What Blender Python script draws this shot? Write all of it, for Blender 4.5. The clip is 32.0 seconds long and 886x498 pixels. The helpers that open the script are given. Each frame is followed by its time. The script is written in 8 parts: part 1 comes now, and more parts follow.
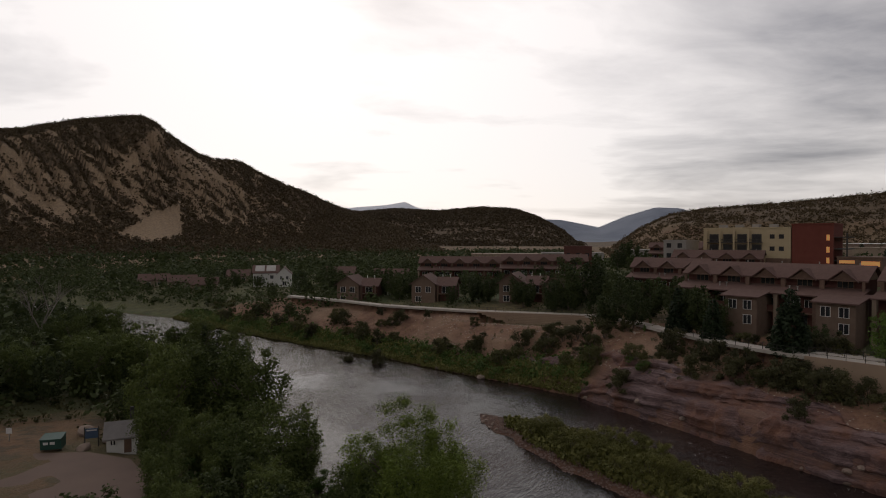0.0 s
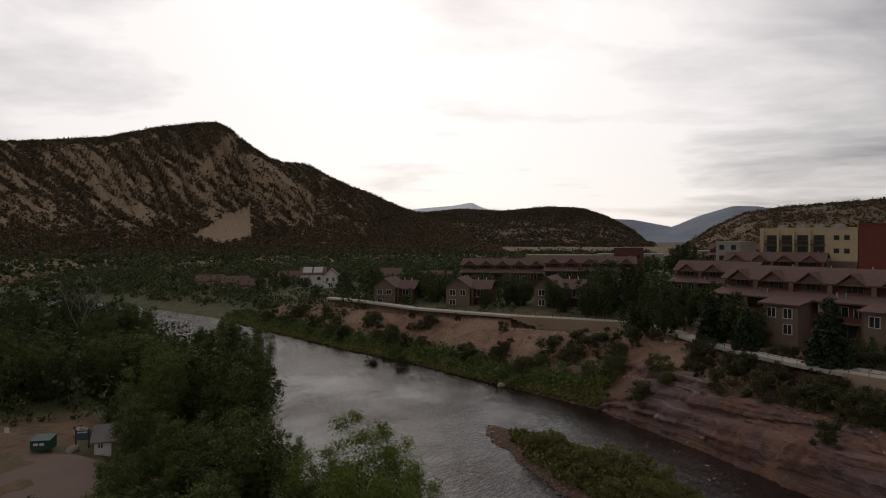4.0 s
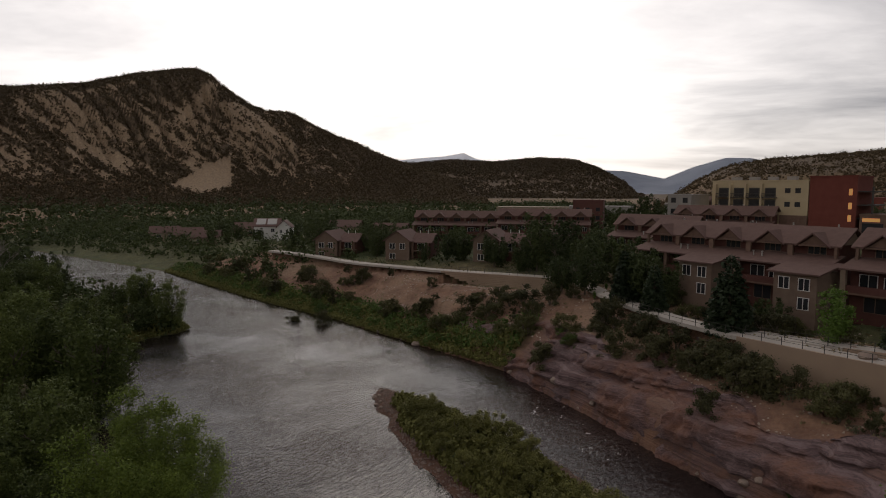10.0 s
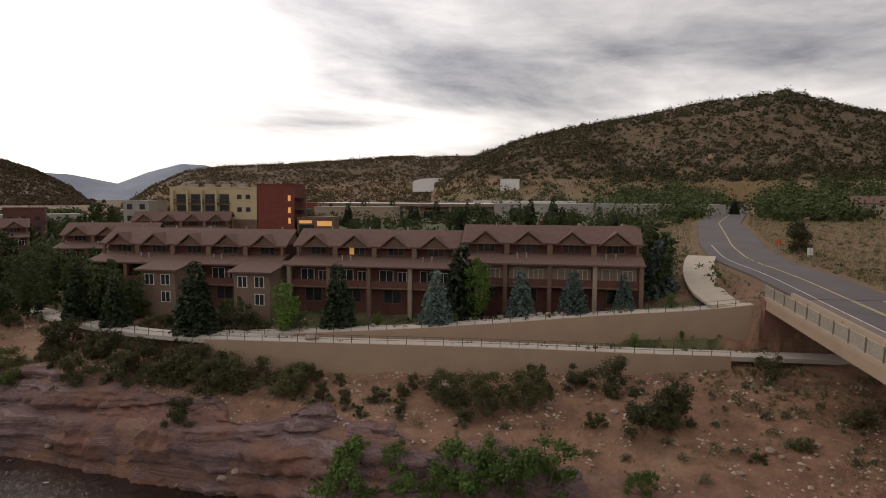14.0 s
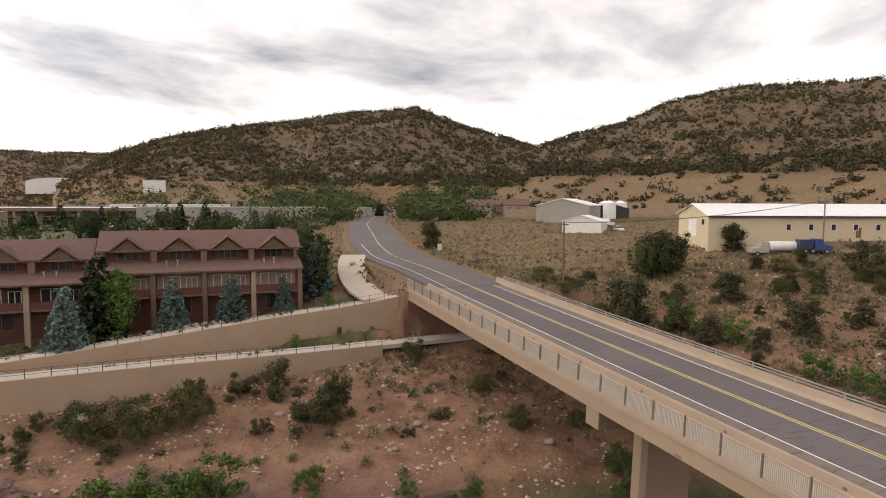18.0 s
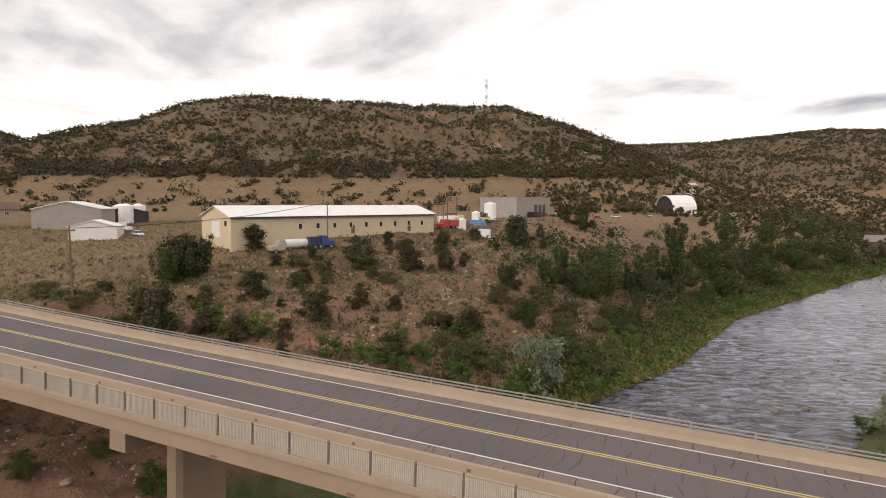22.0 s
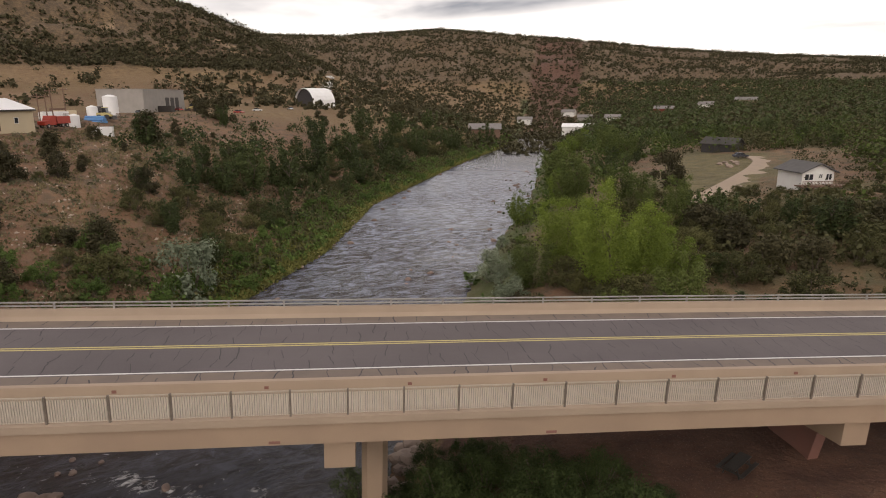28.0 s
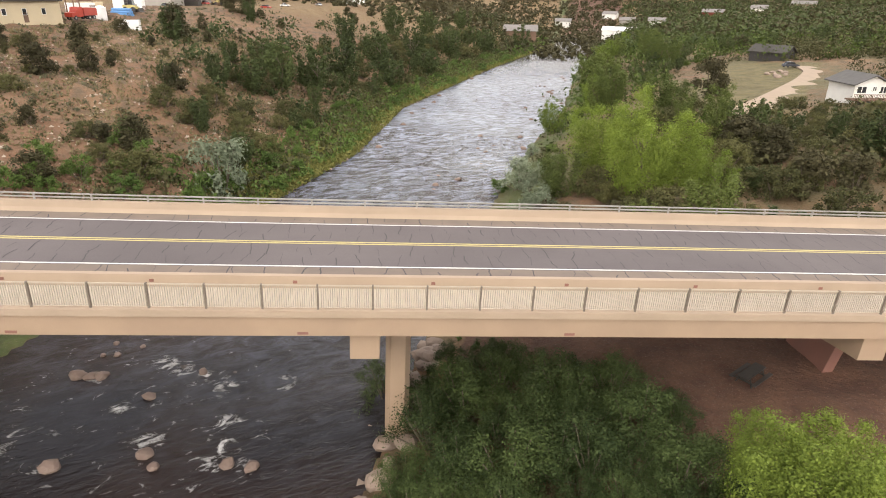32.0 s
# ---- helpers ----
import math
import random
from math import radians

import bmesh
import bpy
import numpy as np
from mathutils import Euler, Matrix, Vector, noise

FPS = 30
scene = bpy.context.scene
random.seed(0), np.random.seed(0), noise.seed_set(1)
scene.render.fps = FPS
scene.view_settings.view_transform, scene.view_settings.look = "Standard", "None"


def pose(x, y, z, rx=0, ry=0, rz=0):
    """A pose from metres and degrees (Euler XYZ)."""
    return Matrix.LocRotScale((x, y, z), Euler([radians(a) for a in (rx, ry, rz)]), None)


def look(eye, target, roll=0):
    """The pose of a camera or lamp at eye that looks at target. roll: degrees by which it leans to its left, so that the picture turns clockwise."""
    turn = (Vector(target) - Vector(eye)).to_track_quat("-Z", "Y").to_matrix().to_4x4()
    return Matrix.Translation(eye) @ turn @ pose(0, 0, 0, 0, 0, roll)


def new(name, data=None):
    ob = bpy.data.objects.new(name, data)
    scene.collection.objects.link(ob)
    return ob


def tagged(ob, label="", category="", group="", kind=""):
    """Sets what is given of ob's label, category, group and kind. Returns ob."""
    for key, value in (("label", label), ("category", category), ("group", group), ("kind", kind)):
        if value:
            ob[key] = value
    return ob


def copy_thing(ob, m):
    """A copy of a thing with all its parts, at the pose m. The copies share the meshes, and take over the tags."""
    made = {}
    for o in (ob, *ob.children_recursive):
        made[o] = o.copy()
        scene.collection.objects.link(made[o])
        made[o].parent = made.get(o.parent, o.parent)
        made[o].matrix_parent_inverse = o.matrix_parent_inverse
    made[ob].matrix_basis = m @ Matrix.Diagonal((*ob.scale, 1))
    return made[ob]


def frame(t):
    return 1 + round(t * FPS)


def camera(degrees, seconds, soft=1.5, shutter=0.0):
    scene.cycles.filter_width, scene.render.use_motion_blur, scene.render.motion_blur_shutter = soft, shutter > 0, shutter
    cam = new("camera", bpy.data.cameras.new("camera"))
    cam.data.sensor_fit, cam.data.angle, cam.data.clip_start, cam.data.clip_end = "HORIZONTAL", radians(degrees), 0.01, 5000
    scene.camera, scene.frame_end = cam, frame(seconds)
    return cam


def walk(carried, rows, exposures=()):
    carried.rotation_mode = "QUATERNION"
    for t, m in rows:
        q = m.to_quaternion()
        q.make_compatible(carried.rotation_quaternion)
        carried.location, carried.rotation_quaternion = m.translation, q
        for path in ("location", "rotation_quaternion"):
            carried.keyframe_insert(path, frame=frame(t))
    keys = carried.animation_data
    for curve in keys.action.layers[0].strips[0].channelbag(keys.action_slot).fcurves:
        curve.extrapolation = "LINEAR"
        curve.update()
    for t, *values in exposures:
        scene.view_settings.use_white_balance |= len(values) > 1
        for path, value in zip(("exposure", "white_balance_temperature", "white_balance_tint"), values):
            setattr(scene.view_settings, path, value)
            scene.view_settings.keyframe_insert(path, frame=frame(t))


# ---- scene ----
cam = camera(72.0, 32.0, soft=1.0)
# seconds, x, y, z, heading clockwise from +y, tilt, roll
FLIGHT = [
    (0, -0.00, -0.00, 30.00, 2.77, -1.01, -0.03),
    (0.5, 1.36, 0.35, 30.06, -0.59, -1.02, -0.09),
    (1, 2.68, 0.65, 30.19, -2.99, -1.01, -0.09),
    (1.5, 3.84, 1.12, 30.27, -3.44, -1.01, -0.07),
    (2, 4.89, 1.59, 30.36, -3.45, -0.97, -0.02),
    (2.5, 6.14, 1.91, 30.48, -3.43, -0.97, -0.06),
    (3, 7.33, 2.33, 30.48, -3.40, -0.97, -0.09),
    (3.5, 8.73, 2.89, 30.44, -3.54, -0.96, -0.11),
    (5.5, 14.89, 6.51, 30.62, -3.59, -0.94, -0.25),
    (6, 16.40, 7.19, 30.52, -3.58, -0.92, -0.22),
    (6.5, 17.78, 7.81, 30.25, -3.55, -0.86, -0.04),
    (7, 19.40, 8.53, 30.34, -3.54, -0.85, -0.05),
    (7.5, 20.86, 9.37, 30.22, -3.48, -1.44, -0.04),
    (8, 22.41, 9.94, 30.23, -3.45, -3.96, -0.02),
    (8.5, 23.96, 10.55, 30.48, -3.41, -4.57, -0.04),
    (9, 25.14, 11.02, 30.57, -3.24, -4.54, 0.03),
    (9.5, 25.77, 11.28, 30.53, -3.09, -4.93, 0.08),
    (10, 25.95, 11.60, 30.63, -3.02, -5.55, 0.06),
    (10.5, 26.07, 11.76, 30.72, -2.80, -5.55, -0.01),
    (11, 26.09, 11.79, 30.73, 3.99, -5.45, 0.09),
    (11.5, 26.08, 11.82, 30.76, 13.76, -5.34, 0.00),
    (12, 26.09, 11.84, 30.80, 15.87, -5.34, 0.02),
    (12.5, 26.12, 11.89, 30.80, 16.23, -5.32, 0.08),
    (13, 26.16, 11.96, 30.78, 20.59, -5.23, 0.17),
    (13.5, 26.17, 11.98, 30.78, 33.55, -5.05, 0.22),
    (14, 26.13, 11.99, 30.78, 44.78, -4.91, 0.20),
    (14.5, 26.11, 12.01, 30.78, 48.58, -4.84, 0.19),
    (16.5, 26.08, 12.02, 30.78, 61.56, -4.78, 0.50),
    (17, 26.14, 12.02, 30.77, 66.48, -4.64, 0.43),
    (17.5, 26.19, 12.01, 30.75, 71.36, -4.52, 0.30),
    (18, 26.21, 12.00, 30.75, 76.23, -4.49, 0.24),
    (18.5, 26.19, 11.98, 30.73, 81.14, -4.42, 0.13),
    (19, 26.19, 11.92, 30.69, 86.04, -4.39, 0.13),
    (19.5, 26.18, 11.85, 30.66, 91.13, -4.36, 0.11),
    (20, 26.21, 11.82, 30.63, 96.15, -4.35, 0.02),
    (20.5, 26.23, 11.78, 30.61, 101.22, -4.28, -0.04),
    (21, 26.22, 11.76, 30.61, 106.53, -4.24, -0.08),
    (21.5, 26.22, 11.74, 30.59, 112.36, -4.21, -0.05),
    (22, 26.21, 11.74, 30.57, 118.83, -4.15, -0.10),
    (22.5, 26.21, 11.76, 30.55, 125.42, -4.12, -0.17),
    (23, 26.20, 11.75, 30.55, 132.24, -4.08, -0.32),
    (23.5, 26.18, 11.75, 30.54, 139.05, -4.06, -0.39),
    (24, 26.19, 11.74, 30.54, 145.98, -4.10, -0.51),
    (24.5, 26.19, 11.73, 30.54, 149.05, -4.08, -0.57),
    (26.5, 26.07, 11.42, 30.42, 150.35, -6.53, -0.45),
    (27, 26.00, 11.40, 30.41, 150.59, -9.00, -0.41),
    (27.5, 25.90, 11.39, 30.40, 150.79, -11.53, -0.30),
    (28, 25.81, 11.38, 30.37, 151.05, -13.98, -0.19),
    (28.5, 25.73, 11.39, 30.32, 151.32, -16.43, -0.06),
    (29, 25.66, 11.40, 30.28, 151.61, -18.87, 0.08),
    (29.5, 25.64, 11.43, 30.24, 151.91, -21.31, 0.16),
    (30, 25.62, 11.45, 30.19, 152.20, -22.77, 0.25),
    (30.5, 25.62, 11.45, 30.15, 152.49, -22.73, 0.38),
    (31, 25.62, 11.46, 30.11, 152.61, -22.67, 0.49),
    (31.5, 25.62, 11.48, 30.10, 152.41, -22.62, 0.65),
    (32, 25.61, 11.49, 30.10, 148.38, -22.61, 0.83),
]


def aimed(x, y, z, heading, tilt, roll):
    h, p = radians(heading), radians(tilt)
    way = Vector((math.sin(h) * math.cos(p), math.cos(h) * math.cos(p), math.sin(p)))
    return look((x, y, z), Vector((x, y, z)) + way * 10, roll)


walk(cam, [(t, aimed(*row)) for t, *row in FLIGHT],
     exposures=[(0, -2.68, 6810, 14), (6.8, -2.68, 6810, 14), (7.9, -2.85, 6810, 14), (9, -2.63, 6810, 14), (10.5, -2.43, 6910, 14), (13, -2.03, 7010, 14), (16.5, -1.05, 7210, 14), (20, -0.95, 7210, 14), (24.5, -1.30, 7210, 14),
                (26.5, -1.60, 7210, 14), (27.2, -1.65, 7210, 15), (28, -1.30, 7210, 15), (29, -0.80, 7160, 13), (30, -0.40, 7060, 11), (31, -0.17, 7060, 10), (32, -0.12, 7060, 10)])

# ---- world and sun ----
world = bpy.data.worlds.new("cloudy_sky")
scene.world = world
world.use_nodes = True
wn, wl = world.node_tree.nodes, world.node_tree.links
wn.clear()


def wnode(kind, **values):
    n = wn.new(kind)
    for key, value in values.items():
        n.inputs[key].default_value = value
    return n


SUN_ELEVATION, SUN_HEADING = 32.0, -8.0
sky = wn.new("ShaderNodeTexSky")
sky.sky_type, sky.sun_disc = "NISHITA", False
sky.sun_elevation, sky.sun_rotation = radians(SUN_ELEVATION), radians(SUN_HEADING)
coord = wn.new("ShaderNodeTexCoord")
high = wn.new("ShaderNodeSeparateXYZ")
wl.new(coord.outputs["Generated"], high.inputs[0])


def wmath(how, a, b=0.0, clamp=False):
    m = wn.new("ShaderNodeMath")
    m.operation, m.use_clamp = how, clamp
    for k, v in enumerate((a, b)):
        if isinstance(v, (int, float)):
            m.inputs[k].default_value = v
        else:
            wl.new(v, m.inputs[k])
    return m.outputs["Value"]


def along(heading, elevation):
    """How nearly the sky's direction is the one named, as a cosine."""
    d = wn.new("ShaderNodeVectorMath")
    d.operation = "DOT_PRODUCT"
    wl.new(coord.outputs["Generated"], d.inputs[0])
    a, e = radians(heading), radians(elevation)
    d.inputs[1].default_value = (math.sin(a) * math.cos(e), math.cos(a) * math.cos(e), math.sin(e))
    return d.outputs["Value"]


# cloud lies in one high sheet, so it draws together towards the horizon
depth = wmath("ADD", wmath("MAXIMUM", high.outputs["Z"], 0.0), 0.11)
sheet = wn.new("ShaderNodeCombineXYZ")
wl.new(wmath("DIVIDE", high.outputs["X"], depth), sheet.inputs["X"])
wl.new(wmath("DIVIDE", high.outputs["Y"], depth), sheet.inputs["Y"])
stretch = wn.new("ShaderNodeMapping")
stretch.inputs["Rotation"].default_value = (0, 0, radians(35))
stretch.inputs["Scale"].default_value = (0.75, 1.0, 1.0)
stretch.inputs["Location"].default_value = (1.35, 0.4, 0.0)
wl.new(sheet.outputs["Vector"], stretch.inputs["Vector"])
big = wnode("ShaderNodeTexNoise", Scale=0.62, Detail=10.0, Roughness=0.53, Distortion=0.35)
wl.new(stretch.outputs["Vector"], big.inputs["Vector"])
ramp = wn.new("ShaderNodeValToRGB")
ramp.color_ramp.elements[0].position, ramp.color_ramp.elements[0].color = 0.46, (1.0, 0.99, 0.985, 1)
ramp.color_ramp.elements[1].position, ramp.color_ramp.elements[1].color = 1.0, (0.20, 0.205, 0.235, 1)


# heavier cloud overhead from east to south with a bright gap below it, a dark bank in the north-east
eastern = wmath("MULTIPLY", wmath("SUBTRACT", along(86, 0), 0.42), 2.2, True)
raised = wmath("MAXIMUM", wmath("MINIMUM", wmath("MULTIPLY", wmath("SUBTRACT", high.outputs["Z"], 0.115), 4.4), 0.46), -0.06)
amount = wmath("ADD", wmath("MULTIPLY", big.outputs["Fac"], 1.55), -0.29)
# unseen thicker cloud overhead all round, added to dim light on the ground
amount = wmath("ADD", amount, wmath("MAXIMUM", wmath("MINIMUM", wmath("MULTIPLY", wmath("SUBTRACT", high.outputs["Z"], 0.32), 1.4), 0.34), 0.0))
amount = wmath("ADD", amount, wmath("MULTIPLY", eastern, raised))
amount = wmath("ADD", amount, wmath("MULTIPLY", wmath("MULTIPLY", wmath("SUBTRACT", along(38, 13), 0.90), 9.0, True), 0.27))
amount = wmath("ADD", amount, wmath("MULTIPLY", wmath("MULTIPLY", wmath("SUBTRACT", along(-38, 16), 0.975), 40.0, True), 0.12))
# thin cloud in the north, towards the hidden sun
amount = wmath("SUBTRACT", amount, wmath("MULTIPLY", wmath("MULTIPLY", wmath("SUBTRACT", along(-4, 8), 0.86), 8.0, True), 0.11))
# one long low streak in the south
tilted = wn.new("ShaderNodeVectorMath")
tilted.operation = "DOT_PRODUCT"
wl.new(coord.outputs["Generated"], tilted.inputs[0])
p0, p1 = [Vector((math.sin(radians(a)) * math.cos(radians(e)), math.cos(radians(a)) * math.cos(radians(e)), math.sin(radians(e)))) for a, e in ((140, 5.6), (187, 9.6))]
tilted.inputs[1].default_value = p0.cross(p1).normalized()
off = wmath("ABSOLUTE", wmath("ADD", tilted.outputs["Value"], wmath("MULTIPLY", wmath("SUBTRACT", big.outputs["Fac"], 0.5), 0.05)))
streak = wmath("MULTIPLY", wmath("SUBTRACT", 0.021, off), 60.0, True)
streak = wmath("MULTIPLY", streak, wmath("MULTIPLY", wmath("SUBTRACT", along(172, 8), 0.87), 12.0, True))
amount = wmath("ADD", amount, wmath("MULTIPLY", streak, 0.36))
billow = wnode("ShaderNodeTexNoise", Scale=2.1, Detail=8.0, Roughness=0.6, Distortion=0.6)
wl.new(stretch.outputs["Vector"], billow.inputs["Vector"])
amount = wmath("ADD", amount, wmath("MULTIPLY", wmath("SUBTRACT", billow.outputs["Fac"], 0.5), 0.32))
wl.new(amount, ramp.inputs["Fac"])
blue = wn.new("ShaderNodeVectorMath")
blue.operation = "SCALE"
blue.inputs["Scale"].default_value = 0.10
wl.new(sky.outputs["Color"], blue.inputs[0])
cloud = wn.new("ShaderNodeMix")
cloud.data_type = "RGBA"
cloud.inputs["Factor"].default_value = 0.9
wl.new(blue.outputs["Vector"], cloud.inputs["A"])
wl.new(ramp.outputs["Color"], cloud.inputs["B"])
# thin cloud round the hidden sun is the brightest
toward = wn.new("ShaderNodeVectorMath")
toward.operation = "DOT_PRODUCT"
wl.new(coord.outputs["Generated"], toward.inputs[0])
toward.inputs[1].default_value = (math.sin(radians(SUN_HEADING)) * math.cos(radians(SUN_ELEVATION)),
                                  math.cos(radians(SUN_HEADING)) * math.cos(radians(SUN_ELEVATION)), math.sin(radians(SUN_ELEVATION)))
glow = wn.new("ShaderNodeMapRange")
glow.inputs["From Min"].default_value, glow.inputs["From Max"].default_value = 0.45, 1.0
glow.inputs["To Min"].default_value, glow.inputs["To Max"].default_value = 4.0, 6.8
wl.new(toward.outputs["Value"], glow.inputs["Value"])
back = wnode("ShaderNodeBackground")
wl.new(glow.outputs["Result"], back.inputs["Strength"])
wl.new(cloud.outputs["Result"], back.inputs["Color"])
wout = wn.new("ShaderNodeOutputWorld")
wl.new(back.outputs["Background"], wout.inputs["Surface"])

sun = new("sun", bpy.data.lights.new("sun", "SUN"))
sun.data.energy, sun.data.angle, sun.data.color = 0.9, radians(14), (1.0, 0.93, 0.84)
h, p = radians(SUN_HEADING), radians(SUN_ELEVATION)
sun.matrix_world = look((math.sin(h) * math.cos(p) * 900, math.cos(h) * math.cos(p) * 900, math.sin(p) * 900), (0, 0, 0))


# ---- materials ----
class Paint:
    """A node material, built link by link."""

    def __init__(self, name, rough=0.8, metal=0.0):
        self.m = bpy.data.materials.new(name)
        self.m.use_nodes = True
        self.n, self.l = self.m.node_tree.nodes, self.m.node_tree.links
        self.b = self.n["Principled BSDF"]
        self.b.inputs["Roughness"].default_value, self.b.inputs["Metallic"].default_value = rough, metal
        self.place = None

    def where(self):
        if self.place is None:
            self.place = self.n.new("ShaderNodeTexCoord").outputs["Object"]
        return self.place

    def world(self):
        return self.n.new("ShaderNodeNewGeometry").outputs["Position"]

    def noise(self, scale, detail=4.0, rough=0.55, at=None, squeeze=None, distort=0.0):
        t = self.n.new("ShaderNodeTexNoise")
        t.inputs["Scale"].default_value, t.inputs["Detail"].default_value = scale, detail
        t.inputs["Roughness"].default_value, t.inputs["Distortion"].default_value = rough, distort
        at = at or self.where()
        if squeeze:
            mp = self.n.new("ShaderNodeMapping")
            mp.inputs["Scale"].default_value = squeeze
            self.l.new(at, mp.inputs["Vector"])
            at = mp.outputs["Vector"]
        self.l.new(at, t.inputs["Vector"])
        return t.outputs["Fac"]

    def ramp(self, fac, *stops):
        r = self.n.new("ShaderNodeValToRGB")
        e = r.color_ramp.elements
        while len(e) < len(stops):
            e.new(0.5)
        for el, (pos, col) in zip(e, stops):
            el.position, el.color = pos, (*col, 1) if len(col) == 3 else col
        self.l.new(fac, r.inputs["Fac"])
        return r.outputs["Color"]

    def mix(self, fac, a, b, how="MIX"):
        m = self.n.new("ShaderNodeMix")
        m.data_type, m.blend_type = "RGBA", how
        for key, v in (("Factor", fac), ("A", a), ("B", b)):
            socket = m.inputs[key]
            if isinstance(v, (int, float)):
                socket.default_value = v
            elif isinstance(v, tuple):
                socket.default_value = (*v, 1)
            else:
                self.l.new(v, socket)
        return m.outputs["Result"]

    def attr(self, name):
        a = self.n.new("ShaderNodeAttribute")
        a.attribute_name = name
        return a.outputs["Fac"]

    def piece(self):
        return self.n.new("ShaderNodeObjectInfo").outputs["Random"]

    def island(self):
        return self.n.new("ShaderNodeNewGeometry").outputs["Random Per Island"]

    def math(self, how, a, b=0.0):
        m = self.n.new("ShaderNodeMath")
        m.operation = how
        for k, v in enumerate((a, b)):
            if isinstance(v, (int, float)):
                m.inputs[k].default_value = v
            else:
                self.l.new(v, m.inputs[k])
        return m.outputs["Value"]

    def color(self, c):
        if isinstance(c, tuple):
            self.b.inputs["Base Color"].default_value = (*c, 1)
        else:
            self.l.new(c, self.b.inputs["Base Color"])
        return self

    def bump(self, fac, depth=0.02, strength=0.6):
        b = self.n.new("ShaderNodeBump")
        b.inputs["Distance"].default_value, b.inputs["Strength"].default_value = depth, strength
        self.l.new(fac, b.inputs["Height"])
        self.l.new(b.outputs["Normal"], self.b.inputs["Normal"])
        return self


def grained(name, a, b, scale=3.0, rough=0.8, metal=0.0, fine=30.0, depth=0.01, world=False):
    """A surface that varies between two colours at two scales."""
    p = Paint(name, rough, metal)
    at = p.world() if world else None
    one, two = p.noise(scale, 5, at=at), p.noise(fine, 3, at=at)
    c = p.mix(p.ramp(one, (0.3, (0, 0, 0)), (0.7, (1, 1, 1))), a, b)
    dark = tuple(v * 0.78 for v in a)
    p.color(p.mix(p.math("MULTIPLY", two, 0.5), c, dark))
    p.bump(two, depth)
    return p.m


# ---- lie of the land ----
BANK_TOWN, BANK_NEAR = [], []


def station(x, y, *heights):
    """A point of the town-side waterline and the ground's height 2, 8, 20, 40, 80 and 160 m behind it."""
    BANK_TOWN.append((x, y, heights))


station(300, -700, 0.5, 2, 4, 8, 14, 20)
station(187, -385, 0.5, 2, 5, 11, 20, 25.5)
station(157, -243, 0.5, 2, 6, 14, 23.5, 25.5)
station(128, -132, 0.5, 2, 6.5, 15, 24.3, 25.8)
station(104, -82, 0.5, 2, 7, 16, 24.2, 25)
station(97, -57, 0.5, 2.5, 7, 15, 23.5, 24.5)
station(84, -12, 0.5, 3, 6.5, 12, 19, 23.5)
station(73, 22, 0.8, 4, 7, 10.5, 16, 22)
station(62, 48, 1.5, 5.5, 8, 11.5, 15, 21)
station(55, 67, 3.5, 6.5, 8.5, 12.5, 14.5, 20.5)
station(49, 77, 4.5, 7, 9, 12.5, 14, 20.5)
station(43, 90, 4.0, 7.5, 10, 12.5, 14, 20)
station(38, 99, 3.5, 8, 11, 12.5, 14, 20)
station(31, 113, 3.0, 7, 10.5, 12.5, 14, 19)
station(21, 123, 1.0, 4, 9.0, 12, 14, 18)
station(8, 136, 0.6, 2.5, 7.5, 10.5, 13, 17)
station(-7, 152, 0.6, 3, 8, 10.5, 12, 16)
station(-26, 168, 0.6, 3, 7.5, 10.3, 11.5, 15)
station(-53, 194, 0.6, 3, 7, 10, 11, 13)
station(-90, 232, 0.5, 2, 5, 8, 10, 12)
station(-190, 300, 0.5, 2, 4, 6, 8, 10)
station(-420, 400, 0.5, 2, 4, 6, 8, 10)
NEAR_XY = [(240, -700), (150, -385), (118, -240), (87, -150), (78, -107), (69, -76), (52, -27), (46, -12), (40, 18), (27, 44), (9, 57), (-7, 68),
           (-19, 80), (-32, 102), (-43, 118), (-41, 130), (-37, 136), (-36.5, 140), (-41, 145), (-62, 160), (-98, 192), (-150, 236), (-230, 262), (-420, 330)]
NEAR_RISE = ((0, 2, 8, 20, 40, 80, 160, 220), (0, 0.7, 2.4, 4.8, 6.0, 8.5, 12.0, 14.0))


def from_line(px, py, line):
    """Signed distance from a polyline (positive on its right as one goes along) and the place along it in corners."""
    best = np.full(px.shape, 1e9)
    side, along = np.zeros(px.shape), np.zeros(px.shape)
    for k, ((ax, ay), (bx, by)) in enumerate(zip(line, line[1:])):
        dx, dy = bx - ax, by - ay
        u = np.clip(((px - ax) * dx + (py - ay) * dy) / (dx * dx + dy * dy), 0, 1)
        d = np.hypot(px - ax - u * dx, py - ay - u * dy)
        near = d < best
        best = np.where(near, d, best)
        side = np.where(near, np.sign((px - ax) * dy - (py - ay) * dx), side)
        along = np.where(near, k + u, along)
    return best * np.where(side == 0, 1, side), along


def wavy(x, y, size, seed=0):
    """Smooth uneven values about 0, from a few crossed waves."""
    out, rng = 0.0, np.random.RandomState(seed)
    for k in range(6):
        a, f, ph = rng.uniform(0, 6.28), rng.uniform(0.7, 1.9) / size, rng.uniform(0, 6.28)
        out = out + np.sin((x * np.cos(a) + y * np.sin(a)) * 6.28 * f + ph + 1.3 * np.sin((x * np.sin(a) - y * np.cos(a)) * 4 * f))
    return out / 6


# the bridge's line: start, heading, bend and rise
BX, BY, BPSI, BK, BZ, BG, BG2 = 44.0, -12.4, 0.943, -0.0004, 13.66, 0.0318, 0.0002


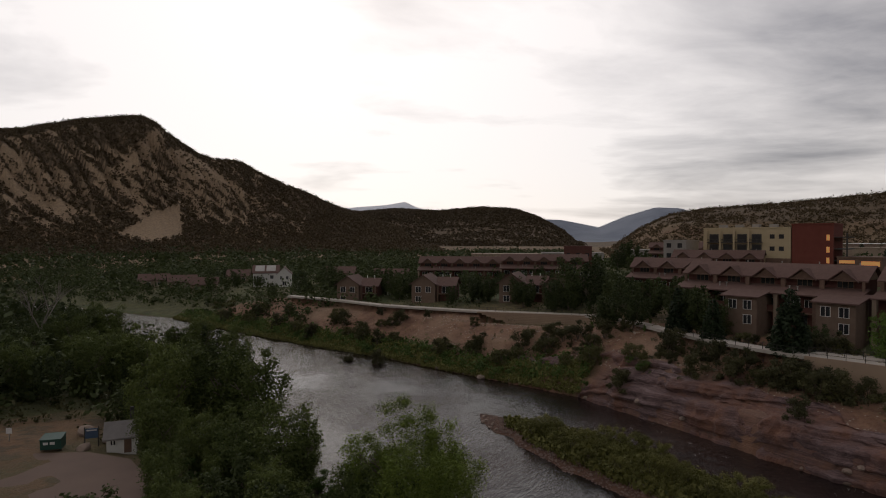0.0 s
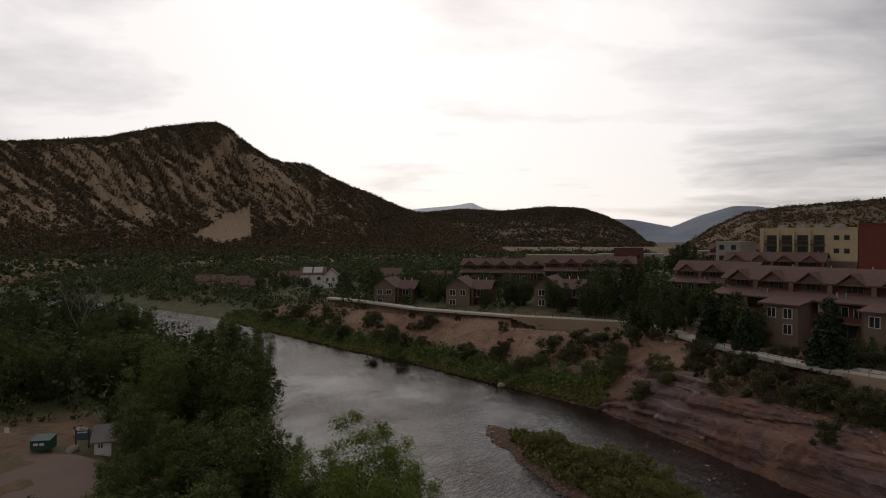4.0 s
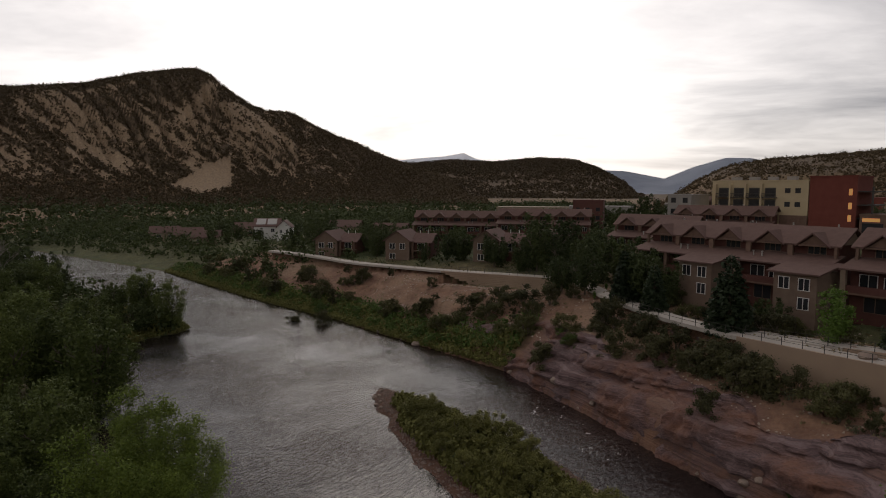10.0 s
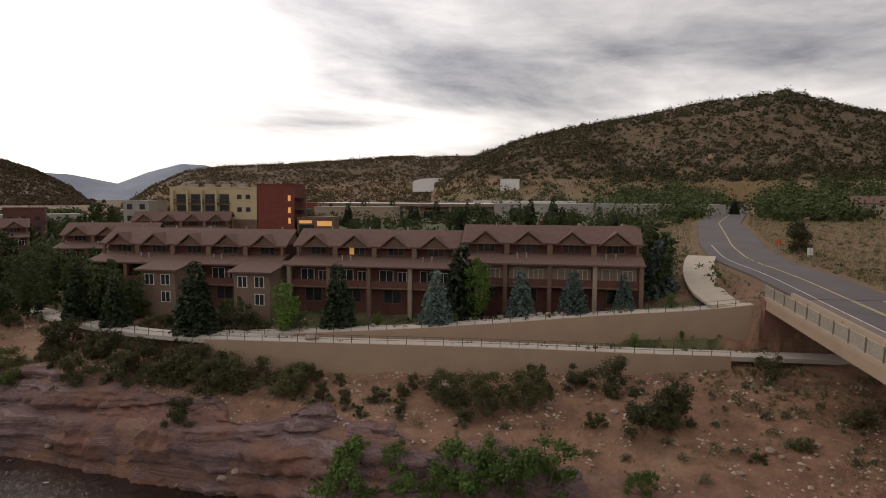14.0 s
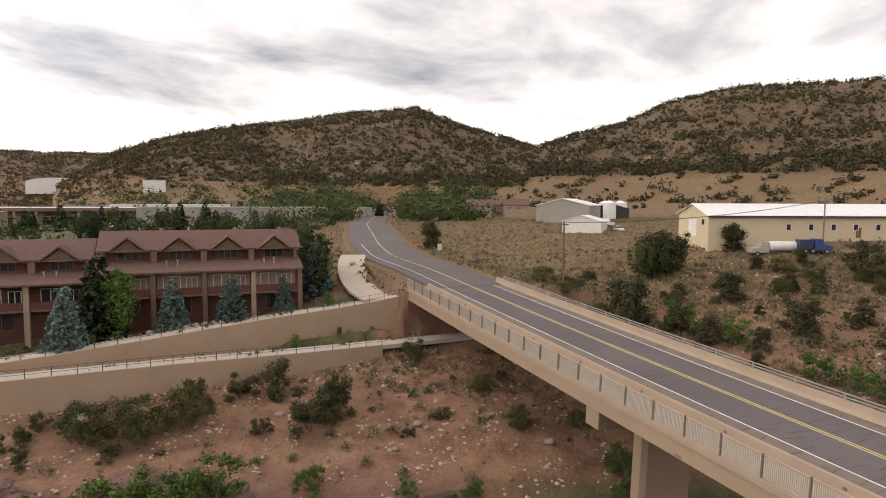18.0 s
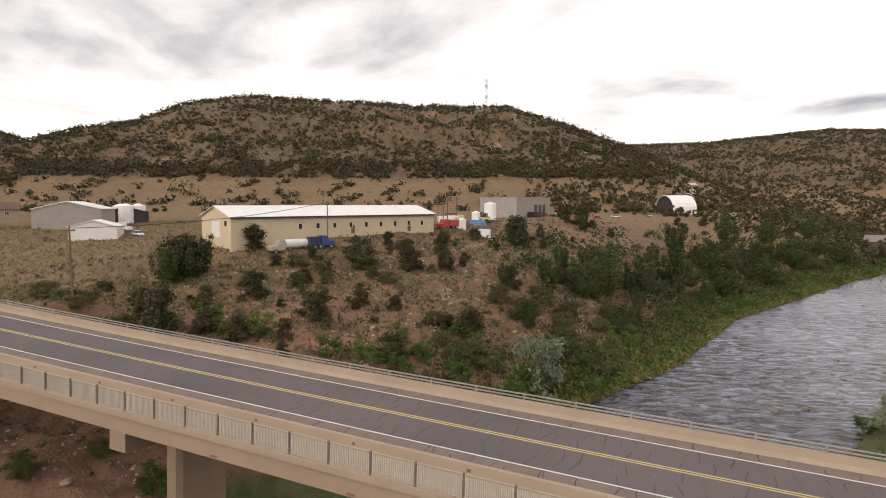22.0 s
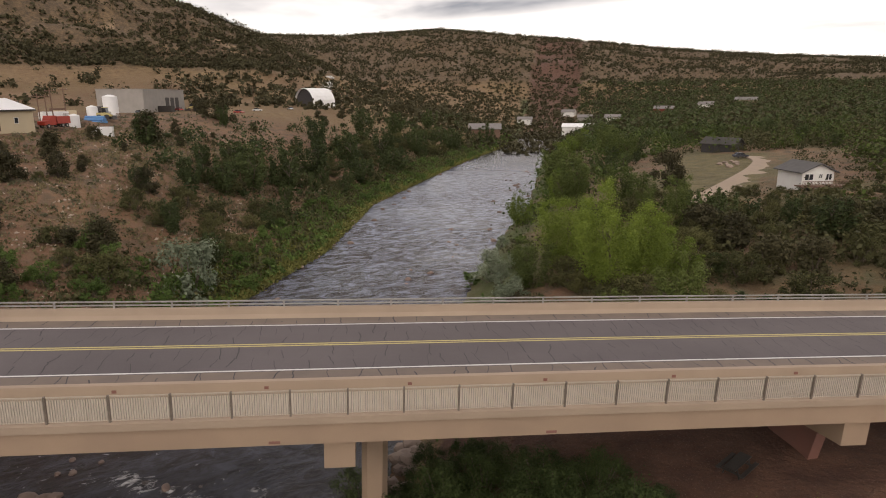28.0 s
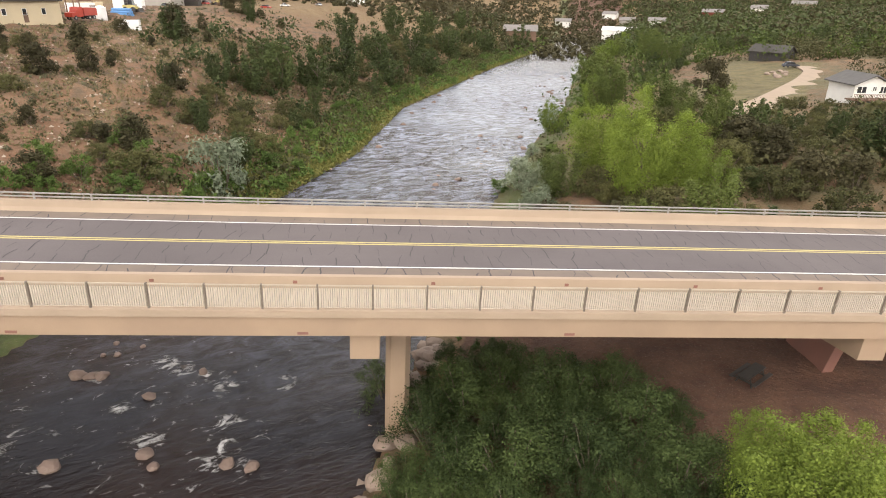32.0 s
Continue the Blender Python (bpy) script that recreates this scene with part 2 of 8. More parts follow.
def deck(s, lateral=0.0, up=0.0):
    """A point of the bridge: metres along, metres across from the near railing, metres above the road."""
    a, hd = BPSI + BK * s / 2, BPSI + BK * s
    return Vector((BX + s * math.sin(a) + lateral * math.cos(hd), BY + s * math.cos(a) - lateral * math.sin(hd), BZ + BG * s + BG2 * s * s * (s > 0) + up))


# ranges of hills: (heading, angle of the crest above the level), the crest's distance and the foot's
RANGES = [
    ([(-60, 5.5), (-50, 6.6), (-38.8, 7.5), (-33, 8.3), (-29.5, 9.3), (-26, 9.95), (-24.6, 10.08), (-23.6, 9.7), (-22.5, 8.8), (-20.2, 7.2), (-18.8, 6.88),
      (-16.8, 6.78), (-14.8, 5.62), (-11.8, 4.4), (-8.7, 3.02), (-5.6, 1.9), (-2.4, 0.95), (-0.5, -1)], 1500, 820, 0.9),
    ([(-12, 1.5), (-7.7, 2.25), (-4.5, 2.48), (-2.4, 2.68), (1.8, 2.5), (5.9, 2.84), (9, 2.66), (11, 1.95), (13.5, 0.6), (15, -1)], 2700, 1500, 1.0),
    ([(-14, 1.0), (-8.2, 2.58), (-5.6, 2.9), (-2.9, 3.11), (-1.1, 3.42), (0, 2.9), (1.3, 2.58), (5, 1.0)], 4700, 4000, 1.0),
    ([(8, 0.8), (11, 1.8), (13.5, 1.68), (16.8, 1.0), (19.1, 1.97), (21.7, 2.74), (23.8, 2.64), (26.3, 1.63), (34, 1.0)], 4200, 3300, 1.0),
    ([(17, -1), (19.5, 0.8), (22, 2.0), (24.6, 2.45), (29.1, 2.7), (33.9, 3.08), (40, 3.62), (47.8, 3.7), (56, 3.4), (70, 2)], 1000, 500, 1.3),
    ([(44, 1), (47.8, 3.6), (52, 5.19), (57.2, 6.27), (62.2, 6.97), (67, 7.88), (71.5, 8.23), (73.7, 8.5), (78.5, 6.7), (82.7, 5.62), (86, 4.4), (92, 2)], 640, 270, 1.7),
    ([(76, 2), (82, 4.3), (85, 5.0), (88.4, 6.15), (92.1, 6.74), (96.2, 8.58), (101.6, 9.48), (111.2, 9.2), (121.2, 8.85), (124.8, 8.87), (129, 7.49),
      (134.7, 5.3), (140, 3.0), (146, 0)], 620, 230, 1.8),
    ([(126, 3), (134.7, 5.2), (141.9, 5.18), (150.8, 5.8), (156.9, 5.31), (164.8, 4.56), (169, 4.0), (175.6, 3.37), (186, 2.6), (200, 3.5), (220, 5.0),
      (250, 6.5), (275, 6.5), (300, 5.5)], 1250, 420, 1.4),
]
HUBX, HUBY, HUBZ = 26.0, 11.7, 30.6


def ease(v):
    v = np.clip(v, 0, 1)
    return v * v * (3 - 2 * v)


def land(px, py):
    """Height of the ground, and how much of it is rock."""
    px, py = np.asarray(px, float), np.asarray(py, float)
    dt, at = from_line(px, py, [(a, b) for a, b, _ in BANK_TOWN])
    dn, _ = from_line(px, py, NEAR_XY)
    dn = -dn
    jag = wavy(px, py, 14, 3) * 1.6 + wavy(px, py, 5, 4) * 0.7
    back = (0, 2, 8, 20, 40, 80, 160)
    tab = np.array([(0, *hs) for _, _, hs in BANK_TOWN])
    lo = np.clip(at.astype(int), 0, len(tab) - 2)
    f = (at - lo)[..., None]
    prof = tab[lo] * (1 - f) + tab[lo + 1] * f
    d = np.clip(dt + jag * ease((dt - 0.5) / 4), 0, 160)
    def rise(d):
        zt = np.zeros(px.shape)
        for k in range(6):
            zt = np.where((d >= back[k]) & (d <= back[k + 1]), prof[..., k] + (prof[..., k + 1] - prof[..., k]) * (d - back[k]) / (back[k + 1] - back[k]), zt)
        return zt

    zt = rise(d)
    # tilted beds stand out of the bluff as ledges
    bluff = ease((26 - dt) / 10) * ease((py - 5) / 30) * ease((165 - py) / 25) * (dt > 0)
    bed = zt + 0.055 * py + 0.8 * wavy(px, py, 26, 2)
    zt = rise(np.clip(d + bluff * 0.45 * np.sin(bed * 2.9) * ease(dt / 4), 0, 160))
    zn = np.interp(np.clip(dn + jag, 0, 220), *NEAR_RISE) * (1 + 0.7 * ease((-40 - py) / 60))
    z = np.where(dt > 0, zt, np.where(dn > 0, zn, -0.9))
    z = z + wavy(px, py, 9, 5) * 0.25 * ease(np.maximum(dt, dn) / 6)
    r, az = np.hypot(px - HUBX, py - HUBY), np.degrees(np.arctan2(px - HUBX, py - HUBY))
    far = z
    for crest, rc, rf, power in RANGES:
        az2 = np.where(az < crest[0][0] - 1e-6, az + 360, az)
        ang = np.interp(az2, [c[0] for c in crest], [c[1] for c in crest], left=-9, right=-9)
        top = HUBZ + np.tan(np.radians(ang)) * np.minimum(r, rc)
        up = ease((r - rf) / (rc - rf)) ** power
        up = up * (1 + 0.17 * (wavy((az + 12 * r / rc) * rc / 60, r / 30, 26, int(rc)) if rc == 1500 else wavy(px, py, rc * 0.15, int(rc))) * (1 - ease((r - rc * 0.8) / (rc * 0.2))) * ease((up - 0.16) / 0.3))
        shape = np.where(r < rc, np.clip(up, 0, 1), 1 - 0.75 * ease((r - rc) / (rc * 0.6)))
        hill = z + (top - z) * shape
        far = np.maximum(far, np.where(ang > -8, hill, -9))
    return far, dt, dn


# paths and the road, as lines of (x, y, z)
UPPER_PATH = [(62.1, 92.3, 12), (70.1, 84.7, 12.2), (77.8, 76.3, 12.8), (85.8, 68.1, 13.5), (94.4, 60.2, 14.3), (100.7, 55, 14.8), (106.5, 49.3, 15.2),
              (110.5, 45, 15.6), (113.2, 40.5, 16.5)]
LOWER_PATH = [(-43, 215, 10), (-26, 201.4, 10), (-8, 182.7, 10), (18.7, 167, 10), (32.8, 159.2, 10.3), (45, 149.7, 10.8), (48.8, 138.9, 11.2),
              (51, 116, 11.8), (54.6, 101.8, 12), (60.6, 90.5, 12), (70.3, 78.5, 12), (79.7, 67.3, 12), (89.3, 56.5, 11.8), (96.4, 48.3, 11.5),
              (104.3, 40.5, 11.2), (111, 33.5, 11), (118, 25, 10.8)]
HILL_ROAD = [tuple(deck(s, 10.2)) for s in (84, 92, 100)] + [(140, 50, 19.8), (158, 59.5, 20.8), (178, 68, 21.5), (225, 88, 22.7), (345, 126, 24.5), (440, 158, 27)]


def bench(px, py, z, line, half, blend, drop, drop_blend):
    """Cut a level strip along a line into the land; on its river side (right) the land falls by drop."""
    d, at = from_line(px, py, [(a, b) for a, b, _ in line])
    lo = np.clip(at.astype(int), 0, len(line) - 2)
    zs = np.array([c for _, _, c in line])
    lz = zs[lo] + (zs[lo + 1] - zs[lo]) * (at - lo)
    if drop < 0:
        drop = np.clip(lz - 11.6, 0.8, 4.6)
    inside = (at > 0.0) & (at < len(line) - 1)
    town = z + (lz - 0.06 - z) * (1 - ease((np.abs(d) - half) / blend))
    river = z + (np.minimum(z, lz - drop) - z) * (1 - ease((np.abs(d) - half) / drop_blend))
    low = (d > 0.35) if np.any(drop) else (d > 1e9)
    return np.where(inside & (np.abs(d) < half + max(blend, drop_blend)), np.where(low, river, town), z)


base_land = land


def land(px, py):
    z, dt, dn = base_land(px, py)
    z = bench(px, py, z, [(a, b, c - 0.2) for a, b, c in HILL_ROAD], 7.5, 26, 0, 1)
    z = bench(px, py, z, UPPER_PATH, 1.7, 9, -1, 6)
    z = bench(px, py, z, LOWER_PATH, 1.7, 3, 0.35, 10)
    z = bench(px, py, z, LOWER_PATH[3:7], 1.7, 3, 3.0, 13)
    # the bar in the river, long and low
    ux, uy = 0.53, -0.85
    a, c = (px - 28.5) * ux + (py - 75.5) * uy, (px - 28.5) * uy - (py - 75.5) * ux
    bar = 1.15 - (a / 30) ** 2 - ((c + wavy(px, py, 11, 12) * 1.3) / (6.5 - 0.06 * np.abs(a))) ** 2
    z = np.where((dt <= 0) & (dn <= 0), np.maximum(z, np.clip(bar, -2, 0.9) * 1.3), z)
    # low grassy tongue of the near bank
    z = np.where(dn > 0, np.minimum(z, 0.5 + 0.3 * np.maximum(0, np.hypot(px + 38, py - 135) - 9)), z)
    return z, dt, dn


def height(x, y):
    return float(land(np.array([x]), np.array([y]))[0][0])


def mesh_ob(name, verts, faces, material, parent=None, smooth=False):
    me = bpy.data.meshes.new(name)
    me.from_pydata(verts, [], faces)
    me.materials.append(material)
    if smooth:
        me.shade_smooth()
    ob = new(name, me)
    ob.parent = parent
    return ob


def grid_ob(name, xs, ys, zs, material, wrap=False, **attributes):
    """A sheet of quads from 2-D arrays of places."""
    rows, cols = xs.shape
    me = bpy.data.meshes.new(name)
    last = cols if wrap else cols - 1
    a = (np.arange(rows - 1)[:, None] * cols + np.arange(last)[None, :]).ravel()
    b = (np.arange(rows - 1)[:, None] * cols + (np.arange(last)[None, :] + 1) % cols).ravel()
    quads = np.stack([a, b, b + cols, a + cols], 1)
    me.vertices.add(rows * cols)
    me.vertices.foreach_set("co", np.stack([xs, ys, zs], -1).ravel())
    me.loops.add(quads.size)
    me.loops.foreach_set("vertex_index", quads.ravel().astype(np.int32))
    me.polygons.add(len(quads))
    me.polygons.foreach_set("loop_start", (np.arange(len(quads)) * 4).astype(np.int32))
    for key, value in attributes.items():
        me.attributes.new(key, "FLOAT", "POINT").data.foreach_set("value", value.ravel().astype(np.float32))
    me.update(calc_edges=True)
    me.shade_smooth()
    me.materials.append(material)
    return new(name, me)


def ground_paint():
    p = Paint("ground", 0.95)
    at = p.world()
    n1, n2, n3, n4 = p.noise(0.05, 5, at=at), p.noise(0.35, 6, 0.62, at=at), p.noise(2.4, 4, 0.6, at=at), p.noise(9.0, 2, at=at)
    half = lambda f, a, b: p.ramp(f, (a, (0, 0, 0)), (b, (1, 1, 1)))  # noqa: E731
    brown = p.mix(half(n1, 0.38, 0.62), (0.15, 0.078, 0.042), (0.205, 0.118, 0.062))
    brown = p.mix(half(n2, 0.45, 0.62), brown, (0.09, 0.064, 0.036))
    red = p.mix(half(n2, 0.36, 0.6), (0.145, 0.070, 0.042), (0.25, 0.135, 0.08))
    red = p.mix(half(n1, 0.5, 0.7), red, (0.28, 0.18, 0.115))
    dry = p.mix(half(n2, 0.38, 0.62), (0.135, 0.086, 0.038), (0.225, 0.148, 0.068))
    bare = p.mix(half(n2, 0.4, 0.6), (0.33, 0.23, 0.135), (0.21, 0.14, 0.085))
    bed = p.noise(0.20, 7, 0.66, at=at, squeeze=(0.10, 0.16, 7.0), distort=0.5)
    rock = p.ramp(bed, (0.28, (0.045, 0.026, 0.026)), (0.42, (0.125, 0.068, 0.062)), (0.5, (0.19, 0.105, 0.085)), (0.56, (0.10, 0.055, 0.052)), (0.64, (0.23, 0.15, 0.135)), (0.75, (0.09, 0.055, 0.052)))
    rock = p.mix(half(n2, 0.52, 0.68), rock, (0.17, 0.075, 0.045))
    green = p.mix(half(n2, 0.35, 0.65), (0.038, 0.06, 0.016), (0.085, 0.10, 0.03))
    c = p.mix(p.attr("red"), brown, red)
    c = p.mix(p.attr("dry"), c, dry)
    wooded = p.math("MULTIPLY", p.attr("wood"), half(p.noise(0.03, 6, 0.7, at=at), 0.28, 0.44))
    c = p.mix(wooded, c, p.mix(half(n2, 0.4, 0.62), (0.066, 0.044, 0.023), (0.145, 0.094, 0.048)))
    speck = p.math("ADD", p.math("MULTIPLY", p.attr("bare"), 1.25), p.math("MULTIPLY", p.math("SUBTRACT", p.noise(0.07, 6, 0.68, at=at), 0.5), 1.6))
    c = p.mix(half(speck, 0.3, 0.62), c, bare)
    c = p.mix(p.attr("rock"), c, rock)
    c = p.mix(p.attr("green"), c, green)
    # dark red soil with the bridge's shade put into its colour, and river bed
    c = p.mix(p.attr("bridge_shade_bed"), c, p.mix(half(n2, 0.4, 0.6), (0.078, 0.034, 0.021), (0.125, 0.060, 0.036)))
    c = p.mix(p.math("MULTIPLY", half(n3, 0.4, 0.62), 0.4), c, p.mix(0.6, c, (0.05, 0.035, 0.025)))
    c = p.mix(p.math("MULTIPLY", half(n4, 0.6, 0.72), 0.35), c, (0.34, 0.25, 0.19))
    # blue-grey of distant haze, put into the far ranges' base colour
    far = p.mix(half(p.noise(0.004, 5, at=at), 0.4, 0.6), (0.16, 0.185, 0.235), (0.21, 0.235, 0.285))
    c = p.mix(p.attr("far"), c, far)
    c = p.mix(p.attr("snow"), c, (0.75, 0.77, 0.82))
    p.color(c)
    hi = p.mix(p.attr("rock"), p.mix(0.4, n2, n3), bed)
    p.bump(hi, 0.7, 0.9)
    return p.m


def near_line(a, v, a0, v0, a1, v1, wide):
    """1 on a line drawn on the mountain's flank, falling to 0 beside it."""
    da, dv = a1 - a0, v1 - v0
    u = np.clip(((a - a0) * da + (v - v0) * dv) / (da * da + dv * dv), 0, 1)
    return np.exp(-(np.hypot(a - a0 - u * da, v - v0 - u * dv) / wide) ** 2)


def mountain_bare(a, v):
    """How bare the mountain is, by heading and steepness of view: eroded ribs, gullies and one pale scarp."""
    rib = wavy(a + 1.4 * v, 0.22 * v, 2.4, 23) + 0.7 * wavy(a + 1.3 * v, 0.4 * v, 1.1, 24)
    out = 0.8 * ease((rib + 0.12) / 0.45) * ease((v - 0.3) / 1.2) * ease((8.3 - v) / 1.2) * ease((-9.5 - a) / 4)
    for line, wide, much in (((-23.4, 8.7, -26.2, 5.6), 0.75, 1.0), ((-26.2, 5.6, -29, 4.2), 0.9, 0.6), ((-37, 7.0, -31, 5.0), 1.1, 0.65), ((-31, 5.0, -29, 3.2), 0.7, 0.55),
                             ((-33.5, 7.4, -29.5, 8.7), 0.3, 0.8), ((-19.6, 5.8, -15.5, 2.7), 1.0, 0.85), ((-15.5, 2.7, -12, 0.7), 0.6, 0.8), ((-21.2, 4.4, -20.2, 2.0), 0.8, 0.75), ((-41, 3.2, -37, 1.2), 0.8, 0.7)):
        out = np.maximum(out, much * near_line(a, v, *line, wide) * (0.75 + 0.5 * rib))
    return np.clip(np.maximum(out, scarp(a, v)), 0, 1)


def scarp(a, v):
    low = np.where(a < -24.5, 0.36 - 0.28 * (a + 27.2), -0.4 + 0.25 * (a + 24.5))
    high_ = 0.36 + 0.52 * (a + 27.2)
    return 1.0 * (a > -27.2) * (a < -22.0) * (v > low + 0.1 * np.sin(a * 9)) * (v < high_ + 0.12 * np.sin(a * 13))


FE, FN = (0.5765, -0.817), (-0.817, -0.5765)


def make_ground():
    rings = [0.02]
    while rings[-1] < 4850:
        rings.append(rings[-1] + max(1.0, rings[-1] * (0.0075 if 780 < rings[-1] < 1520 else 0.0115)))
    r = np.array(rings)[:, None]
    a = np.radians(np.r_[np.arange(-46, 0, 0.2), np.arange(0, 190, 0.4), np.arange(190, 314, 0.8)])[None, :]
    xs, ys = HUBX + r * np.sin(a), HUBY + r * np.cos(a)
    z, dt, dn = land(xs, ys)
    az = np.degrees(np.arctan2(xs - HUBX, ys - HUBY))
    rr = r + 0 * a
    rock = ease((11 + 5 * wavy(xs, ys, 22, 8) - dt) / 5) * (dt > 0.0) * ease((ys - 8) / 22) * ease((158 - ys) / 14)
    rock = np.clip(rock * (1.0 + 0.9 * wavy(xs, ys, 26, 8)), 0, 1)
    green = np.where(dt > 0, ease((10 - dt) / 4) * (1 - rock) * (1 - ease((ys - 12) / 15) * ease((118 - ys) / 12)), np.where(dn > 0, ease((340 - rr) / 60) * np.clip(0.25 + 0.7 * ease((14 - dn) / 8) * ((ys > 30) | (ys < -40)) + 0.6 * wavy(xs, ys, 30, 6), 0, 1), ease((z - 0.55) / 0.3) * (rr < 220)))
    front = (xs - 60.6) * FN[0] + (ys - 121.3) * FN[1]
    side = (xs - 60.6) * FE[0] + (ys - 121.3) * FE[1]
    green = np.where((front > -2) & (front < 9) & (side > -40) & (side < 92) & (dt > 30), 0.85, green)
    rock = rock * (1 - ease((ys - 108) / 10) * ease((9 - dt) / 3))
    green = np.where((az < -6) & (az > -60) & (rr > 110) & (rr < 430) & (np.maximum(dt, dn) > 3) & ~((dt > 0) & (dt < 30) & (rr < 240)), 0.85, green)
    green = np.where((xs > 30) & (xs < 56) & (ys > -205) & (ys < -118) & (dn > 8), 0.5, green)
    lawn = (dt > np.where(ys > 95, 29, 40)) & (ys > 40) & (rr < 420) & (az < 62)
    green = np.where(lawn, np.clip(0.85 + 0.6 * wavy(xs, ys, 60, 16), 0, 1), green)
    red = np.clip(ease((60 - dt) / 20) * (dt > 0) * ease((ys + 50) / 50) + 0.12 * ease((az - 60) / 20) * (rr < 230) + 0.5 * (wavy(xs, ys, 120, 21) > 0.25) * (rr > 300), 0, 1)
    red = np.where((dn > 4) & (ys < 0) & (ys > -48) & (xs > 2) & (xs < 48), 0.9, red)
    dry = ease((rr - 240) / 60) * (0.75 + 0.7 * wavy(xs, ys, 160, 7))
    dry = np.where((xs > 30) & (xs < 56) & (ys > -205) & (ys < -118) & (dn > 8), 0.9, dry)
    red = np.where((dt <= 0) & (dn <= 0), 1.0, red)
    # soil under the bridge, coloured darker for the shade it lies in
    bridge_shade_bed = (dn > 4) & (ys < 4) & (ys > -48) & (xs > 2) & (xs < 50)
    dry = np.where((dt > 55) & (az > 55) & (az < 100) & (rr < 300), 0.55 + 0.5 * wavy(xs, ys, 26, 96), dry)
    mountain = (rr > 800) & (rr < 1560) & (az > -60) & (az < 0)
    bare = np.where(mountain, mountain_bare(az, np.degrees(np.arctan2(z - HUBZ, rr))), 0)
    bare = np.where((az > 45) & (az < 146) & (rr > 300) & (rr < 640), ease((wavy(az * 12, rr / 2.5, 40, 26) + 0.2 * wavy(xs, ys, 60, 28) - 0.42) / 0.3) * ease((z - 48) / 10) * 0.55, bare)
    # share of the painted haze colour, growing with distance
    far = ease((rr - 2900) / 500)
    snow = (rr > 4300) * (az > -12) * (az < 4) * ease((z - 215) / 30 + wavy(xs, ys, 160, 29))
    ob = grid_ob("ground", xs, ys, z, ground_paint(), True, rock=rock, green=np.clip(green, 0, 1), dry=np.clip(dry, 0, 1), wood=np.maximum(ease((z - 44) / 9) * (rr > 240), 0.95 * (rr > 1450)), bridge_shade_bed=1.0 * (bridge_shade_bed | ((dt <= 0) & (dn <= 0) & (green < 0.5))), red=red, bare=np.clip(bare, 0, 1), far=far, snow=np.clip(snow, 0, 1))
    return tagged(ob, "valley floor, reddish river bluff and scrubby hills", "ground", kind="structure")


def water_paint():
    p = Paint("water", 0.07)
    at = p.world()
    p.b.inputs["IOR"].default_value = 1.33
    turned = p.n.new("ShaderNodeMapping")
    turned.inputs["Rotation"].default_value = (0, 0, radians(-58))
    p.l.new(at, turned.inputs["Vector"])
    flow = turned.outputs["Vector"]
    w1, w2, w3 = p.noise(0.30, 5, 0.62, at=flow, squeeze=(0.55, 1.5, 1), distort=0.8), p.noise(1.5, 4, 0.6, at=flow, squeeze=(0.6, 1.6, 1), distort=0.6), p.noise(0.035, 3, at=at)
    swell = p.math("ADD", p.math("MULTIPLY", w1, 0.7), p.math("MULTIPLY", w2, 0.6))

    def near(x, y, reach):
        d = p.n.new("ShaderNodeVectorMath")
        d.operation = "DISTANCE"
        p.l.new(at, d.inputs[0])
        d.inputs[1].default_value = (x, y, 0)
        m = p.n.new("ShaderNodeMapRange")
        m.inputs["From Min"].default_value, m.inputs["From Max"].default_value = reach, reach * 0.25
        m.clamp = True
        p.l.new(d.outputs["Value"], m.inputs["Value"])
        return m.outputs["Result"]

    calm = p.n.new("ShaderNodeMapRange")
    calm.inputs["From Min"].default_value, calm.inputs["From Max"].default_value = 0.38, 0.62
    calm.inputs["To Min"].default_value, calm.inputs["To Max"].default_value = 0.25, 1.0
    p.l.new(w3, calm.inputs["Value"])
    swell = p.math("MULTIPLY", swell, calm.outputs["Result"])
    rapid = near(66, -6, 34)
    for x, y, reach in ((44, 84, 17), (37, 95, 12), (52, 66, 14), (-2, 84, 7), (-22, 116, 9), (95, -110, 60), (118, -200, 70)):
        rapid = p.math("MAXIMUM", rapid, p.math("MULTIPLY", near(x, y, reach), 0.9 if reach < 30 else 0.55))
    # white water behind the stones under the bridge
    for x, y, reach in ((70.1, -14.2, 3.2), (67.5, -14.6, 2.2), (63.5, -15.6, 3.4), (65.5, -15.0, 2.4), (59.1, -18.3, 2.4), (58.7, -12.1, 2.6), (56.9, -10.2, 2.8), (56.2, -8.6, 2.6), (54.3, -9.6, 2.4), (61.8, -7.4, 2.6), (67.2, -9.0, 2.6)):
        rapid = p.math("MAXIMUM", rapid, p.math("MULTIPLY", near(x, y, reach), 1.5))
    streak = p.noise(0.75, 7, 0.74, at=flow, squeeze=(0.75, 1.25, 1), distort=1.1)
    foam = p.math("MULTIPLY", rapid, 0.21)
    foam = p.math("ADD", streak, foam)
    foam = p.ramp(foam, (0.80, (0, 0, 0)), (0.90, (1, 1, 1)))
    deep = p.mix(p.ramp(w3, (0.4, (0, 0, 0)), (0.6, (1, 1, 1))), (0.013, 0.010, 0.010), (0.030, 0.019, 0.016))
    # pale sky reflection put into the colour of the shallow, foamy broken water upriver
    sky_sheen = near(112, -170, 175)
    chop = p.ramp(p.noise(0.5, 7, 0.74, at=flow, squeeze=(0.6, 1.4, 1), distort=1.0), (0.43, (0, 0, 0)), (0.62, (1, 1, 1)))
    deep = p.mix(p.math("MULTIPLY", sky_sheen, chop), deep, (0.29, 0.325, 0.42))
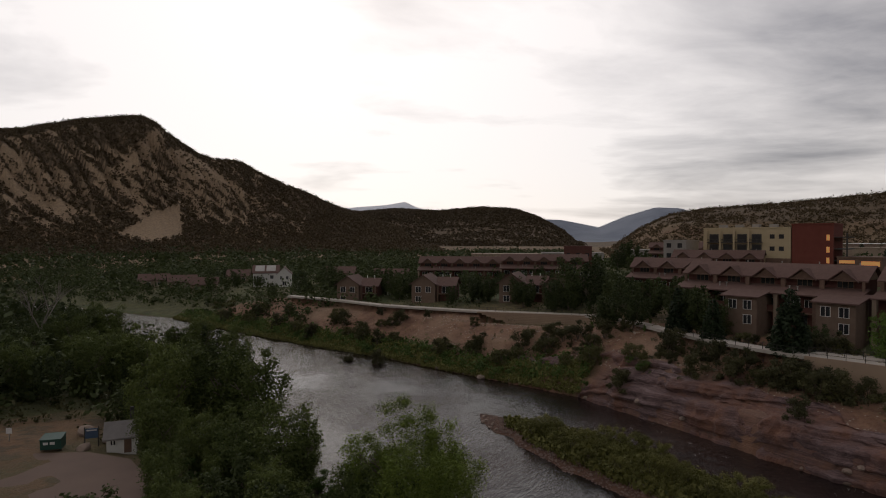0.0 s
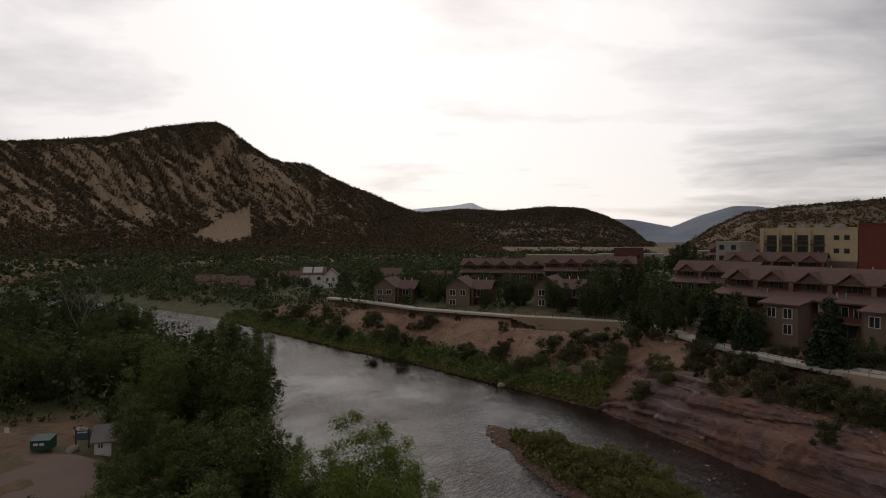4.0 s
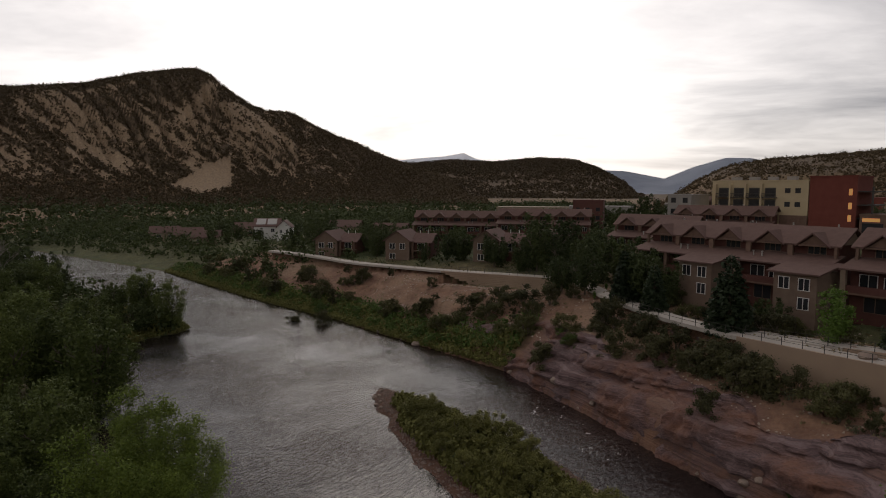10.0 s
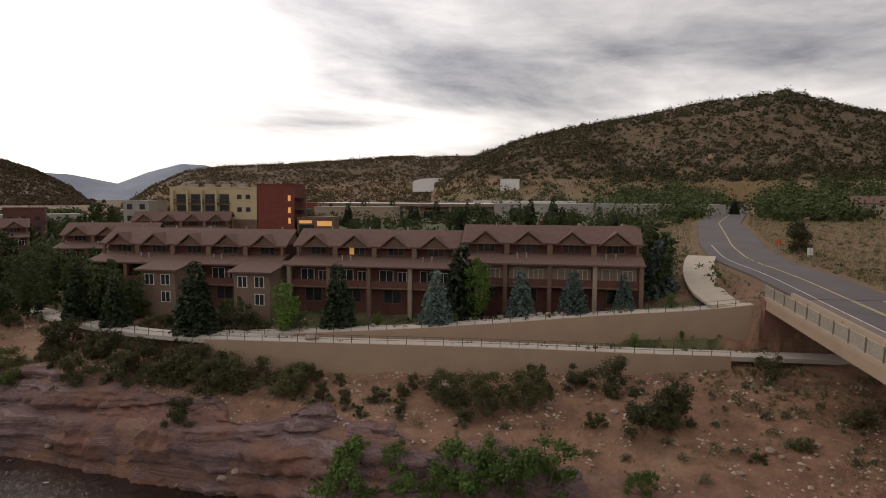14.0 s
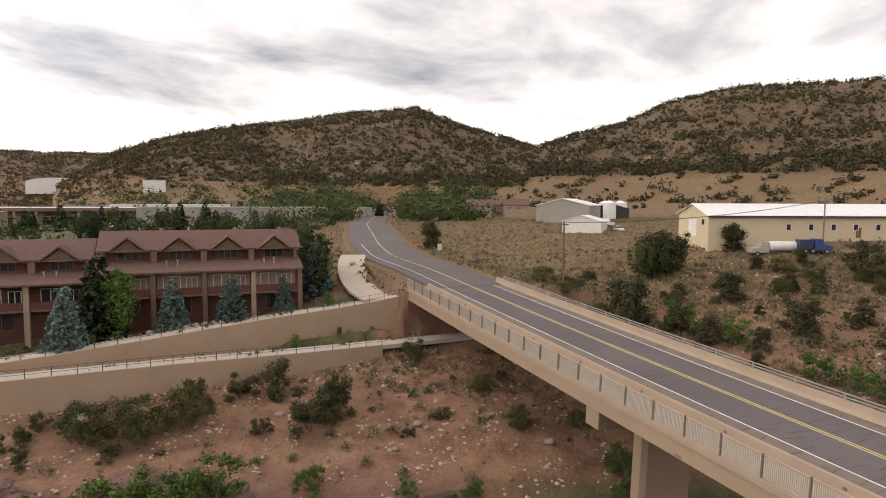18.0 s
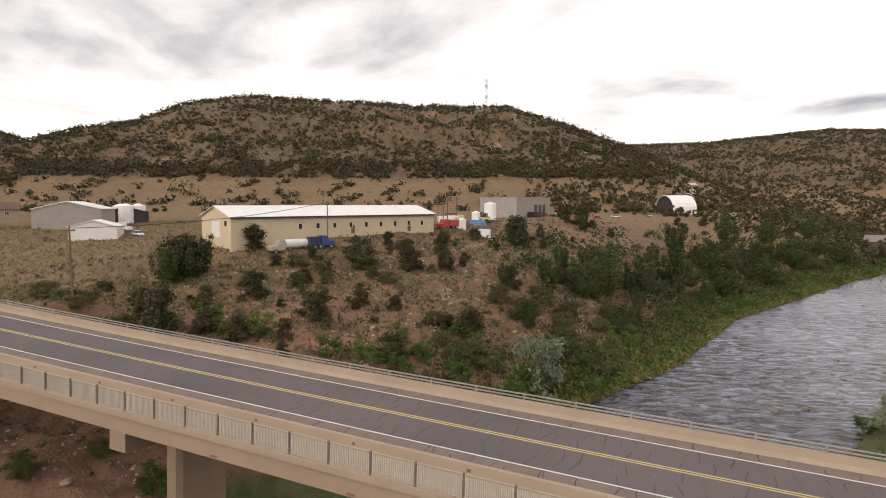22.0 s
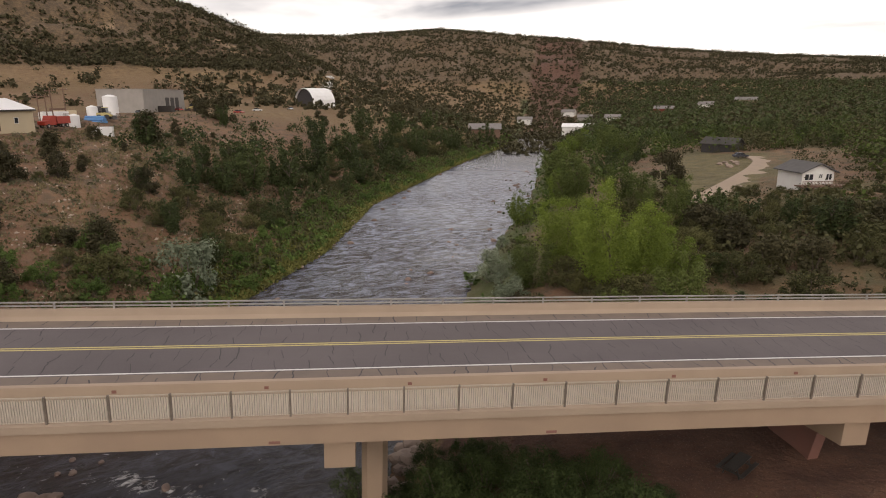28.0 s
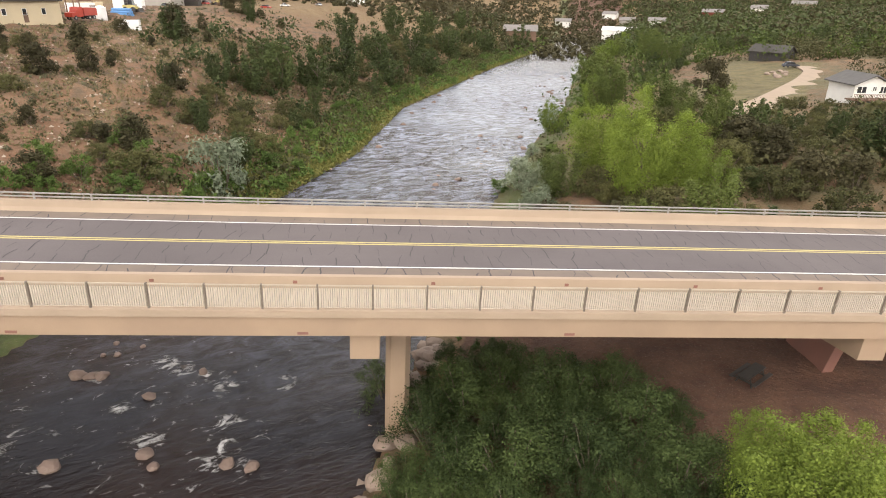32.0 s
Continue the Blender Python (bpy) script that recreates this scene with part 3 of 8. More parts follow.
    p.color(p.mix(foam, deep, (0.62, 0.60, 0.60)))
    rough = p.mix(foam, p.mix(sky_sheen, (0.07, 0.07, 0.07), (0.3, 0.3, 0.3)), (0.8, 0.8, 0.8))
    p.l.new(rough, p.b.inputs["Roughness"])
    p.bump(p.mix(foam, swell, p.mix(0.5, swell, (1, 1, 1))), 0.34, 1.0)
    return p.m


make_ground()


def bluff():
    """Ledges of bedded rock along the foot of the town bank."""
    line = [(x, y, 0) for x, y, _ in BANK_TOWN[7:17]]
    pts = np.array(line, float)
    run = np.r_[0, np.cumsum(np.hypot(*np.diff(pts[:, :2], axis=0).T))]
    t = np.arange(0, run[-1], 0.3)
    bx, by = np.interp(t, run, pts[:, 0]), np.interp(t, run, pts[:, 1])
    for _ in range(60):
        bx[1:-1], by[1:-1] = (bx[:-2] + 2 * bx[1:-1] + bx[2:]) / 4, (by[:-2] + 2 * by[1:-1] + by[2:]) / 4
    tx, ty = np.gradient(bx), np.gradient(by)
    ln = np.hypot(tx, ty)
    nx, ny = ty / ln, -tx / ln
    v = np.linspace(0, 1, 80)[:, None]
    d0 = -1.4 + 19 * v ** 1.25
    px, py = bx + nx * d0, by + ny * d0
    z = land(px, py)[0]
    z = np.maximum(z, -1.0) + 0.5
    bed = z + 0.05 * py + 0.7 * wavy(px, py, 34, 2) + 0.12 * wavy(px, py, 3, 5)
    out = 0.36 * np.tanh(4 * np.sin(bed * 1.9 + 1.6 * np.sin(bed * 0.7 + 0.05 * py))) + 0.24 * np.tanh(4 * np.sin(bed * 4.3 + 1)) + 0.12 * np.tanh(3 * np.sin(bed * 9 + 2 * wavy(px, py, 12, 9))) + 1.2 * wavy(px, py, 9, 6) + 0.5 * wavy(px, py, 2.6, 7)
    px, py = px - nx * out, py - ny * out
    z = z + 0.10 * wavy(px, py, 1.2, 8)
    show = ease((11.5 + 5 * wavy(px, py, 22, 8) - d0) / 4) * ease((py - 30) / 14) * ease((150 - py) / 12) * ease((0.75 + wavy(px, py, 26, 8)) / 0.4)
    show = show * (1 - ease((py - 108) / 10) * ease((8 - d0) / 3))
    z = z - (1 - show) * 2.2
    ob = grid_ob("rock_bluff", px, py, z, bluff_paint())
    return tagged(ob, "purple-brown bedded rock ledges along the river", "rock", kind="structure")


def bluff_paint():
    p = Paint("bedded_rock", 0.9)
    at = p.world()
    n2, n3, n4 = p.noise(0.5, 6, 0.65, at=at), p.noise(3.0, 4, 0.6, at=at), p.noise(0.12, 4, at=at)
    bed = p.noise(0.7, 8, 0.72, at=at, squeeze=(0.05, 0.12, 4.0), distort=0.5)
    c = p.ramp(bed, (0.30, (0.03, 0.018, 0.02)), (0.40, (0.105, 0.062, 0.060)), (0.48, (0.165, 0.102, 0.098)), (0.505, (0.055, 0.034, 0.034)), (0.53, (0.15, 0.092, 0.088)), (0.62, (0.205, 0.14, 0.138)), (0.72, (0.115, 0.066, 0.060)))
    half = lambda f, a, b: p.ramp(f, (a, (0, 0, 0)), (b, (1, 1, 1)))  # noqa: E731
    c = p.mix(p.math("MULTIPLY", half(n4, 0.47, 0.6), 0.75), c, p.mix(half(n2, 0.4, 0.6), (0.20, 0.085, 0.045), (0.13, 0.055, 0.035)))
    c = p.mix(p.math("MULTIPLY", half(n3, 0.5, 0.7), 0.35), c, (0.04, 0.025, 0.024))
    p.color(c).bump(p.mix(0.5, bed, n3), 0.45, 0.9)
    return p.m


bluff()
wx, wy = np.meshgrid(np.linspace(-420, 330, 60), np.linspace(-640, 420, 80))
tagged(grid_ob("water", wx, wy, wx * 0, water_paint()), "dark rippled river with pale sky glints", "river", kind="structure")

# ---- building blocks ----
class Shape:
    """Gathers boxes, prisms and rods into one mesh."""

    def __init__(self):
        self.v, self.f = [], []

    def add(self, verts, faces):
        k = len(self.v)
        self.v += [tuple(v) for v in verts]
        self.f += [tuple(i + k for i in f) for f in faces]
        return self

    def box(self, x0, x1, y0, y1, z0, z1):
        v = [(x, y, z) for z in (z0, z1) for x, y in ((x0, y0), (x1, y0), (x1, y1), (x0, y1))]
        return self.add(v, [(3, 2, 1, 0), (4, 5, 6, 7), (0, 1, 5, 4), (1, 2, 6, 5), (2, 3, 7, 6), (3, 0, 4, 7)])

    def prism(self, section, along, a0, a1):
        """A section of 2-D points pushed along an axis: x (section y, z), y (section x, z) or z (section x, y)."""
        m = len(section)
        put = {"x": lambda a, p: (a, p[0], p[1]), "y": lambda a, p: (p[0], a, p[1]), "z": lambda a, p: (p[0], p[1], a)}[along]
        v = [put(a, p) for a in (a0, a1) for p in section]
        return self.add(v, [tuple(range(m)), tuple(range(m, 2 * m))[::-1]] + [(k, k + m, (k + 1) % m + m, (k + 1) % m) for k in range(m)])

    def rod(self, p, q, r, sides=6, r2=None):
        p, q = Vector(p), Vector(q)
        d = (q - p).normalized()
        u = d.orthogonal().normalized()
        w = d.cross(u)
        v = [c + (u * math.cos(6.2832 * k / sides) + w * math.sin(6.2832 * k / sides)) * rr for c, rr in ((p, r), (q, r if r2 is None else r2)) for k in range(sides)]
        return self.add(v, [tuple(range(sides))[::-1], tuple(range(sides, 2 * sides))] + [(k, (k + 1) % sides, (k + 1) % sides + sides, k + sides) for k in range(sides)])

    def slab(self, corners, thick):
        """A sheet through four corners, thickened downwards."""
        v = [tuple(c) for c in corners] + [(c[0], c[1], c[2] - thick) for c in corners]
        return self.add(v, [(0, 1, 2, 3), (7, 6, 5, 4), (0, 4, 5, 1), (1, 5, 6, 2), (2, 6, 7, 3), (3, 7, 4, 0)])

    def put(self, name, material, parent=None, label="", smooth=False):
        me = bpy.data.meshes.new(name)
        me.from_pydata(self.v, [], self.f)
        bm = bmesh.new()
        bm.from_mesh(me)
        bmesh.ops.recalc_face_normals(bm, faces=bm.faces)
        bm.to_mesh(me)
        bm.free()
        me.materials.append(material)
        if smooth:
            me.shade_smooth()
        ob = new(name, me)
        ob.parent = parent
        if label:
            ob["label"] = label
        return ob


def thing(name, label, category, x=0, y=0, z=0, turn=0, group=""):
    ob = tagged(new(name), label, category, group)
    ob.matrix_basis = pose(x, y, z, 0, 0, turn)
    return ob


M_GRAVELPATH = grained("worn_path", (0.27, 0.21, 0.165), (0.22, 0.17, 0.13), 0.5, 0.9, fine=12, world=True)
M_CURB = grained("pale_tan_concrete", (0.375, 0.285, 0.21), (0.315, 0.238, 0.175), 0.35, 0.85, fine=14, world=True)
M_CONC = grained("tan_concrete", (0.355, 0.25, 0.172), (0.295, 0.207, 0.145), 0.35, 0.85, fine=14, world=True)
M_WALKWAY = grained("bleached_concrete", (0.47, 0.40, 0.32), (0.40, 0.335, 0.265), 0.5, 0.85, fine=12, world=True)
M_PATH = grained("pale_concrete", (0.46, 0.41, 0.36), (0.38, 0.33, 0.28), 0.5, 0.85, fine=12, world=True)
M_PINKWALL = grained("red_stained_concrete", (0.24, 0.11, 0.085), (0.19, 0.095, 0.075), 0.4, 0.9, world=True)
M_RAIL = grained("tan_painted_steel", (0.46, 0.39, 0.31), (0.38, 0.32, 0.25), 2, 0.6, 0.1)
M_STEEL = grained("galvanised_steel", (0.42, 0.40, 0.37), (0.32, 0.30, 0.28), 2, 0.5, 0.6)
M_POST = grained("brown_painted_steel", (0.19, 0.155, 0.125), (0.15, 0.12, 0.10), 2, 0.6, 0.2)
M_DARKSTEEL = grained("dark_steel", (0.05, 0.045, 0.042), (0.08, 0.07, 0.06), 3, 0.6, 0.4)
M_YELLOW = grained("yellow_paint", (0.52, 0.43, 0.16), (0.40, 0.33, 0.15), 1.5, 0.8, world=True)
M_WHITE = grained("white_paint", (0.66, 0.64, 0.62), (0.48, 0.46, 0.45), 1.5, 0.8, world=True)
M_SEAL = grained("crack_seal", (0.03, 0.026, 0.026), (0.045, 0.04, 0.04), 2, 0.7)
M_ROOF = grained("brown_shingles", (0.112, 0.060, 0.048), (0.150, 0.086, 0.070), 1.2, 0.9, fine=9)
M_SIDING = grained("dark_red_siding", (0.095, 0.033, 0.025), (0.13, 0.048, 0.036), 1.0, 0.85, fine=8)
M_TIMBER = grained("brown_timber", (0.13, 0.075, 0.05), (0.19, 0.115, 0.08), 1.5, 0.8, fine=12)
M_TANSIDE = grained("tan_siding", (0.27, 0.20, 0.145), (0.34, 0.26, 0.19), 1.0, 0.85, fine=8)
M_BROWNSIDE = grained("brown_siding", (0.16, 0.105, 0.075), (0.21, 0.145, 0.105), 1.0, 0.85, fine=8)
M_YSTUCCO = grained("yellow_stucco", (0.50, 0.395, 0.25), (0.45, 0.35, 0.21), 0.5, 0.9, fine=10)
M_RSTUCCO = grained("dark_red_stucco", (0.15, 0.035, 0.022), (0.19, 0.05, 0.035), 0.5, 0.9, fine=10)
M_CREAM = grained("cream_steel_siding", (0.56, 0.46, 0.31), (0.50, 0.41, 0.28), 0.4, 0.7, fine=6)
M_WHITEROOF = grained("white_steel_roof", (0.78, 0.77, 0.76), (0.68, 0.67, 0.66), 0.4, 0.55, fine=6)
M_GREY = grained("grey_stucco", (0.33, 0.30, 0.27), (0.26, 0.24, 0.22), 0.4, 0.9, fine=8)
M_WHITEWALL = grained("white_siding", (0.70, 0.68, 0.64), (0.60, 0.58, 0.55), 0.6, 0.8, fine=8)
M_GREYROOF = grained("grey_shingles", (0.16, 0.145, 0.135), (0.22, 0.20, 0.19), 0.8, 0.9, fine=9)
M_DARKROOF = grained("dark_grey_shingles", (0.085, 0.08, 0.078), (0.12, 0.112, 0.108), 0.8, 0.9, fine=9)
M_COBBLE = grained("dark_cobble", (0.15, 0.10, 0.08), (0.22, 0.16, 0.13), 0.9, 0.8, fine=3)
M_STONE = grained("river_stone", (0.30, 0.22, 0.17), (0.22, 0.17, 0.14), 0.9, 0.85, fine=6)
M_WETSTONE = grained("wet_stone", (0.06, 0.045, 0.04), (0.10, 0.075, 0.065), 0.9, 0.5, fine=6)
M_PALESTONE = grained("pale_stone", (0.42, 0.34, 0.27), (0.34, 0.26, 0.2), 0.9, 0.85, fine=6)
M_BARK = grained("bark", (0.11, 0.085, 0.065), (0.16, 0.13, 0.10), 4, 0.95, fine=20)
M_DEADWOOD = grained("bleached_wood", (0.21, 0.18, 0.155), (0.15, 0.125, 0.105), 4, 0.95, fine=20)


def glass_paint():
    p = Paint("window_glass", 0.08)
    p.color(p.mix(p.noise(0.7), (0.015, 0.017, 0.02), (0.05, 0.05, 0.055)))
    p.b.inputs["Specular IOR Level"].default_value = 0.7
    return p.m


def lamp_paint(name, colour, strength):
    p = Paint(name, 0.6)
    p.color(colour)
    p.b.inputs["Emission Color"].default_value = (*colour, 1)
    p.b.inputs["Emission Strength"].default_value = strength
    return p.m


def road_paint():
    p = Paint("asphalt", 0.92)
    at = p.world()
    n1, n2, n3 = p.noise(0.12, 4, at=at), p.noise(1.2, 4, at=at), p.noise(14, 2, at=at)
    c = p.mix(p.ramp(n1, (0.35, (0, 0, 0)), (0.65, (1, 1, 1))), (0.074, 0.059, 0.063), (0.108, 0.088, 0.091))
    c = p.mix(p.math("MULTIPLY", n2, 0.5), c, (0.075, 0.062, 0.062))
    p.color(p.mix(p.math("MULTIPLY", n3, 0.35), c, (0.2, 0.18, 0.17))).bump(n3, 0.01)
    return p.m


M_GLASS, M_LIT = glass_paint(), lamp_paint("lit_window", (0.9, 0.42, 0.14), 1.1)
M_ROAD = road_paint()


# ---- bridge ----
def strip(name, section, stations, at, material, parent=None, label=""):
    """A prism along a line: at(station, across, up) gives its points."""
    m, sh = len(section), Shape()
    sh.v = [tuple(at(float(t), a, b)) for t in stations for a, b in section]
    n = len(stations)
    sh.f = [(i * m + k, i * m + (k + 1) % m, (i + 1) * m + (k + 1) % m, (i + 1) * m + k) for i in range(n - 1) for k in range(m)]
    sh.f += [tuple(range(m))[::-1], tuple((n - 1) * m + k for k in range(m))]
    return sh.put(name, material, parent, label)


def deck_pose(t, across, up):
    """A pose on the bridge, x along it, y across towards the far side."""
    p, q = deck(t, across, up), deck(t + 0.5, across, up)
    d = (q - p).normalized()
    m = Matrix((d, Vector((0, 0, 1)).cross(d).normalized() * -1, Vector((0, 0, 1)))).transposed().to_4x4()
    m.col[2][:3] = d.cross(Vector(m.col[1][:3])) * -1
    m.translation = p
    return m


S0, S1 = -78.0, 84.0
alongs = np.linspace(S0, S1, 55)
bridge = thing("bridge", "tan concrete road bridge with steel railings over the river", "bridge")
strip("deck", [(0.25, -0.05), (0.25, -0.35), (0.5, -0.4), (15.7, -0.4), (16.2, -0.3), (16.2, -0.05)], alongs, deck, M_CONC, bridge)
strip("edge_girder", [(0.0, -0.02), (0.0, -1.45), (0.55, -1.5), (0.55, -0.4), (0.2, -0.02)], alongs, deck, M_CONC, bridge)
strip("far_girder", [(15.7, -0.4), (15.7, -1.5), (16.25, -1.45), (16.25, -0.3)], alongs, deck, M_CONC, bridge)
for lateral in (3.6, 6.9, 10.2, 13.2):
    strip("girder", [(lateral, -0.42), (lateral, -1.5), (lateral + 0.45, -1.5), (lateral + 0.45, -0.42)], alongs, deck, M_CONC, bridge)
strip("curb", [(-0.14, -0.22), (-0.14, 0.2), (0.28, 0.2), (0.32, 0.0), (-0.004, 0.0), (-0.004, -0.22)], alongs, deck, M_CURB, bridge)
strip("walkway", [(0.33, -0.02), (0.33, 0.06), (2.98, 0.06), (2.98, -0.02)], alongs, deck, M_WALKWAY, bridge)
strip("near_barrier", [(3.0, -0.04), (3.06, 0.8), (3.4, 0.8), (3.5, 0.3), (3.62, -0.04)], alongs, deck, M_CURB, bridge)
strip("far_barrier", [(15.65, -0.04), (15.8, 0.3), (15.86, 0.82), (16.18, 0.82), (16.2, -0.04)], np.linspace(S0, 86, 55), deck, M_CURB, bridge)
strip("roadway", [(3.65, -0.045), (3.65, 0.0), (15.6, 0.0), (15.6, -0.045)], alongs, deck, M_ROAD, bridge, "worn grey asphalt with transverse cracks")
M_SHOULDER = grained("dusty_asphalt", (0.20, 0.155, 0.125), (0.145, 0.115, 0.10), 0.5, 0.95, fine=14, world=True)
for inner, outer in ((3.66, 6.12), (14.28, 15.59)):
    strip("shoulder", [(inner, -0.01), (inner, 0.003), (outer, 0.003), (outer, -0.01)], alongs, deck, M_SHOULDER, bridge, "dusty tan shoulder")
for lateral, name, mat in ((6.2, "edge_line", M_WHITE), (10.1, "centre_line", M_YELLOW), (10.42, "centre_line", M_YELLOW), (14.05, "edge_line", M_WHITE)):
    strip(name, [(lateral, 0.001), (lateral, 0.006), (lateral + 0.16, 0.006), (lateral + 0.16, 0.001)], np.linspace(S0, S1, 50), deck, mat, bridge)

panel = Shape().box(0.0, 3.0, -0.025, 0.025, 1.6, 1.67)
first = panel.put("top_rail", M_RAIL, bridge, "tan steel hand rail")
under = Shape().box(0.0, 3.0, -0.02, 0.02, 0.26, 0.31).put("bottom_rail", M_RAIL, bridge)
pickets = Shape()
for k in range(54):
    for j in range(23):
        m = deck_pose(0.7262 + 3.0007 * (k - 26) + 0.107 + j * 0.123, 0.13, 0)
        sh = Shape().box(-0.02, 0.02, -0.015, 0.015, 0.28, 1.6)
        pickets.add([m @ Vector(v) for v in sh.v], sh.f)
M_PICKET = grained("weathered_tan_steel", (0.36, 0.315, 0.26), (0.30, 0.262, 0.22), 2, 0.65, 0.1)
tagged(pickets.put("picket", M_PICKET, bridge, "close-set weathered tan steel pickets"), kind="stuff")
upright = Shape().box(-0.05, 0.05, -0.09, 0.05, -0.02, 1.7).put("railing_post", M_POST, bridge)
farpost = Shape().box(-0.06, 0.06, -0.06, 0.06, 0.82, 1.32).put("guard_post", M_STEEL, bridge)


def repeat(ob, m):
    c = ob.copy()
    scene.collection.objects.link(c)
    c.matrix_basis = m
    return c


for k in range(54):
    at_s = 0.7262 + 3.0007 * (k - 26)
    for ob in (first, under, upright):
        m = deck_pose(at_s, 0.13, 0)
        if k == 0:
            ob.matrix_basis = m
        else:
            repeat(ob, m)
for k in range(40):
    m = deck_pose(S0 + 2 + k * 4.1, 16.02, 0)
    if k == 0:
        farpost.matrix_basis = m
    else:
        repeat(farpost, m)
for up in (1.0, 1.27):
    strip("guard_rail", [(15.97, up), (15.97, up + 0.09), (16.08, up + 0.09), (16.08, up)], alongs, deck, M_STEEL, bridge)

for s in (41.0, 1.2, -30.0):
    top, foot = deck(s, 8.0, -1.5), deck(s, 8.0, 0)
    m = deck_pose(s, 0, 0)
    cap = Shape().prism([(0.45, -1.52), (0.45, -3.25), (1.4, -3.35), (5.6, -3.95), (11.0, -3.95), (15.0, -3.2), (15.9, -3.1), (15.9, -1.52)], "x", -0.85, 0.85).put("pier_cap", M_CONC, bridge)
    cap.matrix_basis = m
    low = height(foot.x, foot.y) - foot.z - 1.6
    if s == -30.0:
        # the wall pier on land leans inwards to its foot
        wall_pier = Shape().add([(x, y, z) for z, y0, y1 in ((low, 5.4, 9.2), (-3.6, 4.4, 10.2)) for x, y in ((-0.38, y0), (0.38, y0), (0.38, y1), (-0.38, y1))],
                                [(3, 2, 1, 0), (4, 5, 6, 7), (0, 1, 5, 4), (1, 2, 6, 5), (2, 3, 7, 6), (3, 0, 4, 7)]).put("pier_stem", M_PINKWALL, bridge, "red-stained tapering concrete pier wall")
        wall_pier.matrix_basis = deck_pose(s - 1.5, 0, 0)
        continue
    stem = Shape().prism([(-0.85, 5.9), (-0.5, 5.45), (0.5, 5.45), (0.85, 5.9), (0.85, 10.8), (0.5, 11.2), (-0.5, 11.2), (-0.85, 10.8)], "z", min(low, -10), -3.9).put(
        "pier_stem", M_CONC, bridge)
    stem.matrix_basis = deck_pose(s - (2.0 if s == 1.2 else 0), 0, 0)
for s, d in ((84.4, 1), (S0 - 0.5, -1)):
    ab = Shape().box(-0.6, 2.4, -0.1, 16.3, -6.5, -0.06).put("abutment", M_PINKWALL, bridge, "reddish concrete abutment wall")
    ab.matrix_basis = deck_pose(s, 0, 0)
# tarry sealed cracks across the lanes
rng = random.Random(4)
cracks = Shape()
for a0, a1 in ((3.7, 6.15), (6.4, 8.3), (8.1, 10.05), (10.65, 12.4), (12.2, 14.0), (14.3, 15.6)):
    sc = -62.0 + rng.random()
    while sc < 82:
        a, lean, ss, end = a0 + rng.choice((0, 0, 0.5)), rng.uniform(-0.25, 0.25), sc, a1 - rng.choice((0, 0, 0.6))
        w = rng.uniform(0.012, 0.045)
        while a < end:
            b, s2 = min(a + 0.4, end), ss + lean * 0.4 + rng.uniform(-0.1, 0.1)
            cracks.add([deck(ss - w, a, 0.007), deck(ss + w, a, 0.007), deck(s2 + w, b, 0.007), deck(s2 - w, b, 0.007)], [(0, 1, 2, 3)])
            a, ss = b, s2
        sc += rng.uniform(0.9, 2.1)
tagged(cracks.put("crack_seal", M_SEAL, bridge, "dark tar-sealed cracks"), kind="stuff")
for k in range(-10, 12):
    drain = Shape().box(-0.12, 0.12, -0.03, 0.03, 0.35, 0.52).put("drain_hole", M_PINKWALL, bridge)
    drain.matrix_basis = deck_pose(-2.8 + 8.2 * k, 3.02, 0)
for s in (4.6, -10.6, 20.0, 31.0):
    Shape().box(-0.3, 0.3, -0.02, 0.03, -1.35, -1.2).put("spall", M_PINKWALL, bridge, "rusty broken concrete patch").matrix_basis = deck_pose(s, -0.01, 0)


# ---- road up the hill, paths and walls ----
def spline(line, step=3.0):
    """Evenly spaced points and right-hand normals along a line, corners rounded."""
    pts = np.array(line, float)
    d = np.r_[0, np.cumsum(np.hypot(*np.diff(pts[:, :2], axis=0).T))]
    t = np.linspace(0, d[-1], int(d[-1] / step) + 2)
    out = np.stack([np.interp(t, d, pts[:, k]) for k in range(3)], 1)
    for _ in range(3):
        out[1:-1] = (out[:-2] + 2 * out[1:-1] + out[2:]) / 4
    tan = np.gradient(out[:, :2], axis=0)
    tan /= np.hypot(*tan.T)[:, None]
    return out, np.stack([tan[:, 1], -tan[:, 0]], 1)


def laid(name, line, section, material, parent=None, label="", step=3.0):
    pts, nor = spline(line, step)
    at = lambda i, a, b: (pts[int(i), 0] + nor[int(i), 0] * a, pts[int(i), 1] + nor[int(i), 1] * a, pts[int(i), 2] + b)  # noqa: E731
    return strip(name, section, range(len(pts)), at, material, parent, label)


tagged(laid("road", HILL_ROAD, [(-6.2, -0.5), (-6.2, 0.05), (6.2, 0.05), (6.2, -0.5)], M_ROAD), "curving grey asphalt road climbing from the bridge", "road", kind="structure")
lines = laid("centre_line", HILL_ROAD, [(-0.13, 0.052), (-0.13, 0.058), (0.13, 0.058), (0.13, 0.052)], M_YELLOW)
tagged(lines, "worn yellow centre line on asphalt", "road marking", kind="structure")
edge = laid("edge_line", HILL_ROAD[:5], [(-4.0, 0.052), (-4.0, 0.058), (-3.85, 0.058), (-3.85, 0.052)], M_WHITE)
tagged(edge, "white edge line on asphalt", "road marking", kind="structure")
DRIVE = [(111.2, 42.6, 16.2), (113, 44.8, 16.6)] + [(a, b, height(a, b) + 0.5) for a, b in ((115, 46.8), (119, 49.5), (123, 51.8), (127, 53.5), (132, 55.5), (138, 57.5))]
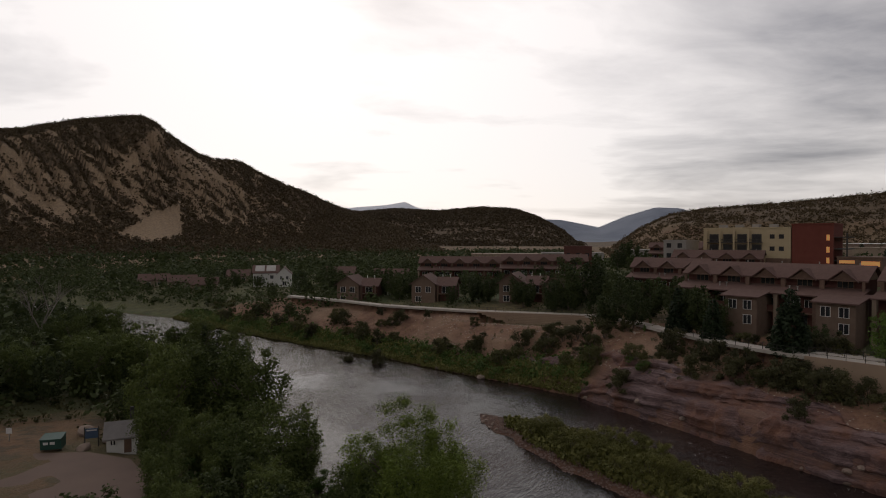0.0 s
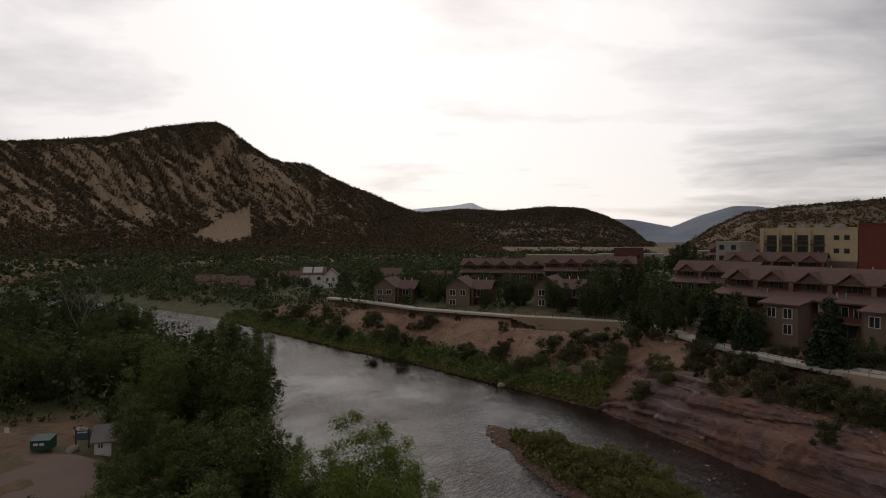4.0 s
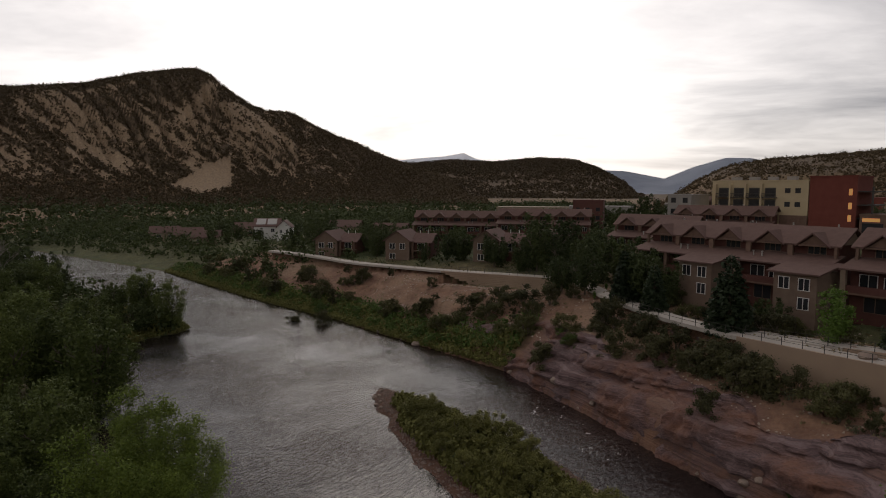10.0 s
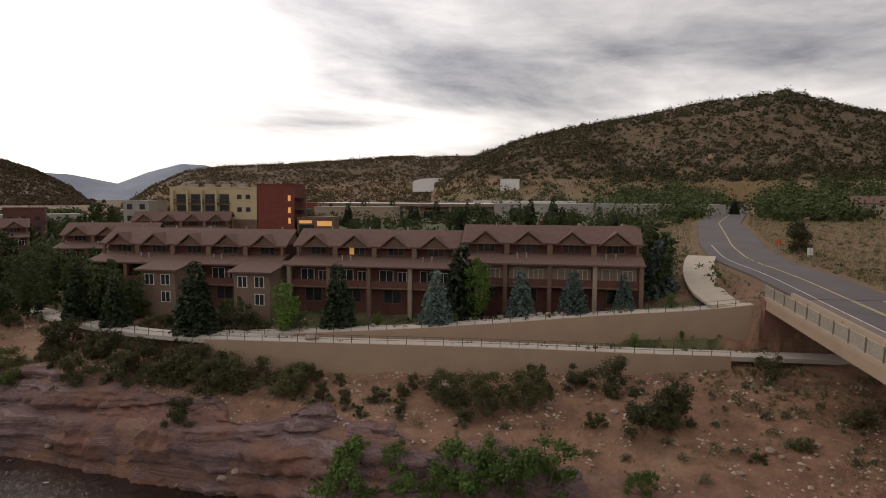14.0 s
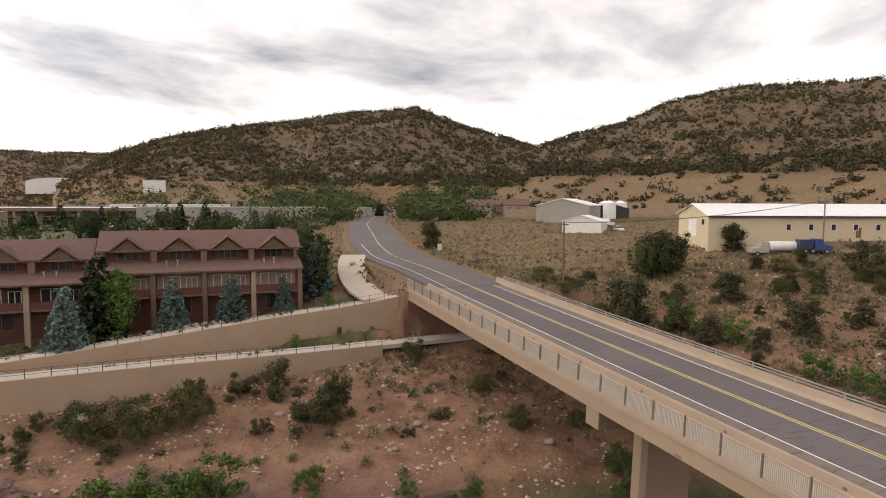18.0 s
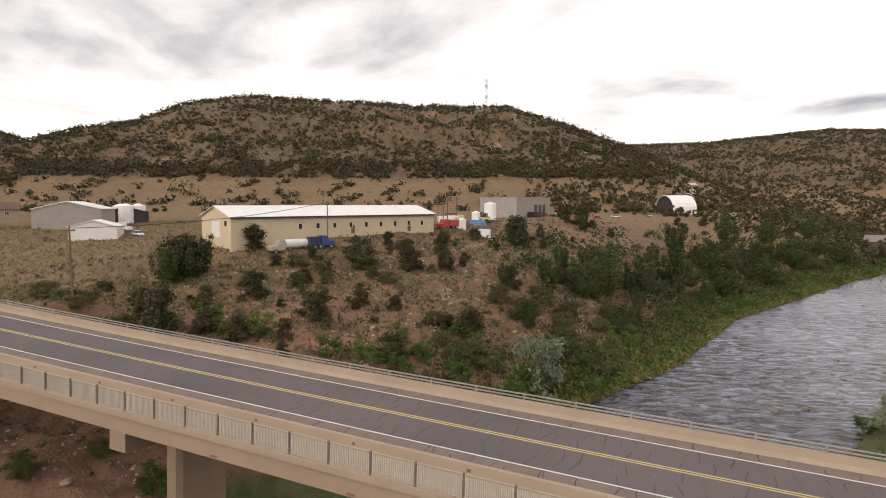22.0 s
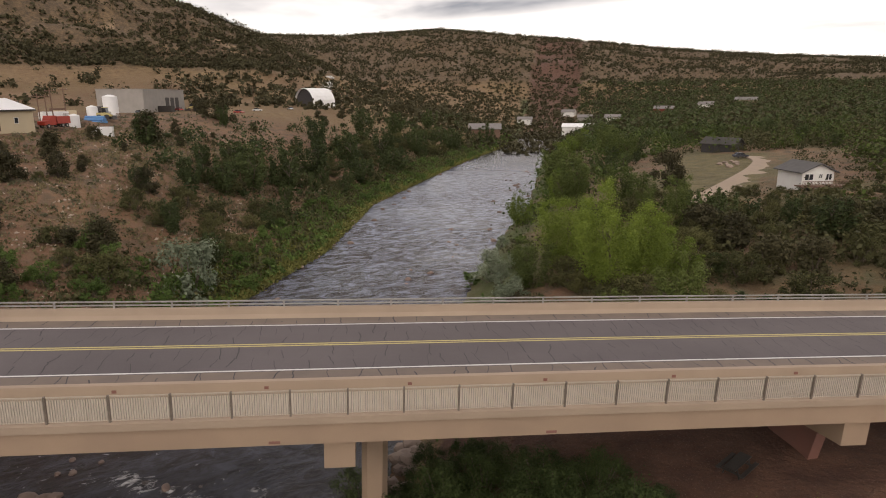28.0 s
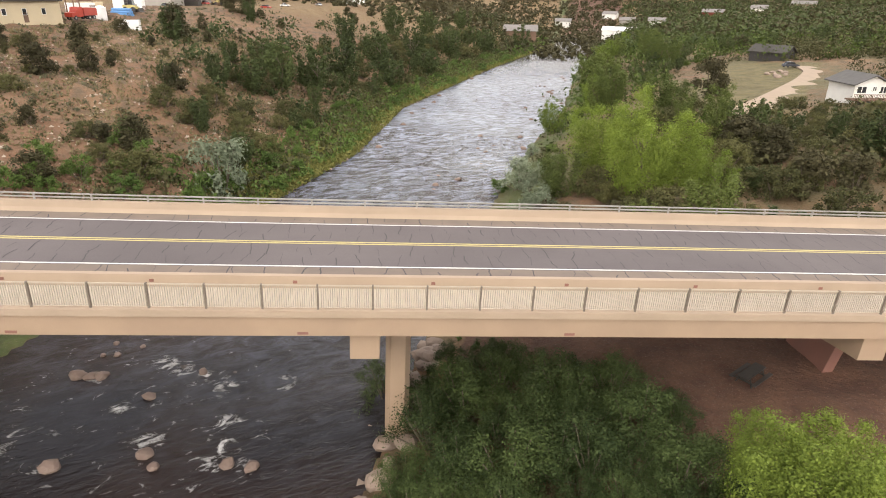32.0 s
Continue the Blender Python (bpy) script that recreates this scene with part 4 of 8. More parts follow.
for nm, line, lab in (("lower_path", LOWER_PATH, "pale concrete riverside path"), ("upper_path", UPPER_PATH, "pale concrete ramp path beside townhouses"),
                      ("drive", DRIVE, "pale concrete path joining the road")):
    half = 2.4 if nm == "drive" else 1.6
    tagged(laid(nm, line, [(-half, -0.3), (-half, 0.05), (half, 0.05), (half, -0.5)], M_WALKWAY if nm == "drive" else M_PATH), lab, "path", kind="structure")
tagged(laid("retaining_wall", LOWER_PATH[9:15], [(1.62, -4.2), (1.62, 0.16), (1.95, 0.16), (2.0, -4.2)], M_CONC), "tan concrete retaining wall under a path", "wall", kind="structure")
tagged(laid("retaining_wall", UPPER_PATH[1:], [(1.62, -8.0), (1.62, 0.16), (1.92, 0.16), (1.98, -8.0)], M_CONC), "tan concrete retaining wall beside a ramp", "wall", kind="structure")


def path_fence(line, side, label):
    pts, nor = spline(line, 2.4)
    fence = thing("path_fence", label, "fence", group="path fences")
    post = None
    for k in range(len(pts)):
        p = Vector((pts[k, 0] + nor[k, 0] * side, pts[k, 1] + nor[k, 1] * side, pts[k, 2] + 0.1))
        if k == 0:
            post = Shape().rod((0, 0, 0), (0, 0, 1.1), 0.045, 5).put("post", M_DARKSTEEL, fence)
            post.matrix_basis = Matrix.Translation(p)
        else:
            repeat(post, Matrix.Translation(p))
            for up in (1.08, 0.55):
                Shape().rod(last + Vector((0, 0, up)), p + Vector((0, 0, up)), 0.03, 4).put("rail", M_DARKSTEEL, fence)
        last = p


path_fence(LOWER_PATH[7:15], 1.75, "dark steel post and rail fence along a path")
path_fence(UPPER_PATH, 1.75, "dark steel post and rail fence along a ramp")
path_fence(LOWER_PATH[3:7], 1.75, "dark steel post and rail fence along a path")
# wall of split blocks below the path
blockwall = thing("block_wall", "tan split-block retaining wall below the path", "wall")
pts, nor = spline(LOWER_PATH[3:7], 0.9)
blocks = Shape()
for row in range(10):
    for k in range(len(pts) - 1):
        if row * 0.42 > 4.2 * math.sin(3.14 * k / (len(pts) - 1)) + 0.2:
            continue
        x, y, z = pts[k] + np.array([nor[k, 0], nor[k, 1], 0]) * (1.8 + row * 0.03)
        ang = math.atan2(pts[k + 1, 1] - pts[k, 1], pts[k + 1, 0] - pts[k, 0])
        c, s_, sh = math.cos(ang), math.sin(ang), 0.45 * (row % 2)
        b = Shape().box(-0.42 + sh, 0.42 + sh, -0.3 - 0.03 * random.random(), 0.25, -0.4 - row * 0.42, -0.02 - row * 0.42)
        blocks.add([(x + c * u - s_ * v, y + s_ * u + c * v, z + w) for u, v, w in b.v], b.f)
tagged(blocks.put("blocks", M_CONC, blockwall), kind="stuff")


# ---- buildings ----
def window(parent, x, z, w, h, y, panes=2, lit=False, frame=M_WHITEWALL):
    """A framed window in a wall that faces -y at depth y."""
    fr = Shape().box(x - w / 2 - 0.08, x + w / 2 + 0.08, y - 0.07, y + 0.05, z - 0.08, z).box(x - w / 2 - 0.08, x + w / 2 + 0.08, y - 0.07, y + 0.05, z + h, z + h + 0.08)
    for k in range(panes + 1):
        cx = x - w / 2 + w * k / panes
        fr.box(cx - 0.05, cx + 0.05, y - 0.07, y + 0.05, z, z + h)
    ob = fr.put("window", frame, parent)
    for k in range(panes):
        a = x - w / 2 + w * k / panes + 0.05
        Shape().box(a, a + w / panes - 0.1, y - 0.03, y + 0.03, z, z + h).put("pane", M_LIT if lit and k == 0 else M_GLASS, ob)
    return ob


def townhouse_row(x, y, z, turn, bays, wide, label, lit=(), depth=10.0, storey=None, wings=()):
    """A row of joined town houses; x runs along the front, -y looks at the river."""
    row = thing("townhouse_row", label, "townhouses", x, y, z, turn, "riverside townhouses")
    total = bays * wide
    Shape().box(0, total, 1.9, depth, -3, 6.3).put("lower_wall", M_SIDING, row)
    Shape().box(0.2, total - 0.2, 4.2, depth - 0.2, 6.3, 9.3).put("upper_wall", M_SIDING, row)
    Shape().slab([(-0.5, -0.7, 6.35), (total + 0.5, -0.7, 6.35), (total + 0.5, 4.6, 7.75), (-0.5, 4.6, 7.75)], 0.25).put("lower_roof", M_ROOF, row)
    Shape().slab([(-0.6, 2.9, 9.15), (total + 0.6, 2.9, 9.15), (total + 0.6, 7.3, 11.7), (-0.6, 7.3, 11.7)], 0.25).put("roof", M_ROOF, row)
    Shape().slab([(total + 0.6, 11.6, 9.15), (-0.6, 11.6, 9.15), (-0.6, 7.3, 11.7), (total + 0.6, 7.3, 11.7)], 0.25).put("roof", M_ROOF, row)
    for gx in (-0.02, total - 0.28):
        Shape().prism([(4.2, 9.2), (10, 9.2), (7.3, 11.4)], "x", gx, gx + 0.3).put("gable_wall", M_TANSIDE, row)
    for k in range(bays):
        c = (k + 0.5) * wide
        # dormer gable over each bay
        Shape().slab([(c - 2.5, 2.5, 9.0), (c, 2.5, 11.0), (c, 6.6, 11.0), (c - 2.5, 6.6, 9.0)], 0.22).put("gable_roof", M_ROOF, row)
        Shape().slab([(c, 2.5, 11.0), (c + 2.5, 2.5, 9.0), (c + 2.5, 6.6, 9.0), (c, 6.6, 11.0)], 0.22).put("gable_roof", M_ROOF, row)
        Shape().prism([(c - 1.9, 9.0), (c + 1.9, 9.0), (c, 10.6)], "y", 3.0, 3.25).put("gable_board", M_TIMBER, row)
        Shape().box(c - 2.1, c + 2.1, 2.75, 2.95, 8.9, 9.1).put("gable_beam", M_TIMBER, row)
        for s in (-1, 1):
            Shape().box(c + s * wide * 0.47 - 0.2, c + s * wide * 0.47 + 0.2, 2.9, 3.3, 7.2, 9.1).put("upper_post", M_TIMBER, row)
        window(row, c, 7.7, 2.6, 1.2, 4.2, 3, k in lit, M_TIMBER)
        # balcony with solid rail between columns, and windows behind
        Shape().box(k * wide + 0.35, (k + 1) * wide - 0.35, -0.1, 1.9, 2.75, 3.0).put("balcony_floor", M_TIMBER, row)
        Shape().box(k * wide + 0.35, (k + 1) * wide - 0.35, -0.1, -0.02, 3.0, 4.02).put("balcony_rail", M_SIDING, row)
        if storey:
            Shape().box(k * wide + 0.4, (k + 1) * wide - 0.4, 1.82, 1.9, 3.02, 6.0).put("storey_wall", storey, row, "tan stucco wall behind a balcony")
        window(row, c - 1.0, 3.2, 2.2, 2.2, 1.86 if storey else 1.9, 2)
        window(row, c + 1.6, 3.4, 1.4, 1.8, 1.86 if storey else 1.9, 2)
        window(row, c, 0.3, 2.8, 2.0, 1.9, 2, frame=M_TIMBER)
        if k % 2:
            for vx in (c - 1.6, c - 0.2):
                Shape().rod((vx, 1.6, 6.8), (vx, 1.6, 7.6), 0.1, 7).rod((vx, 1.6, 7.6), (vx, 1.6, 7.75), 0.17, 7).put("vent_pipe", M_STEEL, row)
        Shape().rod((c + 1.2, 7.6, 11.4), (c + 1.2, 7.6, 12.1), 0.12, 7).put("vent_pipe", M_STEEL, row)
    for wx in wings:
        wing = Shape().box(wx, wx + 6.0, -4.2, 1.88, -3, 5.7).put("wing", M_BROWNSIDE, row, "brown stucco wing with white-framed windows")
        Shape().slab([(wx - 0.7, -5.0, 5.75), (wx + 6.7, -5.0, 5.75), (wx + 6.7, 1.9, 6.9), (wx - 0.7, 1.9, 6.9)], 0.25).put("wing_roof", M_ROOF, row)
        for ww, wz in ((1.5, 3.3), (4.3, 3.3), (4.3, 0.6)):
            window(wing, wx + ww, wz, 1.5, 1.6, -4.22, 2)
    for k in range(bays + 1):
        Shape().box(k * wide - 0.32, k * wide + 0.32, -0.35, 0.3, -2, 6.2).put("column", M_TIMBER if k % 3 else M_TANSIDE, row)
    return row


FACE = math.degrees(math.atan2(-0.817, 0.5765))


def along_front(u, out=0.0):
    return 60.6 + FE[0] * u + FN[0] * out, 121.3 + FE[1] * u + FN[1] * out


for u, bays, wide, zg, lab, lit in ((56.3, 4, 6.55, 14.6, "brown-roofed townhouse row with four gables and timber columns", ()),
                                    (28.4, 4, 6.6, 13.6, "brown-roofed townhouse row with a lit balcony and gables", (1,)),
                                    (-7.5, 5, 6.7, 13.4, "brown-roofed townhouse row behind dark trees", ())):
    townhouse_row(*along_front(u), zg, FACE, bays, wide, lab, lit, storey=M_TANSIDE if u > 50 else None, wings=(12.5, 28.5) if u < 0 else ())


def gabled_house(name, x, y, z, turn, wide, deep, tall, rise, walls, roof, label, category="house", windows=(), over=0.5, ridge="x", group=""):
    """A plain gabled house centred on its front edge; -y is the front."""
    h = thing(name, label, category, x, y, z, turn, group)
    Shape().box(-wide / 2, wide / 2, 0, deep, -3, tall).put("wall", walls, h)
    if ridge == "x":
        ym = deep / 2
        for gx in (-wide / 2, wide / 2 - 0.25):
            Shape().prism([(0, tall), (deep, tall), (ym, tall + rise)], "x", gx, gx + 0.25).put("gable", walls, h)
        ex, dz = wide / 2 + over, rise / ym * over
        Shape().slab([(-ex, -over, tall - dz + 0.12), (ex, -over, tall - dz + 0.12), (ex, ym, tall + rise + 0.12), (-ex, ym, tall + rise + 0.12)], 0.2).put("roof", roof, h)
        Shape().slab([(ex, deep + over, tall - dz + 0.12), (-ex, deep + over, tall - dz + 0.12), (-ex, ym, tall + rise + 0.12), (ex, ym, tall + rise + 0.12)], 0.2).put("roof", roof, h)
    else:
        for gy in (0, deep - 0.25):
            Shape().prism([(-wide / 2, tall), (wide / 2, tall), (0, tall + rise)], "y", gy, gy + 0.25).put("gable", walls, h)
        ex, dz = wide / 2 + over, rise / (wide / 2) * over
        Shape().slab([(-ex, -over, tall - dz + 0.12), (0, -over, tall + rise + 0.12), (0, deep + over, tall + rise + 0.12), (-ex, deep + over, tall - dz + 0.12)], 0.2).put("roof", roof, h)
        Shape().slab([(0, -over, tall + rise + 0.12), (ex, -over, tall - dz + 0.12), (ex, deep + over, tall - dz + 0.12), (0, deep + over, tall + rise + 0.12)], 0.2).put("roof", roof, h)
    for wx, wz, ww, wh in windows:
        window(h, wx, wz, ww, wh, -0.02, 2)
    return h


def chalet(x, y, z, turn, label, walls=M_BROWNSIDE):
    """A two-storey townhouse end: gable to the river, porch on posts, lower wing."""
    h = gabled_house("townhouse", x, y, z, turn, 7.5, 11, 6.2, 2.6, walls, M_ROOF, label, "townhouse", [(-1.6, 3.4, 1.8, 1.7), (1.6, 3.4, 1.6, 1.7), (-1.6, 0.5, 1.8, 1.6)], 0.7, "y", "northern townhouses")
    Shape().box(3.75, 9.5, 2.5, 11, -3, 5.6).put("wing_wall", M_SIDING, h)
    Shape().slab([(3.4, 1.6, 5.4), (10.2, 1.6, 5.4), (10.2, 6.7, 7.9), (3.4, 6.7, 7.9)], 0.22).put("wing_roof", M_ROOF, h)
    Shape().slab([(10.2, 11.8, 5.4), (3.4, 11.8, 5.4), (3.4, 6.7, 7.9), (10.2, 6.7, 7.9)], 0.22).put("wing_roof", M_ROOF, h)
    for px in (4.4, 9.1):
        Shape().box(px - 0.25, px + 0.25, 0.9, 1.4, -2, 5.4).put("porch_post", M_TIMBER, h)
    Shape().box(3.9, 9.5, 0.9, 2.5, 2.7, 2.95).put("balcony_floor", M_TIMBER, h)
    window(h, 6.6, 3.1, 2.2, 1.9, 2.5, 2)
    for vx in (5.0, 7.5):
        Shape().rod((vx, 6.5, 7.6), (vx, 6.5, 8.7), 0.14, 6).put("vent_pipe", M_WHITEWALL, h)
    return h


def on_land(x, y, sink=0.0):
    return height(x, y) - sink


# the northern rows: place, turn
for x, y, turn in ((-22, 205, -12), (3, 190, -14), (29, 179, -20), (42, 174, -24)):
    chalet(x, y, on_land(x, y), turn, "tan and brown townhouse with a river-facing gable")
for x, y, turn, bays in ((2, 246, -10, 5), (34, 236, -12, 5), (60, 168, -40, 3), (84, 196, -38, 4), (118, 248, -30, 5)):
    townhouse_row(x, y, on_land(x, y), turn, bays, 6.6, "brown-roofed townhouse row standing behind the riverside ones")

sol = gabled_house("solar_house", -66, 276, on_land(-66, 276), 10, 11, 10, 6.4, 3.0, M_WHITEWALL, M_ROOF, "cream two-storey house with solar panels on its roof", "house",
                   [(-3.2, 1.0, 1.4, 3.6), (2.6, 3.6, 1.5, 1.5)], 0.5, "x")
for k in range(2):
    Shape().slab([(-4.6 + k * 4.8, 0.5, 7.05), (-0.6 + k * 4.8, 0.5, 7.05), (-0.6 + k * 4.8, 4.4, 9.4), (-4.6 + k * 4.8, 4.4, 9.4)], 0.05).put("solar_panel", M_STEEL, sol, "pale reflecting solar panel")
gabled_house("solar_house_wing", -57, 272, on_land(-57, 272), 10, 6, 10, 5.8, 2.8, M_WHITEWALL, M_ROOF, "cream house wing with a brown gable roof", "house", [(-1.3, 3.2, 1.0, 1.4), (1.3, 3.2, 1.0, 1.4), (0, 0.6, 1.6, 1.6)], 0.5, "y")
for x, y, turn, w in ((-92, 272, 15, 11), (-106, 286, 25, 12), (-125, 300, 20, 13), (-36, 296, -5, 14), (-85, 300, 10, 10), (-10, 262, -8, 14), (20, 272, -8, 12)):
    gabled_house("house", x, y, on_land(x, y), turn, w, 9, 3.6, 2.6, M_TANSIDE, M_ROOF, "low tan house with a brown gable roof among trees", "house", [(-2.5, 1, 2, 1.3), (2.5, 1, 1.6, 1.3)], 0.7, "x", "valley houses")


def flat_block(name, x, y, z, turn, wide, deep, tall, walls, label, storeys=1, per=0, category="building", group="", gap=3.4):
    b = thing(name, label, category, x, y, z, turn, group)
    Shape().box(0, wide, 0, deep, -4, tall).put("wall", walls, b)
    Shape().box(-0.15, wide + 0.15, -0.15, deep + 0.15, tall, tall + 0.35).put("parapet", walls, b)
    for st in range(storeys):
        for k in range(per):
            window(b, wide * (k + 0.5) / per, 1.0 + st * gap, min(1.5, wide / per * 0.5), 1.4, -0.02, 1, frame=M_DARKSTEEL)
    return b


# the yellow apartment block with its dark red stair tower and the lit shop
YB = (97.5, 200.8, 19.5)
yb_turn = math.degrees(math.atan2(182.2 - 200.8, 115.9 - 97.5))
yb = flat_block("apartment_block", *YB, yb_turn, 26.2, 16, 13.6, M_YSTUCCO, "yellow stucco apartment block with balconies", 0, 0, "apartment building")
for st in (1, 2):
    for k in range(4):
        bx = 1.6 + k * 4.35
        # flat dark panel on the wall stands for the shaded balcony recess
        rec = Shape().box(bx + 0.4, bx + 3.3, -0.05, 0.02, 2.6 + st * 3.3, 5.2 + st * 3.3).put("balcony_opening", M_DARKSTEEL, yb)
        Shape().box(bx + 0.7, bx + 3.0, -0.1, -0.04, 2.7 + st * 3.3, 4.9 + st * 3.3).put("balcony_door", M_GLASS, rec)
        Shape().box(bx, bx + 3.7, -1.3, 0, 2.35 + st * 3.3, 2.55 + st * 3.3).put("balcony_floor", M_DARKSTEEL, yb)
        ra = Shape().box(bx, bx + 3.7, -1.3, -1.25, 3.5 + st * 3.3, 3.6 + st * 3.3)
        for j in range(15):
            ra.box(bx + 0.05 + j * 0.25, bx + 0.1 + j * 0.25, -1.29, -1.26, 2.5 + st * 3.3, 3.5 + st * 3.3)
        ra.put("balcony_rail", M_DARKSTEEL, yb)
        if st == 2:
            Shape().box(bx - 0.45, bx - 0.05, -1.3, 0.0, 5.5, 13.0).put("fin_wall", M_YSTUCCO, yb)
Shape().box(0.5, 18.9, -1.4, 0, 4.6, 5.0).put("canopy", M_DARKSTEEL, yb)
for k in range(4):
    # dark panels in place of the shade in the open shop fronts
    Shape().box(1.5 + k * 4.3, 4.2 + k * 4.3, -0.06, 0.02, 0.4, 3.8).put("shop_shade_panel", M_DARKSTEEL, yb)
for wx in (21.0, 23.6):
    for wz in (6.6, 10.4):
        window(yb, wx, wz, 1.3, 1.2, -0.02, 1, frame=M_DARKSTEEL)
Shape().box(19.2, 26.2, -0.3, 0, 0.2, 4.2).put("ground_storey", M_TIMBER, yb)
for k in range(4):
    Shape().box(3 + k * 5.2, 5.2 + k * 5.2, 6, 8.5, 13.9, 15.0).put("roof_unit", M_GREY, yb)
rx, ry = 115.9 + 0.2, 182.2 - 0.2
rt = flat_block("stair_tower", rx, ry, 19.5, yb_turn, 11.0, 14, 14.6, M_RSTUCCO, "dark red stair tower with two glowing windows", 0, 0, "building")
for wz in (6.2, 9.8, 3.0):
    Shape().box(9.2, 10.0, -0.06, 0.02, wz, wz + 1.7).put("lit_window", M_LIT, rt)
for k in range(3):
    Shape().box(11.0, 14.5, 1, 12, 3.6 + k * 3.5, 3.9 + k * 3.5).put("gallery", M_DARKSTEEL, rt)
Shape().box(14.0, 14.4, 1, 1.4, 0, 12).put("gallery_post", M_DARKSTEEL, rt)
gx, gy = 124.5, 173.6
shop = flat_block("shop", gx, gy, 19.6, yb_turn, 11, 9, 4.6, M_TIMBER, "low tan shop with a lit front", 0, 0, "shop")
Shape().box(0.6, 4.4, -0.07, 0.02, 3.0, 3.9).put("lit_sign", M_LIT, shop, "glowing amber sign band")
Shape().box(6, 10.4, -0.07, 0.02, 2.2, 3.7).put("lit_window", M_LIT, shop)
Shape().box(0.6, 5.2, -0.07, 0.02, 0.2, 2.6).put("shop_window", M_GLASS, shop)
flat_block("apartment_block", 86, 206, 19, yb_turn, 7.5, 12, 10, M_GREY, "grey apartment block beside the yellow one", 3, 2, "apartment building")

# the far side of town: roofs seen over the trees
for x, y, turn, w, dp, t, mat, lab, st, per in (
        (40, 420, -10, 70, 18, 7, M_TANSIDE, "long tan school building with flat roofs", 1, 14), (85, 400, -10, 40, 16, 8, M_GREY, "grey flat-roofed school wing", 1, 9),
        (66, 265, -15, 12, 12, 12, M_SIDING, "dark timber apartment block with open decks", 3, 3), (150, 420, -20, 60, 18, 9, M_GREY, "long grey building with a metal roof", 1, 10),
        (235, 190, -58, 96, 26, 7.5, M_GREY, "long grey supermarket building", 1, 18), (170, 235, -50, 34, 18, 7, M_TANSIDE, "low tan shop building", 1, 8),
        (300, 262, -60, 60, 20, 7, M_WHITEWALL, "low white store building", 1, 10), (232, 345, -50, 50, 18, 9, M_RSTUCCO, "low red-brown store building", 1, 9),
        (378, 306, -50, 14, 10, 9, M_WHITEWALL, "small white box building", 1, 2), (300, 300, -50, 60, 20, 8, M_GREY, "grey warehouse on the far side of town", 1, 8)):
    flat_block("town_building", x, y, on_land(x, y), turn, w, dp, t, mat, lab, st, per, "building", "town buildings")
def arcade(x, y, z, turn, long):
    """A long shop front: flat roof with a deep fascia on square columns, dark glazing behind."""
    b = thing("shop_arcade", "long low shopping arcade with a reddish fascia on square columns", "shops", x, y, z, turn)
    Shape().box(0, long, 5, 24, -2, 6.2).put("wall", M_TANSIDE, b)
    Shape().box(-0.6, long + 0.6, -0.4, 24.3, 6.2, 7.6).put("fascia", M_BROWNSIDE, b, "reddish-brown roof fascia")
    Shape().box(-0.2, long + 0.2, 0.2, 23.8, 7.6, 7.8).put("roof", M_WHITEROOF, b, "pale flat roof")
    for k in range(int(long / 8) + 1):
        Shape().box(k * 8 - 0.4, k * 8 + 0.4, 0, 0.8, -2, 6.2).put("column", M_TANSIDE, b)
        if k < int(long / 8):
            Shape().box(k * 8 + 1, k * 8 + 7, 4.9, 5.0, 0.4, 3.6).put("shop_window", M_GLASS, b)
            Shape().box(k * 8 + 1.5, k * 8 + 6.5, 4.86, 4.98, 4.2, 5.2).put("sign_board", (M_WHITE, M_RSTUCCO, M_GREY)[k % 3], b)


arcade(206.8, 288.1, 19.6, -59.8, 96)
dome = thing("white_hall", "white barrel-roofed hall beyond the shops", "hall", 495, 534, on_land(515, 515), -44)
Shape().prism([(0, -6), (0, 5.5)] + [(28 - 28 * math.cos(a * math.pi / 8), 5.5 + 4.5 * math.sin(a * math.pi / 8)) for a in range(1, 8)] + [(56, 5.5), (56, -6)], "y", 0, 40).put("shell", M_WHITEROOF, dome)
for x, y, turn, n in ((140, 330, -20, 5), (170, 360, -20, 5), (118, 300, -25, 5), (205, 380, -25, 6), (160, 290, -30, 4)):
    townhouse_row(x, y, on_land(x, y), turn, n, 6.6, "distant brown-roofed townhouse row")

